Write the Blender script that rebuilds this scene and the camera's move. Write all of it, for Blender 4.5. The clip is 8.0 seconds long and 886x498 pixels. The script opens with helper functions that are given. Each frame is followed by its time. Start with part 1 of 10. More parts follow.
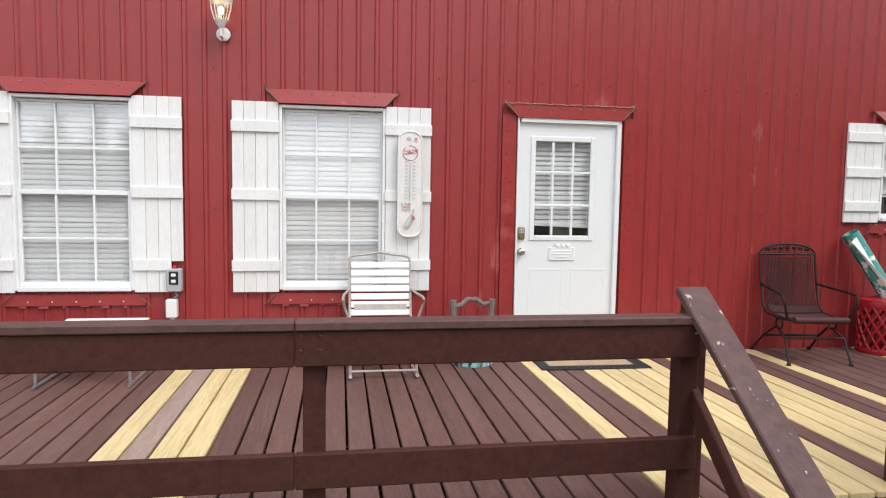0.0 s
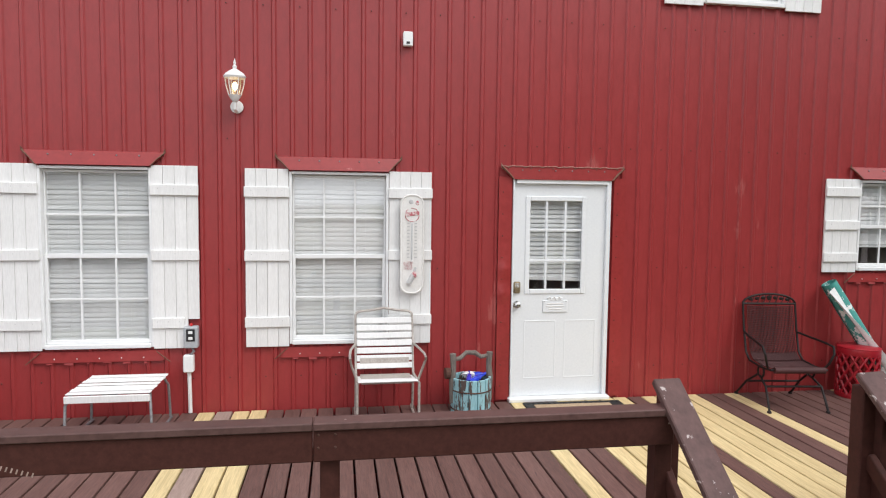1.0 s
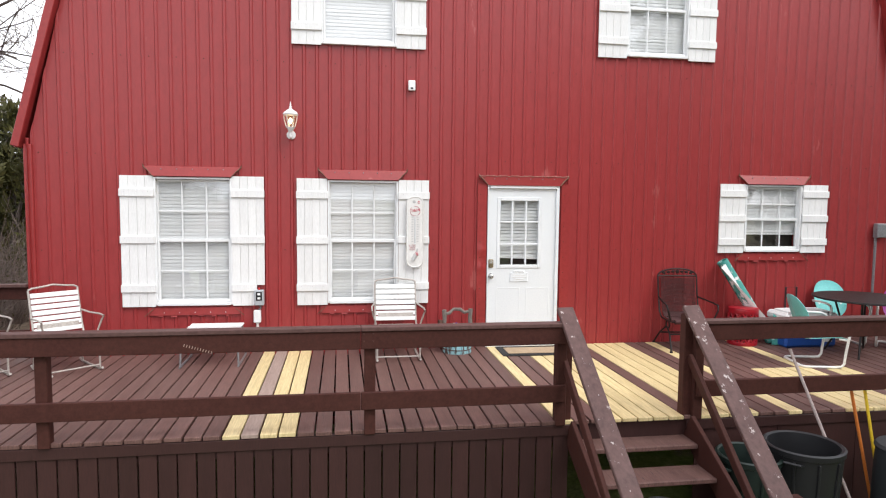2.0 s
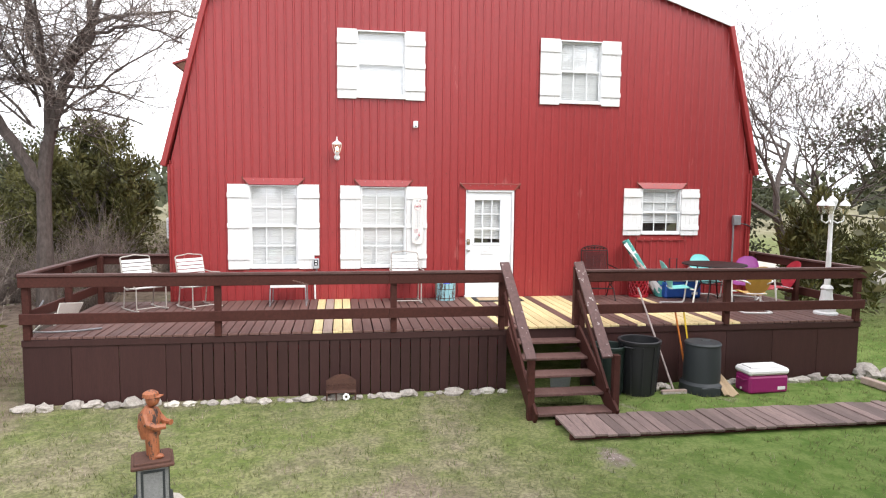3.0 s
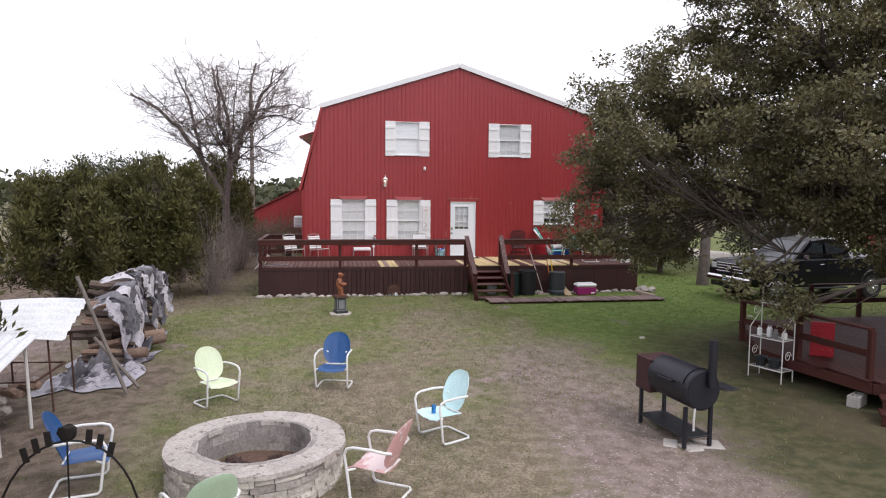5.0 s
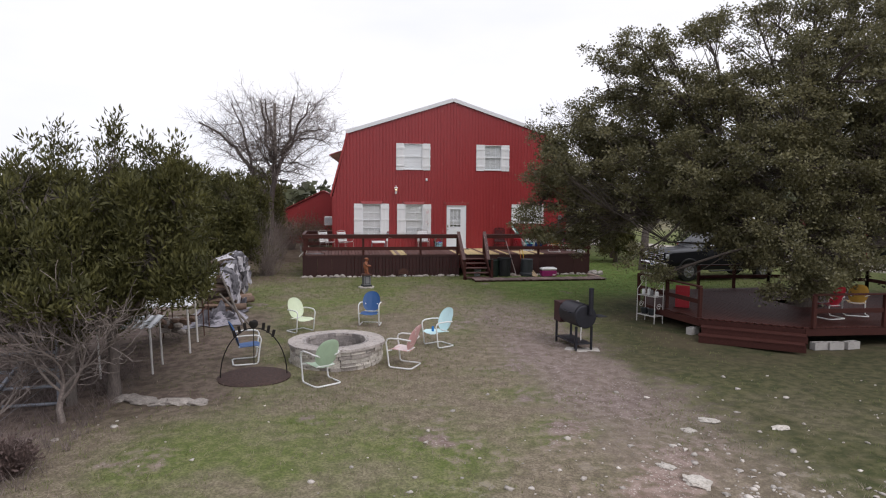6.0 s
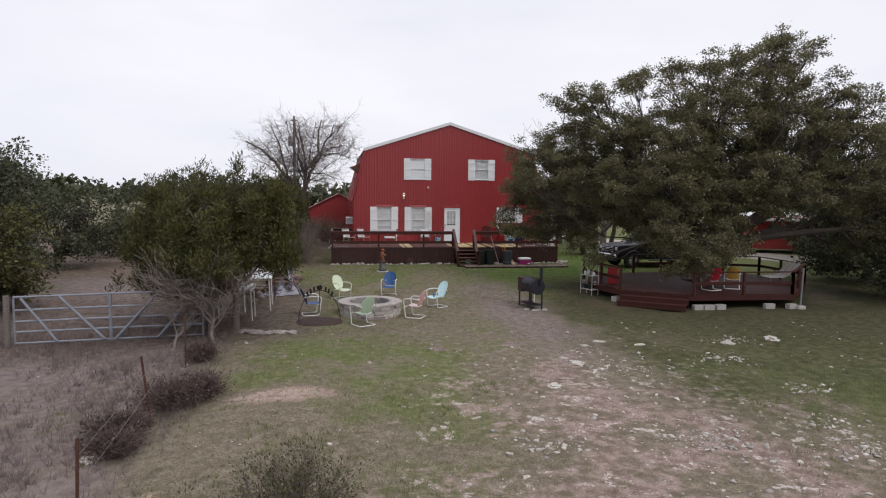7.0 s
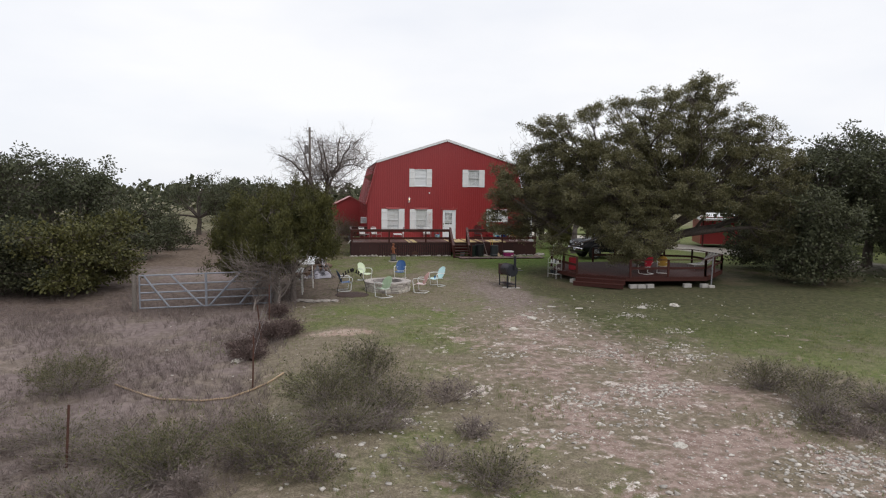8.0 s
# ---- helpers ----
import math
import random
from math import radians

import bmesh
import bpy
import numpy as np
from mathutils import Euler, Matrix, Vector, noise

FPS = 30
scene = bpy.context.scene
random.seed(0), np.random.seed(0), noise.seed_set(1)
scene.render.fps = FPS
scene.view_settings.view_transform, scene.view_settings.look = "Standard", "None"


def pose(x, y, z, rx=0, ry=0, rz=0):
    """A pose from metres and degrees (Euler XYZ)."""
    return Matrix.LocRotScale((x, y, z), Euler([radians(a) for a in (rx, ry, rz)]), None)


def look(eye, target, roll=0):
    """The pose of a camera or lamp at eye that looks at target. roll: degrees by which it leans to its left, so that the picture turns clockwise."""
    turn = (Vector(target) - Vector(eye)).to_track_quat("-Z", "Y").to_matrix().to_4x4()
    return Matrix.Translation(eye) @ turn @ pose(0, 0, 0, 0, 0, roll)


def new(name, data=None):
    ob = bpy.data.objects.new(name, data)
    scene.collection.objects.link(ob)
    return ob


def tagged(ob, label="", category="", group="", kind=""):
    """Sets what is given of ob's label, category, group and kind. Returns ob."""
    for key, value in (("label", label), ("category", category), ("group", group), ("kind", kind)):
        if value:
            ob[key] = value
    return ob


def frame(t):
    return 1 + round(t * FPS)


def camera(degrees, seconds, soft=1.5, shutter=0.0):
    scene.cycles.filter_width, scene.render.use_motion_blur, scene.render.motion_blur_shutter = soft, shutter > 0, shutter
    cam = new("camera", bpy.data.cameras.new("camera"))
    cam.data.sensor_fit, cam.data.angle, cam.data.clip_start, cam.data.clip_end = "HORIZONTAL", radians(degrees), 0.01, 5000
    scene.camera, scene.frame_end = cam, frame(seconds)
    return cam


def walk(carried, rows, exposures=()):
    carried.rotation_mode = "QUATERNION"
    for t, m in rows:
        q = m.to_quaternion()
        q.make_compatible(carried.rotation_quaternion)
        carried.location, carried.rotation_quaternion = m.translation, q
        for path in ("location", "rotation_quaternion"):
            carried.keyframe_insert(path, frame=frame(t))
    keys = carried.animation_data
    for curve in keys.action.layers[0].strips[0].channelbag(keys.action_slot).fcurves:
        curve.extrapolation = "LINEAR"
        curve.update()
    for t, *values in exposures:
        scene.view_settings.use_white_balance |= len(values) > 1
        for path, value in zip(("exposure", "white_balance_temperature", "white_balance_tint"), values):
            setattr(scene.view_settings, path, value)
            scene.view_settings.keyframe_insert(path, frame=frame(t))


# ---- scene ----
cam = camera(68.7, 8.0, soft=1.15)
PATH = [
    (0, (-1.51, -5.493, 2.398), (-1.196, -3.524, 2.248), 0.9),
    (0.5, (-1.5, -5.486, 2.602), (-1.192, -3.516, 2.452), 0.9),
    (1, (-1.566, -5.795, 2.892), (-1.252, -3.825, 2.751), 0.7),
    (1.5, (-1.663, -6.661, 2.929), (-1.354, -4.69, 2.783), 0.6),
    (3, (-2.381, -12.203, 3.038), (-2.067, -10.235, 2.868), 0.6),
    (3.5, (-2.709, -14.74, 3.096), (-2.395, -12.772, 2.928), 0.5),
    (4, (-3.136, -17.559, 3.144), (-2.821, -15.591, 2.98), 0.5),
    (4.5, (-3.674, -20.51, 3.268), (-3.35, -18.543, 3.101), 0.7),
    (5, (-4.168, -23.743, 3.333), (-3.845, -21.776, 3.169), 0.5),
    (6.5, (-5.698, -34.217, 3.808), (-5.378, -32.25, 3.639), 0.5),
    (7, (-6.326, -38.053, 4.008), (-6.002, -36.087, 3.836), 0.6),
    (7.5, (-6.967, -41.947, 4.221), (-6.642, -39.981, 4.047), 0.7),
    (8, (-7.615, -45.895, 4.47), (-7.287, -43.93, 4.292), 0.6),
]
EXPOSURES = [(0.0, 0.90, 6500, 10), (0.5, 0.85, 6500, 10), (1.0, 0.78, 6500, 10), (1.5, 0.82, 6500, 10), (3.0, 1.36, 6500, 10), (3.5, 1.33, 6500, 11), (4.0, 1.07, 6500, 13), (4.5, 0.87, 6450, 15), (5.0, 0.56, 6400, 16), (6.5, 0.0, 6400, 14), (7.0, -0.06, 6400, 14), (7.5, -0.08, 6450, 12), (8.0, 0.02, 6500, 10)]
SKY, SUN = 1.0, 1.0
walk(cam, [(t, look(eye, target, roll)) for t, eye, target, roll in PATH], EXPOSURES)

# ---------------------------------------------------------------- light
world = bpy.data.worlds.new("overcast_sky")
scene.world = world
world.use_nodes = True
wt = world.node_tree
wt.nodes.clear()
w_out = wt.nodes.new("ShaderNodeOutputWorld")
w_bg = wt.nodes.new("ShaderNodeBackground")
w_sky = wt.nodes.new("ShaderNodeTexSky")
w_sky.sky_type = "NISHITA"
w_sky.sun_disc = False
w_sky.sun_elevation, w_sky.sun_rotation = radians(50), radians(142)
w_dim = wt.nodes.new("ShaderNodeVectorMath")
w_dim.operation = "SCALE"
w_dim.inputs["Scale"].default_value = 0.10
w_noise = wt.nodes.new("ShaderNodeTexNoise")
w_noise.inputs["Scale"].default_value = 1.6
w_noise.inputs["Detail"].default_value = 5.0
w_map = wt.nodes.new("ShaderNodeMapping")
w_map.inputs["Scale"].default_value = (1.0, 1.0, 3.2)
w_co = wt.nodes.new("ShaderNodeTexCoord")
w_ramp = wt.nodes.new("ShaderNodeValToRGB")
w_ramp.color_ramp.elements[0].position, w_ramp.color_ramp.elements[0].color = 0.30, (0.80, 0.84, 0.93, 1)
w_ramp.color_ramp.elements[1].position, w_ramp.color_ramp.elements[1].color = 0.68, (1.02, 1.02, 1.04, 1)
w_mix = wt.nodes.new("ShaderNodeMix")
w_mix.data_type = "RGBA"
w_mix.inputs[0].default_value = 0.93
wt.links.new(w_sky.outputs[0], w_dim.inputs[0])
wt.links.new(w_co.outputs["Generated"], w_map.inputs[0])
wt.links.new(w_map.outputs[0], w_noise.inputs["Vector"])
wt.links.new(w_noise.outputs[0], w_ramp.inputs[0])
wt.links.new(w_dim.outputs[0], w_mix.inputs[6])
wt.links.new(w_ramp.outputs[0], w_mix.inputs[7])
wt.links.new(w_mix.outputs[2], w_bg.inputs[0])
w_bg.inputs[1].default_value = SKY
wt.links.new(w_bg.outputs[0], w_out.inputs[0])

sun_data = bpy.data.lights.new("sun", "SUN")
sun_data.energy, sun_data.angle, sun_data.color = SUN, radians(28), (1.0, 0.97, 0.93)
sun = new("sun", sun_data)
sun.matrix_world = look((22, -28, 42), (0, 0, 0))

# ---------------------------------------------------------------- mesh helpers
ICO = {}


def ico(level):
    if level not in ICO:
        bm = bmesh.new()
        bmesh.ops.create_icosphere(bm, subdivisions=level, radius=1.0)
        bm.verts.index_update()
        ICO[level] = ([v.co.copy() for v in bm.verts], [[v.index for v in f.verts] for f in bm.faces])
        bm.free()
    return ICO[level]


def axes(d):
    """Two directions square to d."""
    d = Vector(d).normalized()
    a = d.cross(Vector((0, 0, 1)))
    if a.length < 0.05:
        a = d.cross(Vector((0, 1, 0)))
    a.normalize()
    return a, d.cross(a).normalized()


class Geo:
    """Collects the faces of one mesh."""

    def __init__(self):
        self.v, self.f = [], []

    def add(self, verts, faces):
        n = len(self.v)
        self.v.extend(tuple(p) for p in verts)
        self.f.extend([n + i for i in f] for f in faces)
        return self

    def box(self, c, s, rot=(0, 0, 0), ch=0.0):
        """A box of size s at c, turned by Euler degrees; ch rounds its edges off."""
        m = pose(c[0], c[1], c[2], *rot)
        hx, hy, hz = s[0] / 2, s[1] / 2, s[2] / 2
        if ch <= 0:
            vs = [(x, y, z) for x in (-hx, hx) for y in (-hy, hy) for z in (-hz, hz)]
            fs = [(0, 1, 3, 2), (4, 6, 7, 5), (0, 4, 5, 1), (2, 3, 7, 6), (0, 2, 6, 4), (1, 5, 7, 3)]
            return self.add([m @ Vector(p) for p in vs], fs)
        ch = min(ch, hx * 0.9, hy * 0.9, hz * 0.9)
        vs, idx = [], {}
        for sx in (-1, 1):
            for sy in (-1, 1):
                for sz in (-1, 1):
                    for k in range(3):
                        q = [sx * (hx - ch), sy * (hy - ch), sz * (hz - ch)]
                        q[k] = (sx * hx, sy * hy, sz * hz)[k]
                        idx[sx, sy, sz, k] = len(vs)
                        vs.append(Vector(q))
        fs = []
        for k in range(3):
            a, b = (k + 1) % 3, (k + 2) % 3
            for s0 in (-1, 1):
                ring = []
                for sa, sb in ((-1, -1), (1, -1), (1, 1), (-1, 1)):
                    key = [0, 0, 0]
                    key[k], key[a], key[b] = s0, sa, sb
                    ring.append(idx[key[0], key[1], key[2], k])
                fs.append(ring if s0 > 0 else ring[::-1])
            for sa in (-1, 1):
                for sb in (-1, 1):
                    lo, hi = [0, 0, 0], [0, 0, 0]
                    lo[k], hi[k] = -1, 1
                    lo[a] = hi[a] = sa
                    lo[b] = hi[b] = sb
                    q = [idx[(*lo, a)], idx[(*hi, a)], idx[(*hi, b)], idx[(*lo, b)]]
                    fs.append(q if sa * sb < 0 else q[::-1])
        for sx in (-1, 1):
            for sy in (-1, 1):
                for sz in (-1, 1):
                    q = [idx[sx, sy, sz, 0], idx[sx, sy, sz, 1], idx[sx, sy, sz, 2]]
                    fs.append(q if sx * sy * sz > 0 else q[::-1])
        return self.add([m @ p for p in vs], fs)

    def beam(self, p0, p1, w, h, ch=0.0, up=(0, 0, 1)):
        """A bar of section w (sideways) by h (towards up) from p0 to p1."""
        p0, p1 = Vector(p0), Vector(p1)
        d = (p1 - p0).normalized()
        side = d.cross(Vector(up))
        if side.length < 0.02:
            side = d.cross(Vector((0, 1, 0)))
        side.normalize()
        u = side.cross(d).normalized()
        m = Matrix((side, d, u)).transposed().to_4x4()
        m.translation = (p0 + p1) / 2
        g = Geo().box((0, 0, 0), (w, (p1 - p0).length, h), ch=ch)
        return self.add([m @ Vector(p) for p in g.v], g.f)

    def tube(self, pts, r, n=8, closed=False):
        pts = [Vector(p) for p in pts]
        k = len(pts)
        rs = [r] * k if isinstance(r, (int, float)) else list(r)
        vs, a = [], None
        for i, p in enumerate(pts):
            if closed:
                d = pts[(i + 1) % k] - pts[i - 1]
            else:
                d = pts[min(i + 1, k - 1)] - pts[max(i - 1, 0)]
            d.normalize()
            if a is None:
                a, b = axes(d)
            else:
                a = (a - d * a.dot(d))
                a = a.normalized() if a.length > 1e-5 else axes(d)[0]
                b = d.cross(a)
            for j in range(n):
                w = 2 * math.pi * j / n
                vs.append(p + (a * math.cos(w) + b * math.sin(w)) * rs[i])
        fs = []
        for i in range(k if closed else k - 1):
            i2 = (i + 1) % k
            for j in range(n):
                j2 = (j + 1) % n
                fs.append([i * n + j, i * n + j2, i2 * n + j2, i2 * n + j])
        if not closed:
            fs.append(list(range(n))[::-1])
            fs.append([(k - 1) * n + j for j in range(n)])
        return self.add(vs, fs)

    def lathe(self, prof, c=(0, 0, 0), n=20):
        """A turned body: prof is a list of (radius, height) from the bottom up."""
        vs, fs = [], []
        for r, z in prof:
            for j in range(n):
                w = 2 * math.pi * j / n
                vs.append((c[0] + r * math.cos(w), c[1] + r * math.sin(w), c[2] + z))
        for i in range(len(prof) - 1):
            for j in range(n):
                j2 = (j + 1) % n
                fs.append([i * n + j, i * n + j2, (i + 1) * n + j2, (i + 1) * n + j])
        fs.append(list(range(n))[::-1])
        fs.append([(len(prof) - 1) * n + j for j in range(n)])
        return self.add(vs, fs)

    def blob(self, c, s, seed=0, rough=0.25, level=2, freq=1.3, flat=0.0):
        """An uneven lump of half sizes s; flat cuts its underside."""
        vs, fs = ico(level)
        off = Vector((seed * 7.31, seed * 3.17, seed * 5.71))
        out = []
        for p in vs:
            q = p * (1 + rough * (noise.noise(p * freq + off) + 0.5 * noise.noise(p * freq * 2.7 + off)))
            z = max(q.z, -1 + flat)
            out.append((c[0] + q.x * s[0], c[1] + q.y * s[1], c[2] + z * s[2]))
        return self.add(out, fs)

    def sheet(self, fn, nu, nv, thick=0.0):
        """A surface fn(u, v), u and v from 0 to 1, given a thickness."""
        top = [Vector(fn(i / nu, j / nv)) for i in range(nu + 1) for j in range(nv + 1)]
        q = lambda i, j: i * (nv + 1) + j
        fs = [[q(i, j), q(i + 1, j), q(i + 1, j + 1), q(i, j + 1)] for i in range(nu) for j in range(nv)]
        if thick <= 0:
            return self.add(top, fs)
        nrm = [Vector() for _ in top]
        for f in fs:
            w = (top[f[2]] - top[f[0]]).cross(top[f[3]] - top[f[1]])
            for i in f:
                nrm[i] += w
        low = [p - w.normalized() * thick if w.length > 1e-9 else p for p, w in zip(top, nrm)]
        k = len(top)
        rim = [q(i, 0) for i in range(nu)] + [q(nu, j) for j in range(nv)] + [q(i, nv) for i in range(nu, 0, -1)] + [q(0, j) for j in range(nv, 0, -1)]
        fs2 = fs + [[k + i for i in f][::-1] for f in fs]
        for a, b in zip(rim, rim[1:] + rim[:1]):
            fs2.append([a, k + a, k + b, b])
        return self.add(top + low, fs2)

    def mesh(self, name, material, smooth=False):
        me = bpy.data.meshes.new(name)
        me.from_pydata(self.v, [], self.f)
        me.materials.append(material)
        if smooth:
            me.shade_smooth()
            me.set_sharp_from_angle(angle=radians(38))
        me.update()
        return me


def thing(name, label, category, m=None, group="", kind=""):
    """The Empty at a thing's base."""
    ob = new(name)
    ob.empty_display_size = 0.1
    if m is not None:
        ob.matrix_basis = m
    return tagged(ob, label, category, group, kind)


def part(name, geo, material, parent, label="", smooth=False):
    """One mesh object under a thing or a part."""
    ob = new(name, geo.mesh(name, material, smooth))
    ob.parent = parent
    return tagged(ob, label)


def piece(name, me, parent, m):
    """An alike piece on shared mesh data."""
    ob = new(name, me)
    ob.parent = parent
    ob.matrix_basis = m
    return ob


def solo(name, geo, material, label, category, m=None, group="", kind="", smooth=False):
    """A thing of one mesh."""
    ob = new(name, geo.mesh(name, material, smooth))
    if m is not None:
        ob.matrix_basis = m
    return tagged(ob, label, category, group, kind)


def bulk(name, verts, tris, material, nper=3):
    """A large mesh from arrays."""
    me = bpy.data.meshes.new(name)
    me.vertices.add(len(verts))
    me.vertices.foreach_set("co", np.asarray(verts, np.float32).ravel())
    nf = len(tris)
    me.loops.add(nf * nper)
    me.loops.foreach_set("vertex_index", np.asarray(tris, np.int32).ravel())
    me.polygons.add(nf)
    me.polygons.foreach_set("loop_start", np.arange(0, nf * nper, nper, dtype=np.int32))
    me.materials.append(material)
    me.update(calc_edges=True)
    me.validate()
    return me


# ---------------------------------------------------------------- materials
def material(name, c1, c2, scale=4.0, rough=0.6, fine=40.0, fine_amt=0.25, bump=0.15, bump_dist=0.004, metal=0.0,
             stretch=(1, 1, 1), spread=0.0, island=False, spec=0.5, wear=None, wear_at=0.62, wear_scale=9.0, coat=0.0,
             through_light=0.0, rough_var=0.12, distort=0.0):
    """A procedural surface: a slow change from c1 to c2, fine grain over it, relief, and worn patches of another colour."""
    m = bpy.data.materials.new(name)
    m.use_nodes = True
    t = m.node_tree
    t.nodes.clear()
    mk, ln = t.nodes.new, t.links.new
    out, bsdf = mk("ShaderNodeOutputMaterial"), mk("ShaderNodeBsdfPrincipled")
    co, mp = mk("ShaderNodeTexCoord"), mk("ShaderNodeMapping")
    mp.inputs["Scale"].default_value = stretch
    ln(co.outputs["Object"], mp.inputs[0])
    vec = mp.outputs[0]
    info = mk("ShaderNodeObjectInfo")
    shift = mk("ShaderNodeVectorMath")
    shift.operation = "MULTIPLY_ADD"
    comb = mk("ShaderNodeCombineXYZ")
    for k in range(3):
        ln(info.outputs["Random"], comb.inputs[k])
    ln(comb.outputs[0], shift.inputs[0])
    shift.inputs[1].default_value = (37.0, 19.0, 53.0)
    ln(vec, shift.inputs[2])
    vec = shift.outputs[0]

    def noise_node(s, detail=4.0, r=0.6):
        nd = mk("ShaderNodeTexNoise")
        nd.inputs["Scale"].default_value = s
        nd.inputs["Detail"].default_value = detail
        nd.inputs["Roughness"].default_value = r
        nd.inputs["Distortion"].default_value = distort
        ln(vec, nd.inputs["Vector"])
        return nd.outputs[0]

    def blend(fac, a, b):
        nd = mk("ShaderNodeMix")
        nd.data_type = "RGBA"
        if isinstance(fac, float):
            nd.inputs[0].default_value = fac
        else:
            ln(fac, nd.inputs[0])
        for k, v in ((6, a), (7, b)):
            if isinstance(v, tuple):
                nd.inputs[k].default_value = (*v, 1)
            else:
                ln(v, nd.inputs[k])
        return nd.outputs[2]

    def remap(v, lo, hi, a=0.0, b=1.0):
        nd = mk("ShaderNodeMapRange")
        ln(v, nd.inputs[0])
        for k, q in ((1, lo), (2, hi), (3, a), (4, b)):
            nd.inputs[k].default_value = q
        return nd.outputs[0]

    slow, grain = noise_node(scale), noise_node(fine, 3.0, 0.7)
    col = blend(remap(slow, 0.32, 0.68), c1, c2)
    dark = tuple(q * (1 - fine_amt * 1.2) for q in c1)
    light = tuple(min(1.0, q * (1 + fine_amt)) for q in c2)
    col = blend(remap(grain, 0.3, 0.7, 0.0, 1.0), blend(0.5, col, dark), blend(0.5, col, light))
    if spread > 0:
        hsv = mk("ShaderNodeHueSaturation")
        src = mk("ShaderNodeNewGeometry").outputs["Random Per Island"] if island else info.outputs["Random"]
        ln(remap(src, 0, 1, 1 - spread, 1 + spread), hsv.inputs["Value"])
        ln(col, hsv.inputs["Color"])
        col = hsv.outputs[0]
    rough_out = remap(grain, 0.2, 0.8, max(0.02, rough - rough_var), min(1.0, rough + rough_var))
    if wear:
        wn = noise_node(wear_scale, 6.0, 0.7)
        wf = remap(wn, wear_at, wear_at + 0.03)
        col = blend(wf, col, wear)
    ln(col, bsdf.inputs["Base Color"])
    ln(rough_out, bsdf.inputs["Roughness"])
    bsdf.inputs["Metallic"].default_value = metal
    bsdf.inputs["Specular IOR Level"].default_value = spec
    bsdf.inputs["Coat Weight"].default_value = coat
    if bump > 0:
        bp = mk("ShaderNodeBump")
        bp.inputs["Strength"].default_value = bump
        bp.inputs["Distance"].default_value = bump_dist
        ln(grain, bp.inputs["Height"])
        ln(bp.outputs[0], bsdf.inputs["Normal"])
    if through_light > 0:
        tr, ms = mk("ShaderNodeBsdfTranslucent"), mk("ShaderNodeMixShader")
        ln(col, tr.inputs[0])
        ms.inputs[0].default_value = through_light
        ln(bsdf.outputs[0], ms.inputs[1])
        ln(tr.outputs[0], ms.inputs[2])
        ln(ms.outputs[0], out.inputs[0])
    else:
        ln(bsdf.outputs[0], out.inputs[0])
    return m


def glass(name, tint=(0.985, 0.99, 0.99), gloss=0.20):
    """Thin window glass: clear, with mirror gloss by Fresnel."""
    m = bpy.data.materials.new(name)
    m.use_nodes = True
    t = m.node_tree
    t.nodes.clear()
    mk, ln = t.nodes.new, t.links.new
    out, tr, gl, ms, fr, pw, sc = mk("ShaderNodeOutputMaterial"), mk("ShaderNodeBsdfTransparent"), mk("ShaderNodeBsdfGlossy"), mk("ShaderNodeMixShader"), mk("ShaderNodeLayerWeight"), mk("ShaderNodeMath"), mk("ShaderNodeMath")
    tr.inputs[0].default_value = (*tint, 1)
    gl.inputs["Roughness"].default_value = 0.03
    fr.inputs["Blend"].default_value = 0.5
    pw.operation, sc.operation = "POWER", "MULTIPLY_ADD"
    pw.inputs[1].default_value, sc.inputs[1].default_value, sc.inputs[2].default_value = 4.0, 1 - gloss, gloss
    ln(fr.outputs["Facing"], pw.inputs[0])
    ln(pw.outputs[0], sc.inputs[0])
    ln(sc.outputs[0], ms.inputs[0])
    ln(tr.outputs[0], ms.inputs[1])
    ln(gl.outputs[0], ms.inputs[2])
    ln(ms.outputs[0], out.inputs[0])
    return m


def lit(name, colour, strength):
    m = bpy.data.materials.new(name)
    m.use_nodes = True
    b = m.node_tree.nodes["Principled BSDF"]
    b.inputs["Base Color"].default_value = (*colour, 1)
    b.inputs["Emission Color"].default_value = (*colour, 1)
    b.inputs["Emission Strength"].default_value = strength
    return m


def paint(name, c, rough=0.45, **k):
    """Painted metal or plastic of one colour, with slight fading and dirt."""
    a = dict(scale=2.2, fine=60.0, fine_amt=0.10, bump=0.05, bump_dist=0.001)
    a.update(k)
    return material(name, tuple(q * 0.9 for q in c), tuple(min(1, q * 1.08) for q in c), rough=rough, **a)


RED = material("red_metal_siding", (0.262, 0.0275, 0.0285), (0.325, 0.0360, 0.0370), scale=0.55, rough=0.38, fine=30, fine_amt=0.09, bump=0.0,
               rough_var=0.04, stretch=(1, 1, 0.30), wear=(0.375, 0.082, 0.076), wear_at=0.645, wear_scale=1.9, spec=0.50)
RED_TRIM = material("red_trim_metal", (0.25, 0.022, 0.022), (0.33, 0.034, 0.033), scale=2, rough=0.4, fine=22, fine_amt=0.1, bump=0.08, bump_dist=0.003,
                    wear=(0.45, 0.15, 0.14), wear_at=0.66, wear_scale=4)
PALERUST = material("flaked_pale_rust", (0.24, 0.11, 0.08), (0.46, 0.30, 0.25), scale=22, rough=0.9, fine=70, bump=0.5)
BRONZE = material("aged_bronze", (0.22, 0.17, 0.10), (0.34, 0.27, 0.17), scale=14, rough=0.4, fine=60, metal=0.7, bump=0.08)
RUST = material("rusty_flashing_edge", (0.09, 0.035, 0.025), (0.22, 0.12, 0.08), scale=12, rough=0.9, fine=60, bump=0.5)
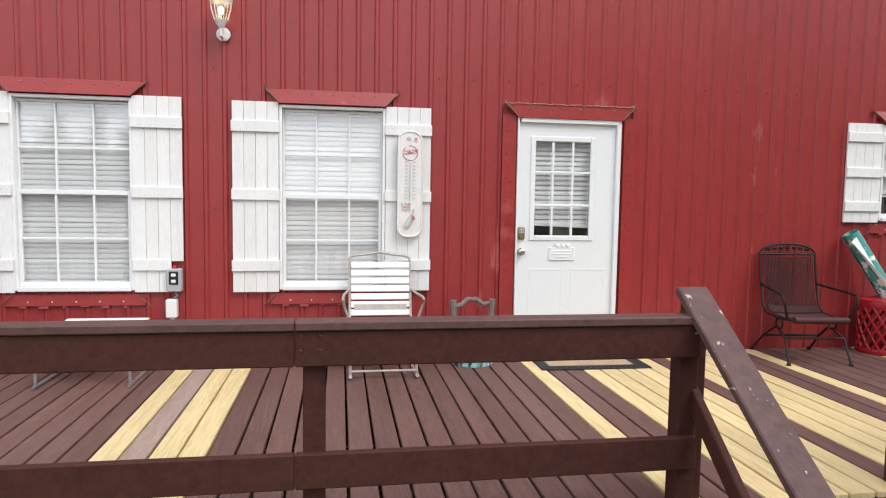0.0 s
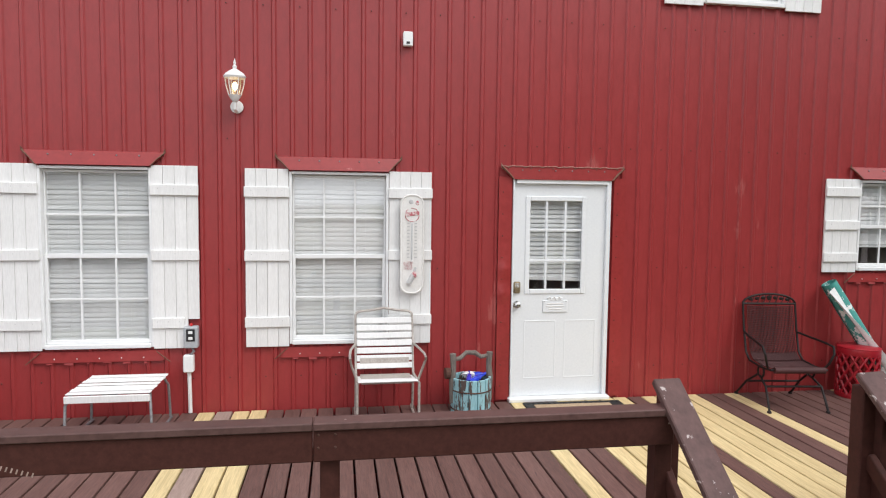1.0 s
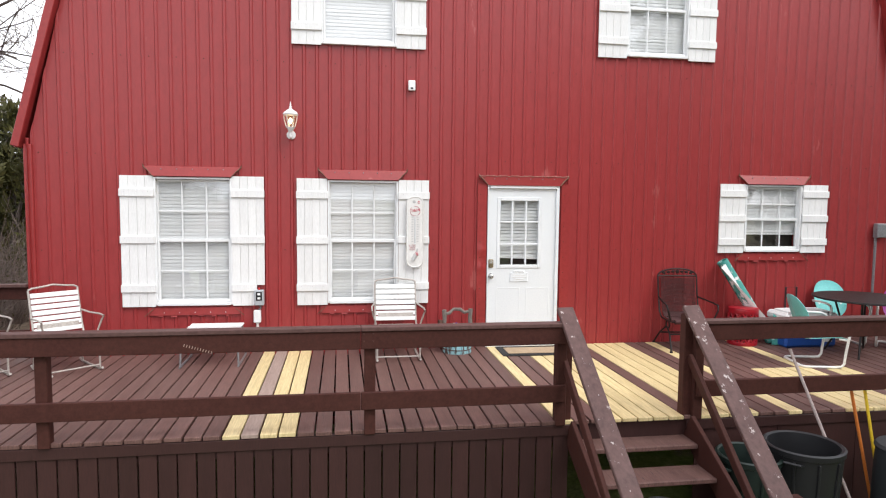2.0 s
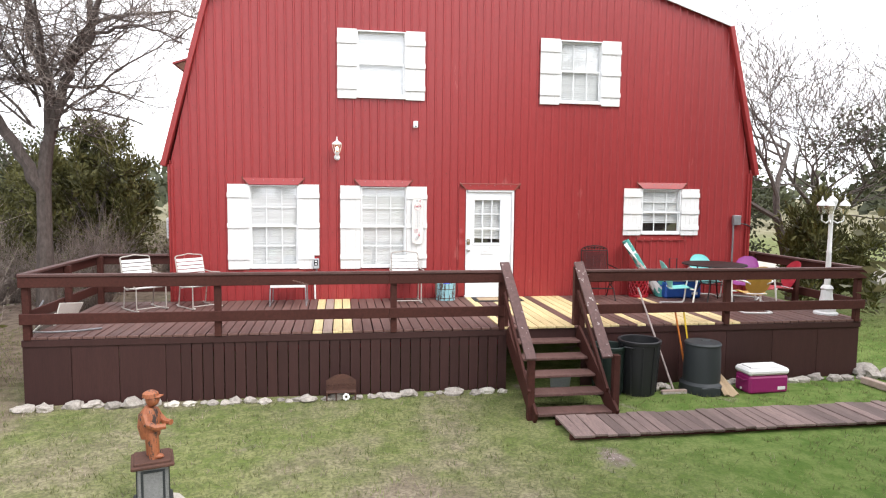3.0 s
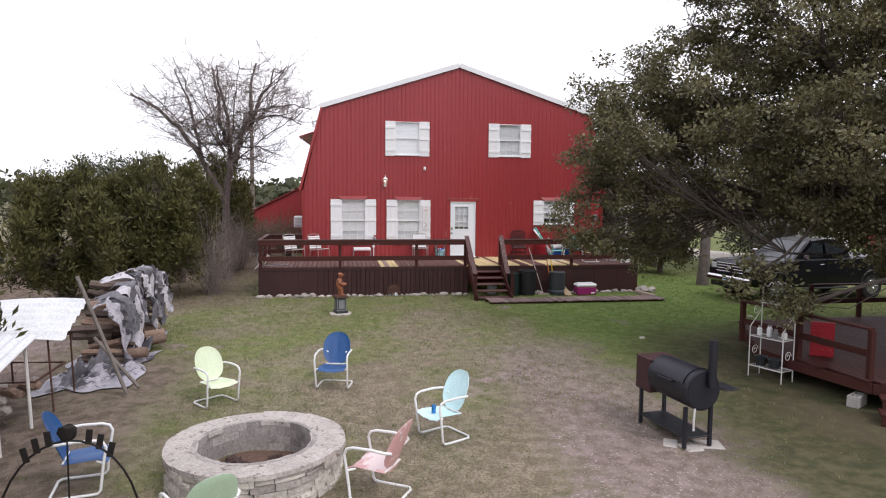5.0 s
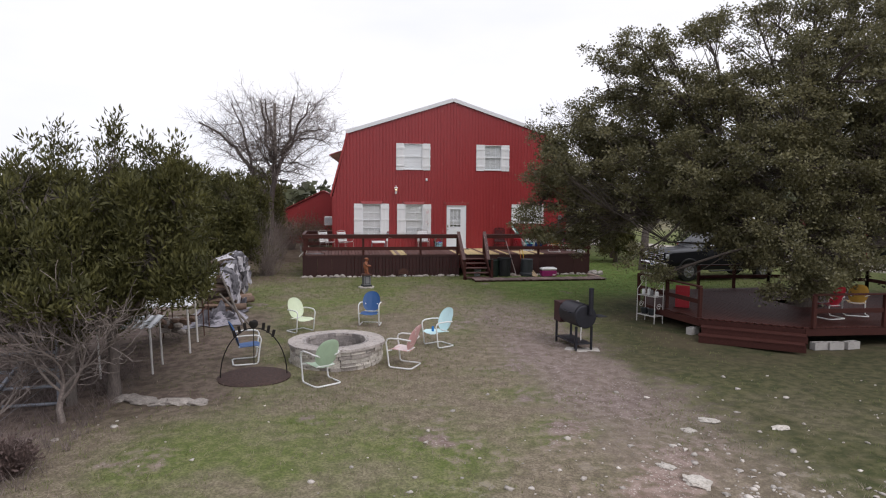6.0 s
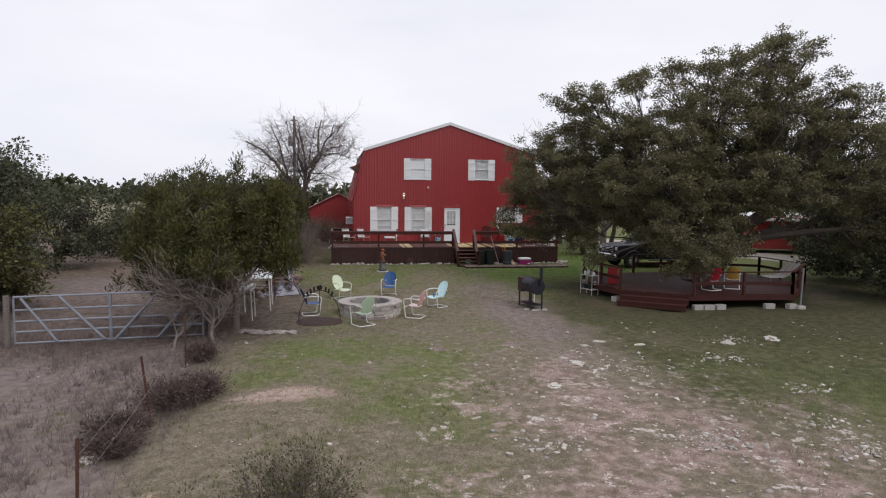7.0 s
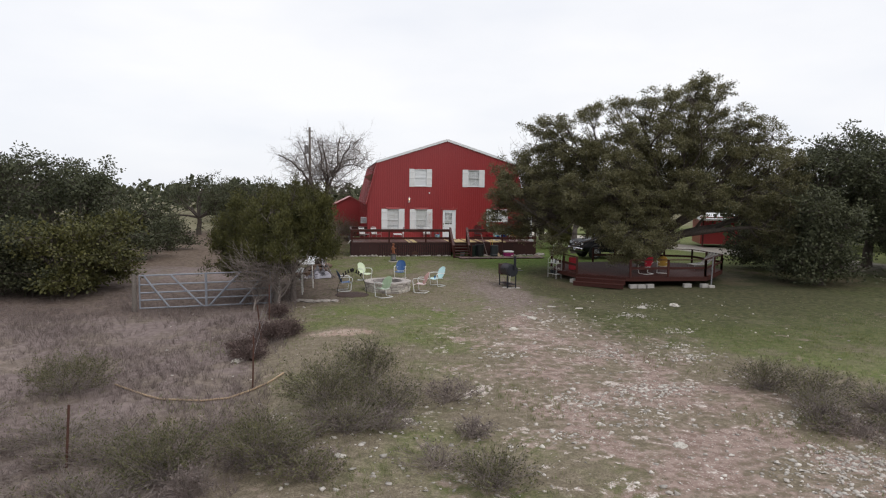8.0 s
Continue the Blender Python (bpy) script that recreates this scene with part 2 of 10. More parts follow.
WHITE_WOOD = material("white_painted_wood", (0.72, 0.72, 0.71), (0.82, 0.82, 0.81), scale=2.5, rough=0.55, fine=30, fine_amt=0.05, stretch=(3, 3, 0.5),
                      bump=0.12, bump_dist=0.002, wear=(0.55, 0.5, 0.45), wear_at=0.70, wear_scale=7, spread=0.03)
VINYL = material("white_vinyl", (0.76, 0.77, 0.77), (0.82, 0.83, 0.83), scale=3, rough=0.35, fine=60, fine_amt=0.03, bump=0.02)
DOOR_WHITE = material("white_steel_door", (0.74, 0.77, 0.79), (0.80, 0.82, 0.83), scale=1.5, rough=0.35, fine=50, fine_amt=0.03, bump=0.03)
BLIND = material("blind_slat", (0.78, 0.80, 0.80), (0.85, 0.86, 0.86), scale=5, rough=0.5, fine=60, fine_amt=0.04, bump=0.0, spread=0.05, through_light=0.12)
GLASS = glass("window_glass")
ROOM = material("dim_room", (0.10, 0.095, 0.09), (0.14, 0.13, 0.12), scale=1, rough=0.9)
ALU = material("bare_roof_metal", (0.62, 0.63, 0.64), (0.74, 0.74, 0.74), scale=1.5, rough=0.38, fine=30, fine_amt=0.06, metal=0.35, bump=0.03)
WORNBROWN = material("worn_brown_rail_top", (0.076, 0.036, 0.032), (0.112, 0.060, 0.054), scale=3.0, rough=0.6, spec=0.3, fine=24, fine_amt=0.22, stretch=(1, 1, 1),
                     bump=0.3, bump_dist=0.003, wear=(0.36, 0.28, 0.26), wear_at=0.70, wear_scale=16, spread=0.08)
HANDRAIL = material("chipped_brown_handrail", (0.078, 0.040, 0.037), (0.120, 0.068, 0.062), scale=3.0, rough=0.6, spec=0.3, fine=24, fine_amt=0.25, stretch=(1, 0.45, 1),
                    bump=0.3, bump_dist=0.003, wear=(0.46, 0.40, 0.38), wear_at=0.615, wear_scale=17)
BROWN = material("brown_deck_paint", (0.050, 0.0172, 0.0140), (0.066, 0.0240, 0.0188), scale=2.2, rough=0.65, spec=0.15, fine=26, fine_amt=0.28, stretch=(1, 1, 1),
                 bump=0.22, bump_dist=0.003, wear=(0.36, 0.27, 0.25), wear_at=0.745, wear_scale=13, spread=0.10)
BOARD = material("brown_stained_board", (0.112, 0.056, 0.048), (0.158, 0.087, 0.075), scale=3.0, rough=0.62, spec=0.3, fine=24, fine_amt=0.42, stretch=(3.5, 0.30, 1),
                 bump=0.6, bump_dist=0.003, spread=0.14, wear=(0.055, 0.03, 0.028), wear_at=0.66, wear_scale=6, distort=0.6)
PINE = material("new_pine_board", (0.56, 0.43, 0.205), (0.72, 0.59, 0.325), scale=2.2, rough=0.6, fine=16, fine_amt=0.28, stretch=(4.5, 0.22, 1),
                bump=0.2, bump_dist=0.002, spread=0.08, wear=(0.38, 0.22, 0.07), wear_at=0.68, wear_scale=5, distort=1.2)
GREYBOARD = material("weathered_grey_board", (0.29, 0.205, 0.172), (0.40, 0.30, 0.255), scale=3, rough=0.75, fine=22, fine_amt=0.2, stretch=(4, 0.4, 1), bump=0.3, spread=0.1)
SKIRT = material("brown_skirt_board", (0.036, 0.0145, 0.0135), (0.050, 0.0205, 0.0185), scale=2.5, rough=0.55, spec=0.3, fine=22, fine_amt=0.2, stretch=(4, 4, 0.5), bump=0.25, spread=0.16)
BOARDWALK = material("weathered_boardwalk", (0.13, 0.085, 0.08), (0.24, 0.17, 0.15), scale=3, rough=0.75, fine=20, fine_amt=0.25, stretch=(4, 0.5, 1), bump=0.35, spread=0.3)
IRON = material("dark_wrought_iron", (0.011, 0.009, 0.009), (0.020, 0.016, 0.015), scale=9, rough=0.5, fine=80, bump=0.2, metal=0.4)
MESH_RED = material("maroon_sling_mesh", (0.042, 0.012, 0.012), (0.066, 0.018, 0.018), scale=5, rough=0.7, fine=160, fine_amt=0.3, bump=0.4, bump_dist=0.002)
STEEL = material("brushed_steel", (0.55, 0.55, 0.53), (0.68, 0.67, 0.65), scale=9, rough=0.28, metal=1.0, fine=90, bump=0.05)
GREYMETAL = material("grey_weathered_metal", (0.19, 0.19, 0.20), (0.30, 0.30, 0.31), scale=5, rough=0.5, metal=0.5, fine=50, bump=0.12, wear=(0.20, 0.11, 0.07), wear_at=0.67)
RUSTIRON = material("rusted_iron", (0.055, 0.026, 0.020), (0.12, 0.055, 0.038), scale=8, rough=0.85, metal=0.2, fine=70, bump=0.5)
BLACK = paint("black_plastic", (0.013, 0.013, 0.015), 0.5)
RUBBER = material("black_rubber", (0.012, 0.012, 0.013), (0.022, 0.021, 0.02), scale=12, rough=0.8, fine=90, bump=0.3)
COIR = material("tan_coir", (0.33, 0.23, 0.14), (0.46, 0.34, 0.22), scale=7, rough=0.95, fine=150, fine_amt=0.4, bump=0.6)
LIME = material("pale_limestone", (0.40, 0.36, 0.31), (0.60, 0.56, 0.50), scale=5, rough=0.9, fine=30, fine_amt=0.3, bump=0.6, bump_dist=0.012, spread=0.2,
                wear=(0.22, 0.19, 0.165), wear_at=0.60, wear_scale=7)
GREYSTONE = material("grey_field_stone", (0.24, 0.21, 0.19), (0.42, 0.38, 0.34), scale=6, rough=0.9, fine=30, fine_amt=0.3, bump=0.6, bump_dist=0.012, spread=0.25)
BRICKSTONE = material("soot_grey_firebrick", (0.20, 0.18, 0.17), (0.36, 0.33, 0.31), scale=6, rough=0.95, fine=30, fine_amt=0.3, bump=0.5, spread=0.25)
CHAR = material("ash_and_charcoal", (0.02, 0.018, 0.018), (0.09, 0.05, 0.04), scale=14, rough=1.0, fine=60, fine_amt=0.5, bump=0.8, bump_dist=0.02)
CONCRETE = material("concrete", (0.36, 0.33, 0.30), (0.50, 0.47, 0.43), scale=6, rough=0.9, fine=60, bump=0.4)
BARK = material("oak_bark", (0.045, 0.034, 0.028), (0.10, 0.080, 0.066), scale=9, rough=0.95, fine=28, fine_amt=0.45, stretch=(1, 1, 0.35), bump=0.9, bump_dist=0.02)
GREYBARK = material("grey_bark", (0.075, 0.060, 0.052), (0.165, 0.137, 0.122), scale=8, rough=0.95, fine=26, fine_amt=0.4, stretch=(1, 1, 0.35), bump=0.8, bump_dist=0.015)
TWIG = material("dead_twig", (0.15, 0.12, 0.105), (0.27, 0.23, 0.205), scale=8, rough=0.95, fine=30, fine_amt=0.3, bump=0.2, spread=0.2, island=True)
OAKLEAF = material("live_oak_leaf", (0.084, 0.082, 0.035), (0.196, 0.178, 0.086), scale=0.8, rough=0.5, fine=3, fine_amt=0.3, bump=0.0, spread=0.30, island=True, through_light=0.28)
CEDARLEAF = material("cedar_foliage", (0.032, 0.037, 0.011), (0.132, 0.124, 0.034), scale=1.3, rough=0.7, fine=3, fine_amt=0.3, bump=0.0, spread=0.25, island=True, through_light=0.18)
FIELDSTRAW = material("dull_field_grass", (0.142, 0.110, 0.100), (0.250, 0.203, 0.184), scale=0.5, rough=0.85, fine=2.2, fine_amt=0.25, bump=0.0, spread=0.35, island=True, through_light=0.2)
SHRUBLEAF = material("grey_green_shrub_leaf", (0.082, 0.084, 0.036), (0.170, 0.158, 0.076), scale=1.4, rough=0.75, fine=5, fine_amt=0.3, bump=0.0, spread=0.4, island=True, through_light=0.2)
GRASS = material("grass_blade", (0.125, 0.165, 0.045), (0.24, 0.245, 0.105), scale=0.45, rough=0.7, fine=2.2, fine_amt=0.3, bump=0.0, spread=0.35, island=True, through_light=0.25)
STRAW = material("dry_grass_blade", (0.22, 0.175, 0.130), (0.36, 0.30, 0.235), scale=0.5, rough=0.8, fine=2.2, fine_amt=0.25, bump=0.0, spread=0.35, island=True, through_light=0.2)
FARLEAF = material("distant_foliage", (0.042, 0.051, 0.023), (0.090, 0.094, 0.048), scale=0.3, rough=0.75, fine=1.6, fine_amt=0.3, bump=0.0, spread=0.4, island=True, through_light=0.15)
PEBBLE = material("caliche_pebble", (0.35, 0.305, 0.265), (0.58, 0.54, 0.49), scale=2.0, rough=0.9, fine=9, fine_amt=0.25, bump=0.2, spread=0.35, island=True)
RUSTBRUSH = material("brown_brush_twig", (0.062, 0.040, 0.034), (0.150, 0.104, 0.092), scale=6, rough=0.95, fine=20, fine_amt=0.3, bump=0.2, spread=0.3, island=True)
THICKET = material("thicket_twig", (0.15, 0.118, 0.100), (0.27, 0.222, 0.195), scale=5, rough=0.95, fine=20, fine_amt=0.3, bump=0.2, spread=0.3, island=True)
WHITETRIM = material("white_trim_metal", (0.70, 0.70, 0.70), (0.80, 0.80, 0.80), scale=2, rough=0.45, fine=30, fine_amt=0.05, bump=0.03)


# ---------------------------------------------------------------- ground
def gz(x, y):
    """Height of the ground."""
    x, y = np.asarray(x, float), np.asarray(y, float)
    z = np.maximum(0.10 - 0.022 * np.maximum(0, -6 - y), -0.45) - 0.07 * np.clip(-8 - x, 0, 6)
    far = np.clip((np.hypot(x, y + 15) - 42) / 60, 0, 1)
    dip = np.clip((-8 - y) / 4, 0, 1) * np.clip((22 + y) / 5, 0, 1)
    z = z - 0.09 * dip * dip * (3 - 2 * dip)
    z = z + 0.035 * np.sin(x * 0.9 + 0.6 * y) * np.sin(y * 0.7 - 0.3 * x) * (y < -6) + far * 1.2
    return z + 0.015 * np.sin(x * 2.7 + 1) * np.sin(y * 3.1)


def ground_height(x, y):
    return float(gz(x, y))


def ground_material():
    m = bpy.data.materials.new("patchy_lawn_and_caliche")
    m.use_nodes = True
    t = m.node_tree
    t.nodes.clear()
    mk, ln = t.nodes.new, t.links.new
    out, bsdf, geo = mk("ShaderNodeOutputMaterial"), mk("ShaderNodeBsdfPrincipled"), mk("ShaderNodeNewGeometry")
    pos = geo.outputs["Position"]
    sep = mk("ShaderNodeSeparateXYZ")
    ln(pos, sep.inputs[0])
    X, Y = sep.outputs[0], sep.outputs[1]

    def nz(s, detail=5.0, r=0.62):
        nd = mk("ShaderNodeTexNoise")
        nd.inputs["Scale"].default_value, nd.inputs["Detail"].default_value, nd.inputs["Roughness"].default_value = s, detail, r
        ln(pos, nd.inputs["Vector"])
        return nd.outputs[0]

    def val(op, a, b=None, c=None):
        nd = mk("ShaderNodeMath")
        nd.operation = op
        for k, v in enumerate((a, b, c)):
            if v is None:
                continue
            if isinstance(v, (int, float)):
                nd.inputs[k].default_value = v
            else:
                ln(v, nd.inputs[k])
        return nd.outputs[0]

    def remap(v, lo, hi, a=0.0, b=1.0):
        nd = mk("ShaderNodeMapRange")
        nd.interpolation_type = "SMOOTHSTEP"
        ln(v, nd.inputs[0])
        for k, q in ((1, lo), (2, hi), (3, a), (4, b)):
            nd.inputs[k].default_value = q
        return nd.outputs[0]

    def mix(f, a, b):
        nd = mk("ShaderNodeMix")
        nd.data_type = "RGBA"
        if isinstance(f, float):
            nd.inputs[0].default_value = f
        else:
            ln(f, nd.inputs[0])
        for k, v in ((6, a), (7, b)):
            if isinstance(v, tuple):
                nd.inputs[k].default_value = (*v, 1)
            else:
                ln(v, nd.inputs[k])
        return nd.outputs[2]

    big, mid, small, tiny = nz(0.16), nz(0.7), nz(4.5), nz(26.0, 3.0)
    green = mix(remap(small, 0.35, 0.65), (0.118, 0.152, 0.040), (0.205, 0.212, 0.088))
    green = mix(remap(tiny, 0.4, 0.62, 0, 0.65), green, (0.070, 0.080, 0.032))
    dry = mix(remap(small, 0.35, 0.65), (0.190, 0.158, 0.108), (0.295, 0.248, 0.178))
    dry = mix(remap(tiny, 0.38, 0.62, 0, 0.7), dry, (0.105, 0.082, 0.062))
    soil = mix(remap(small, 0.35, 0.65), (0.212, 0.144, 0.120), (0.340, 0.254, 0.218))
    soil = mix(remap(tiny, 0.58, 0.66), soil, (0.56, 0.51, 0.46))
    near_soil = mix(remap(small, 0.35, 0.65), (0.158, 0.116, 0.102), (0.246, 0.194, 0.174))
    near_soil = mix(remap(tiny, 0.58, 0.66), near_soil, (0.44, 0.39, 0.36))
    soil = mix(remap(Y, -19.0, -23.5), near_soil, soil)
    # lawn: strong before the house and under the oak, thin on the dirt track and the left field
    g = val("ADD", remap(Y, -36.0, -4.0, 0.14, 0.60), val("MULTIPLY", val("SUBTRACT", big, 0.5), 1.7))
    g = val("ADD", g, val("MULTIPLY", val("SUBTRACT", mid, 0.5), 1.1))
    g = val("ADD", g, remap(X, 1.0, 8.0, 0.0, 0.34))
    g = val("SUBTRACT", g, remap(X, -7.0, -13.0, 0.0, 0.30))
    lush = val("MULTIPLY", remap(X, -0.5, 3.0), val("MULTIPLY", remap(Y, -12.5, -8.0), remap(X, 12.0, 8.0)))
    g = val("ADD", g, val("MULTIPLY", lush, 0.60))
    green = mix(val("MULTIPLY", lush, 0.7), green, mix(remap(small, 0.35, 0.65), (0.074, 0.148, 0.020), (0.140, 0.212, 0.046)))
    strip = val("MULTIPLY", val("MULTIPLY", remap(X, -9.8, -9.2), remap(X, -1.5, -5.0)), remap(Y, -17.0, -22.0))
    g = val("ADD", g, val("MULTIPLY", strip, 0.18))
    # dark green lawn right of the track, the oak's shade mixed into the green
    oak_shade = val("MULTIPLY", val("MULTIPLY", remap(val("ADD", X, val("MULTIPLY", mid, 1.5)), 0.6, 3.0), remap(Y, -31.0, -22.0)), remap(Y, -11.0, -15.0))
    green = mix(val("MULTIPLY", oak_shade, 0.7), green, mix(remap(small, 0.35, 0.65), (0.062, 0.082, 0.024), (0.115, 0.128, 0.048)))
    g = val("ADD", g, val("MULTIPLY", oak_shade, 0.15))
    col = mix(remap(g, 0.26, 0.72), dry, green)
    track = val("DIVIDE", val("ABSOLUTE", val("ADD", X, 0.4)), remap(Y, -14.0, -32.0, 0.42, 1.0))
    d = val("ADD", remap(track, 0.4, 6.0, 0.52, 0.0), val("MULTIPLY", val("SUBTRACT", mid, 0.5), 2.6))
    d = val("ADD", d, val("MULTIPLY", val("SUBTRACT", small, 0.5), 1.2))
    d = val("MULTIPLY", d, val("ADD", remap(Y, -7.5, -12.0, 0.0, 0.80), remap(Y, -20.0, -29.0, 0.0, 0.20)))
    col = mix(remap(d, 0.22, 0.72), col, soil)
    # worn-through chalk, in ragged patches along the track
    chalk = val("ADD", val("ADD", val("MULTIPLY", nz(1.3, 7.0, 0.7), 0.55), val("MULTIPLY", nz(4.6, 7.0, 0.7), 0.38)), val("MULTIPLY", small, 0.25))
    chalk = val("MULTIPLY", remap(chalk, 0.652, 0.686), val("MULTIPLY", remap(Y, -21.0, -26.0), remap(track, 6.5, 4.0)))
    col = mix(val("MULTIPLY", chalk, 0.92), col, mix(remap(tiny, 0.4, 0.6), (0.42, 0.335, 0.290), (0.70, 0.645, 0.59)))
    bare = val("ADD", val("MULTIPLY", mid, 0.7), val("MULTIPLY", nz(0.33), 0.6))
    col = mix(remap(bare, 0.78, 0.86), col, soil)
    field = mix(remap(small, 0.35, 0.65), (0.165, 0.125, 0.118), (0.250, 0.198, 0.184))
    col = mix(val("MULTIPLY", remap(val("ADD", X, val("MULTIPLY", small, 0.8)), -9.0, -9.9), remap(mid, 0.42, 0.62, 0.95, 0.45)), col, field)
    gravel = mix(remap(small, 0.4, 0.6), (0.40, 0.36, 0.31), (0.52, 0.48, 0.42))
    lane = val("ABSOLUTE", val("SUBTRACT", X, val("MULTIPLY_ADD", Y, -0.42, 21.5)))
    lane = val("MULTIPLY", remap(lane, 3.2, 2.0), remap(Y, -14.0, -9.0))
    col = mix(lane, col, gravel)
    litter = mix(remap(small, 0.35, 0.65), (0.105, 0.072, 0.052), (0.19, 0.145, 0.110))
    lm = val("MULTIPLY", remap(val("ADD", X, val("MULTIPLY", mid, 2.5)), -4.6, -6.4), remap(val("ADD", Y, val("MULTIPLY", mid, 3.0)), -4.5, -1.5))
    col = mix(val("MULTIPLY", lm, 0.9), col, litter)
    # dark litter round the oak, with the crown's shade painted into its colour
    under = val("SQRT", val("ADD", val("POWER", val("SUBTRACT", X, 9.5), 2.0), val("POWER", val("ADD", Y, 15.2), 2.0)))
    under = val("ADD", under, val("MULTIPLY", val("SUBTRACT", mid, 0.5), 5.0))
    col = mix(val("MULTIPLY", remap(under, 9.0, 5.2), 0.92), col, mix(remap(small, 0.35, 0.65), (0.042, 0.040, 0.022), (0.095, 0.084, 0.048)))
    # the same shade again, painted over the finished ground colour
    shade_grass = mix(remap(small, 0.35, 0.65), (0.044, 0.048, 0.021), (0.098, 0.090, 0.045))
    col = mix(val("MULTIPLY", oak_shade, remap(mid, 0.35, 0.6, 0.55, 0.9)), col, shade_grass)
    brown = mix(remap(small, 0.35, 0.65), (0.098, 0.070, 0.058), (0.185, 0.140, 0.118))
    yard = val("MULTIPLY", remap(val("ADD", X, val("MULTIPLY", mid, 2.0)), -5.0, -6.6), val("MULTIPLY", remap(val("ADD", Y, val("MULTIPLY", mid, 2.0)), -19.0, -17.0), remap(Y, -8.5, -11.0)))
    col = mix(val("MULTIPLY", yard, 0.85), col, brown)
    # brown soil and grass beside the low deck, darkened by painted-in shade
    soil_shade = val("MULTIPLY", remap(val("ADD", X, val("MULTIPLY", mid, 2.0)), 2.4, 5.0), val("MULTIPLY", remap(Y, -7.5, -10.5), remap(Y, -18.5, -15.5)))
    col = mix(val("MULTIPLY", soil_shade, remap(small, 0.3, 0.7, 0.85, 0.55)), col, mix(remap(mid, 0.4, 0.6), (0.036, 0.040, 0.016), (0.085, 0.066, 0.042)))
    path = val("ADD", val("ABSOLUTE", val("SUBTRACT", X, 0.25)), val("ADD", val("MULTIPLY", val("SUBTRACT", mid, 0.5), 3.0), val("MULTIPLY", val("SUBTRACT", small, 0.5), 2.4)))
    col = mix(val("MULTIPLY", remap(path, 1.7, 0.7), val("MULTIPLY", val("MULTIPLY", remap(Y, -8.5, -10.5), remap(Y, -24.0, -19.0)), 0.78)), col, near_soil)
    worn = val("SQRT", val("ADD", val("POWER", val("DIVIDE", val("ADD", X, 7.5), 1.15), 2.0), val("POWER", val("DIVIDE", val("ADD", Y, 24.3), 0.55), 2.0)))
    worn = val("ADD", worn, val("ADD", val("MULTIPLY", val("SUBTRACT", mid, 0.5), 1.6), val("MULTIPLY", val("SUBTRACT", small, 0.5), 1.8)))
    col = mix(val("MULTIPLY", remap(worn, 1.0, 0.7), 0.9), col, mix(remap(small, 0.4, 0.6), (0.33, 0.235, 0.19), (0.46, 0.36, 0.30)))
    far = mix(remap(mid, 0.4, 0.6), (0.17, 0.15, 0.09), (0.24, 0.22, 0.14))
    col = mix(remap(Y, 24.0, 34.0), col, far)
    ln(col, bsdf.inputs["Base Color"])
    bsdf.inputs["Roughness"].default_value = 0.95
    bsdf.inputs["Specular IOR Level"].default_value = 0.2
    bp = mk("ShaderNodeBump")
    bp.inputs["Strength"].default_value, bp.inputs["Distance"].default_value = 0.7, 0.035
    ln(val("ADD", val("MULTIPLY", tiny, 0.5), small), bp.inputs["Height"])
    ln(bp.outputs[0], bsdf.inputs["Normal"])
    ln(bsdf.outputs[0], out.inputs[0])
    return m


def spaced(lo, hi, a, b, fine, grow=1.28):
    """Grid lines, close between a and b and ever wider beyond."""
    mid = list(np.arange(a, b + 1e-6, fine))
    left, step, q = [], fine, a
    while q > lo:
        step *= grow
        q -= step
        left.append(max(q, lo))
    right, step, q = [], fine, b
    while q < hi:
        step *= grow
        q += step
        right.append(min(q, hi))
    return np.array(left[::-1] + mid + right)


gx, gy = spaced(-700, 700, -20, 18, 0.35), spaced(-500, 900, -50, 4, 0.35)
GX, GY = np.meshgrid(gx, gy, indexing="ij")
GV = np.stack([GX, GY, gz(GX, GY)], -1).reshape(-1, 3)
ni, nj = len(gx), len(gy)
gi = (np.arange(ni - 1)[:, None] * nj + np.arange(nj - 1)[None]).ravel()
GF = np.stack([gi, gi + nj, gi + nj + 1, gi + 1], -1)
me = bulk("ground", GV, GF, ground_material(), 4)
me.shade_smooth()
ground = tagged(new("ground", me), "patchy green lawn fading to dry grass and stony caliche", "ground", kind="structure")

# ---------------------------------------------------------------- house
XL, XR, XC = -5.34, 5.90, 0.28
KNEE, BREAK, RIDGE = 3.58, 6.44, 8.02
BL, BR = -4.65, 5.29
DECK = 1.05
DEPTH = 15.0


def roof_z(x):
    """Height of the gable's edge."""
    if x <= BL:
        return KNEE + (x - XL) / (BL - XL) * (BREAK - KNEE)
    if x <= XC:
        return BREAK + (x - BL) / (XC - BL) * (RIDGE - BREAK)
    if x <= BR:
        return RIDGE + (x - XC) / (BR - XC) * (BREAK - RIDGE)
    return BREAK + (x - BR) / (XR - BR) * (KNEE - BREAK)


# x0, x1, z0, z1 of the holes in the front wall
HOLES = {"w1": (-4.01, -3.13, 1.64, 3.16), "w2": (-2.00, -1.14, 1.64, 3.15), "w4": (3.57, 4.41, 2.27, 3.17),
         "u1": (-2.07, -1.17, 4.78, 5.99), "u2": (1.80, 2.65, 4.80, 5.99), "door": (0.0, 0.945, 1.05, 3.12)}
PITCH, RIB = 0.152, 0.015


def rib(x):
    """Relief of the siding at x, outwards (towards -y)."""
    q = (x - XL) % PITCH
    if q < 0.012:
        return RIB * q / 0.012
    if q < 0.034:
        return RIB
    if q < 0.046:
        return RIB * (0.046 - q) / 0.012
    return 0.0


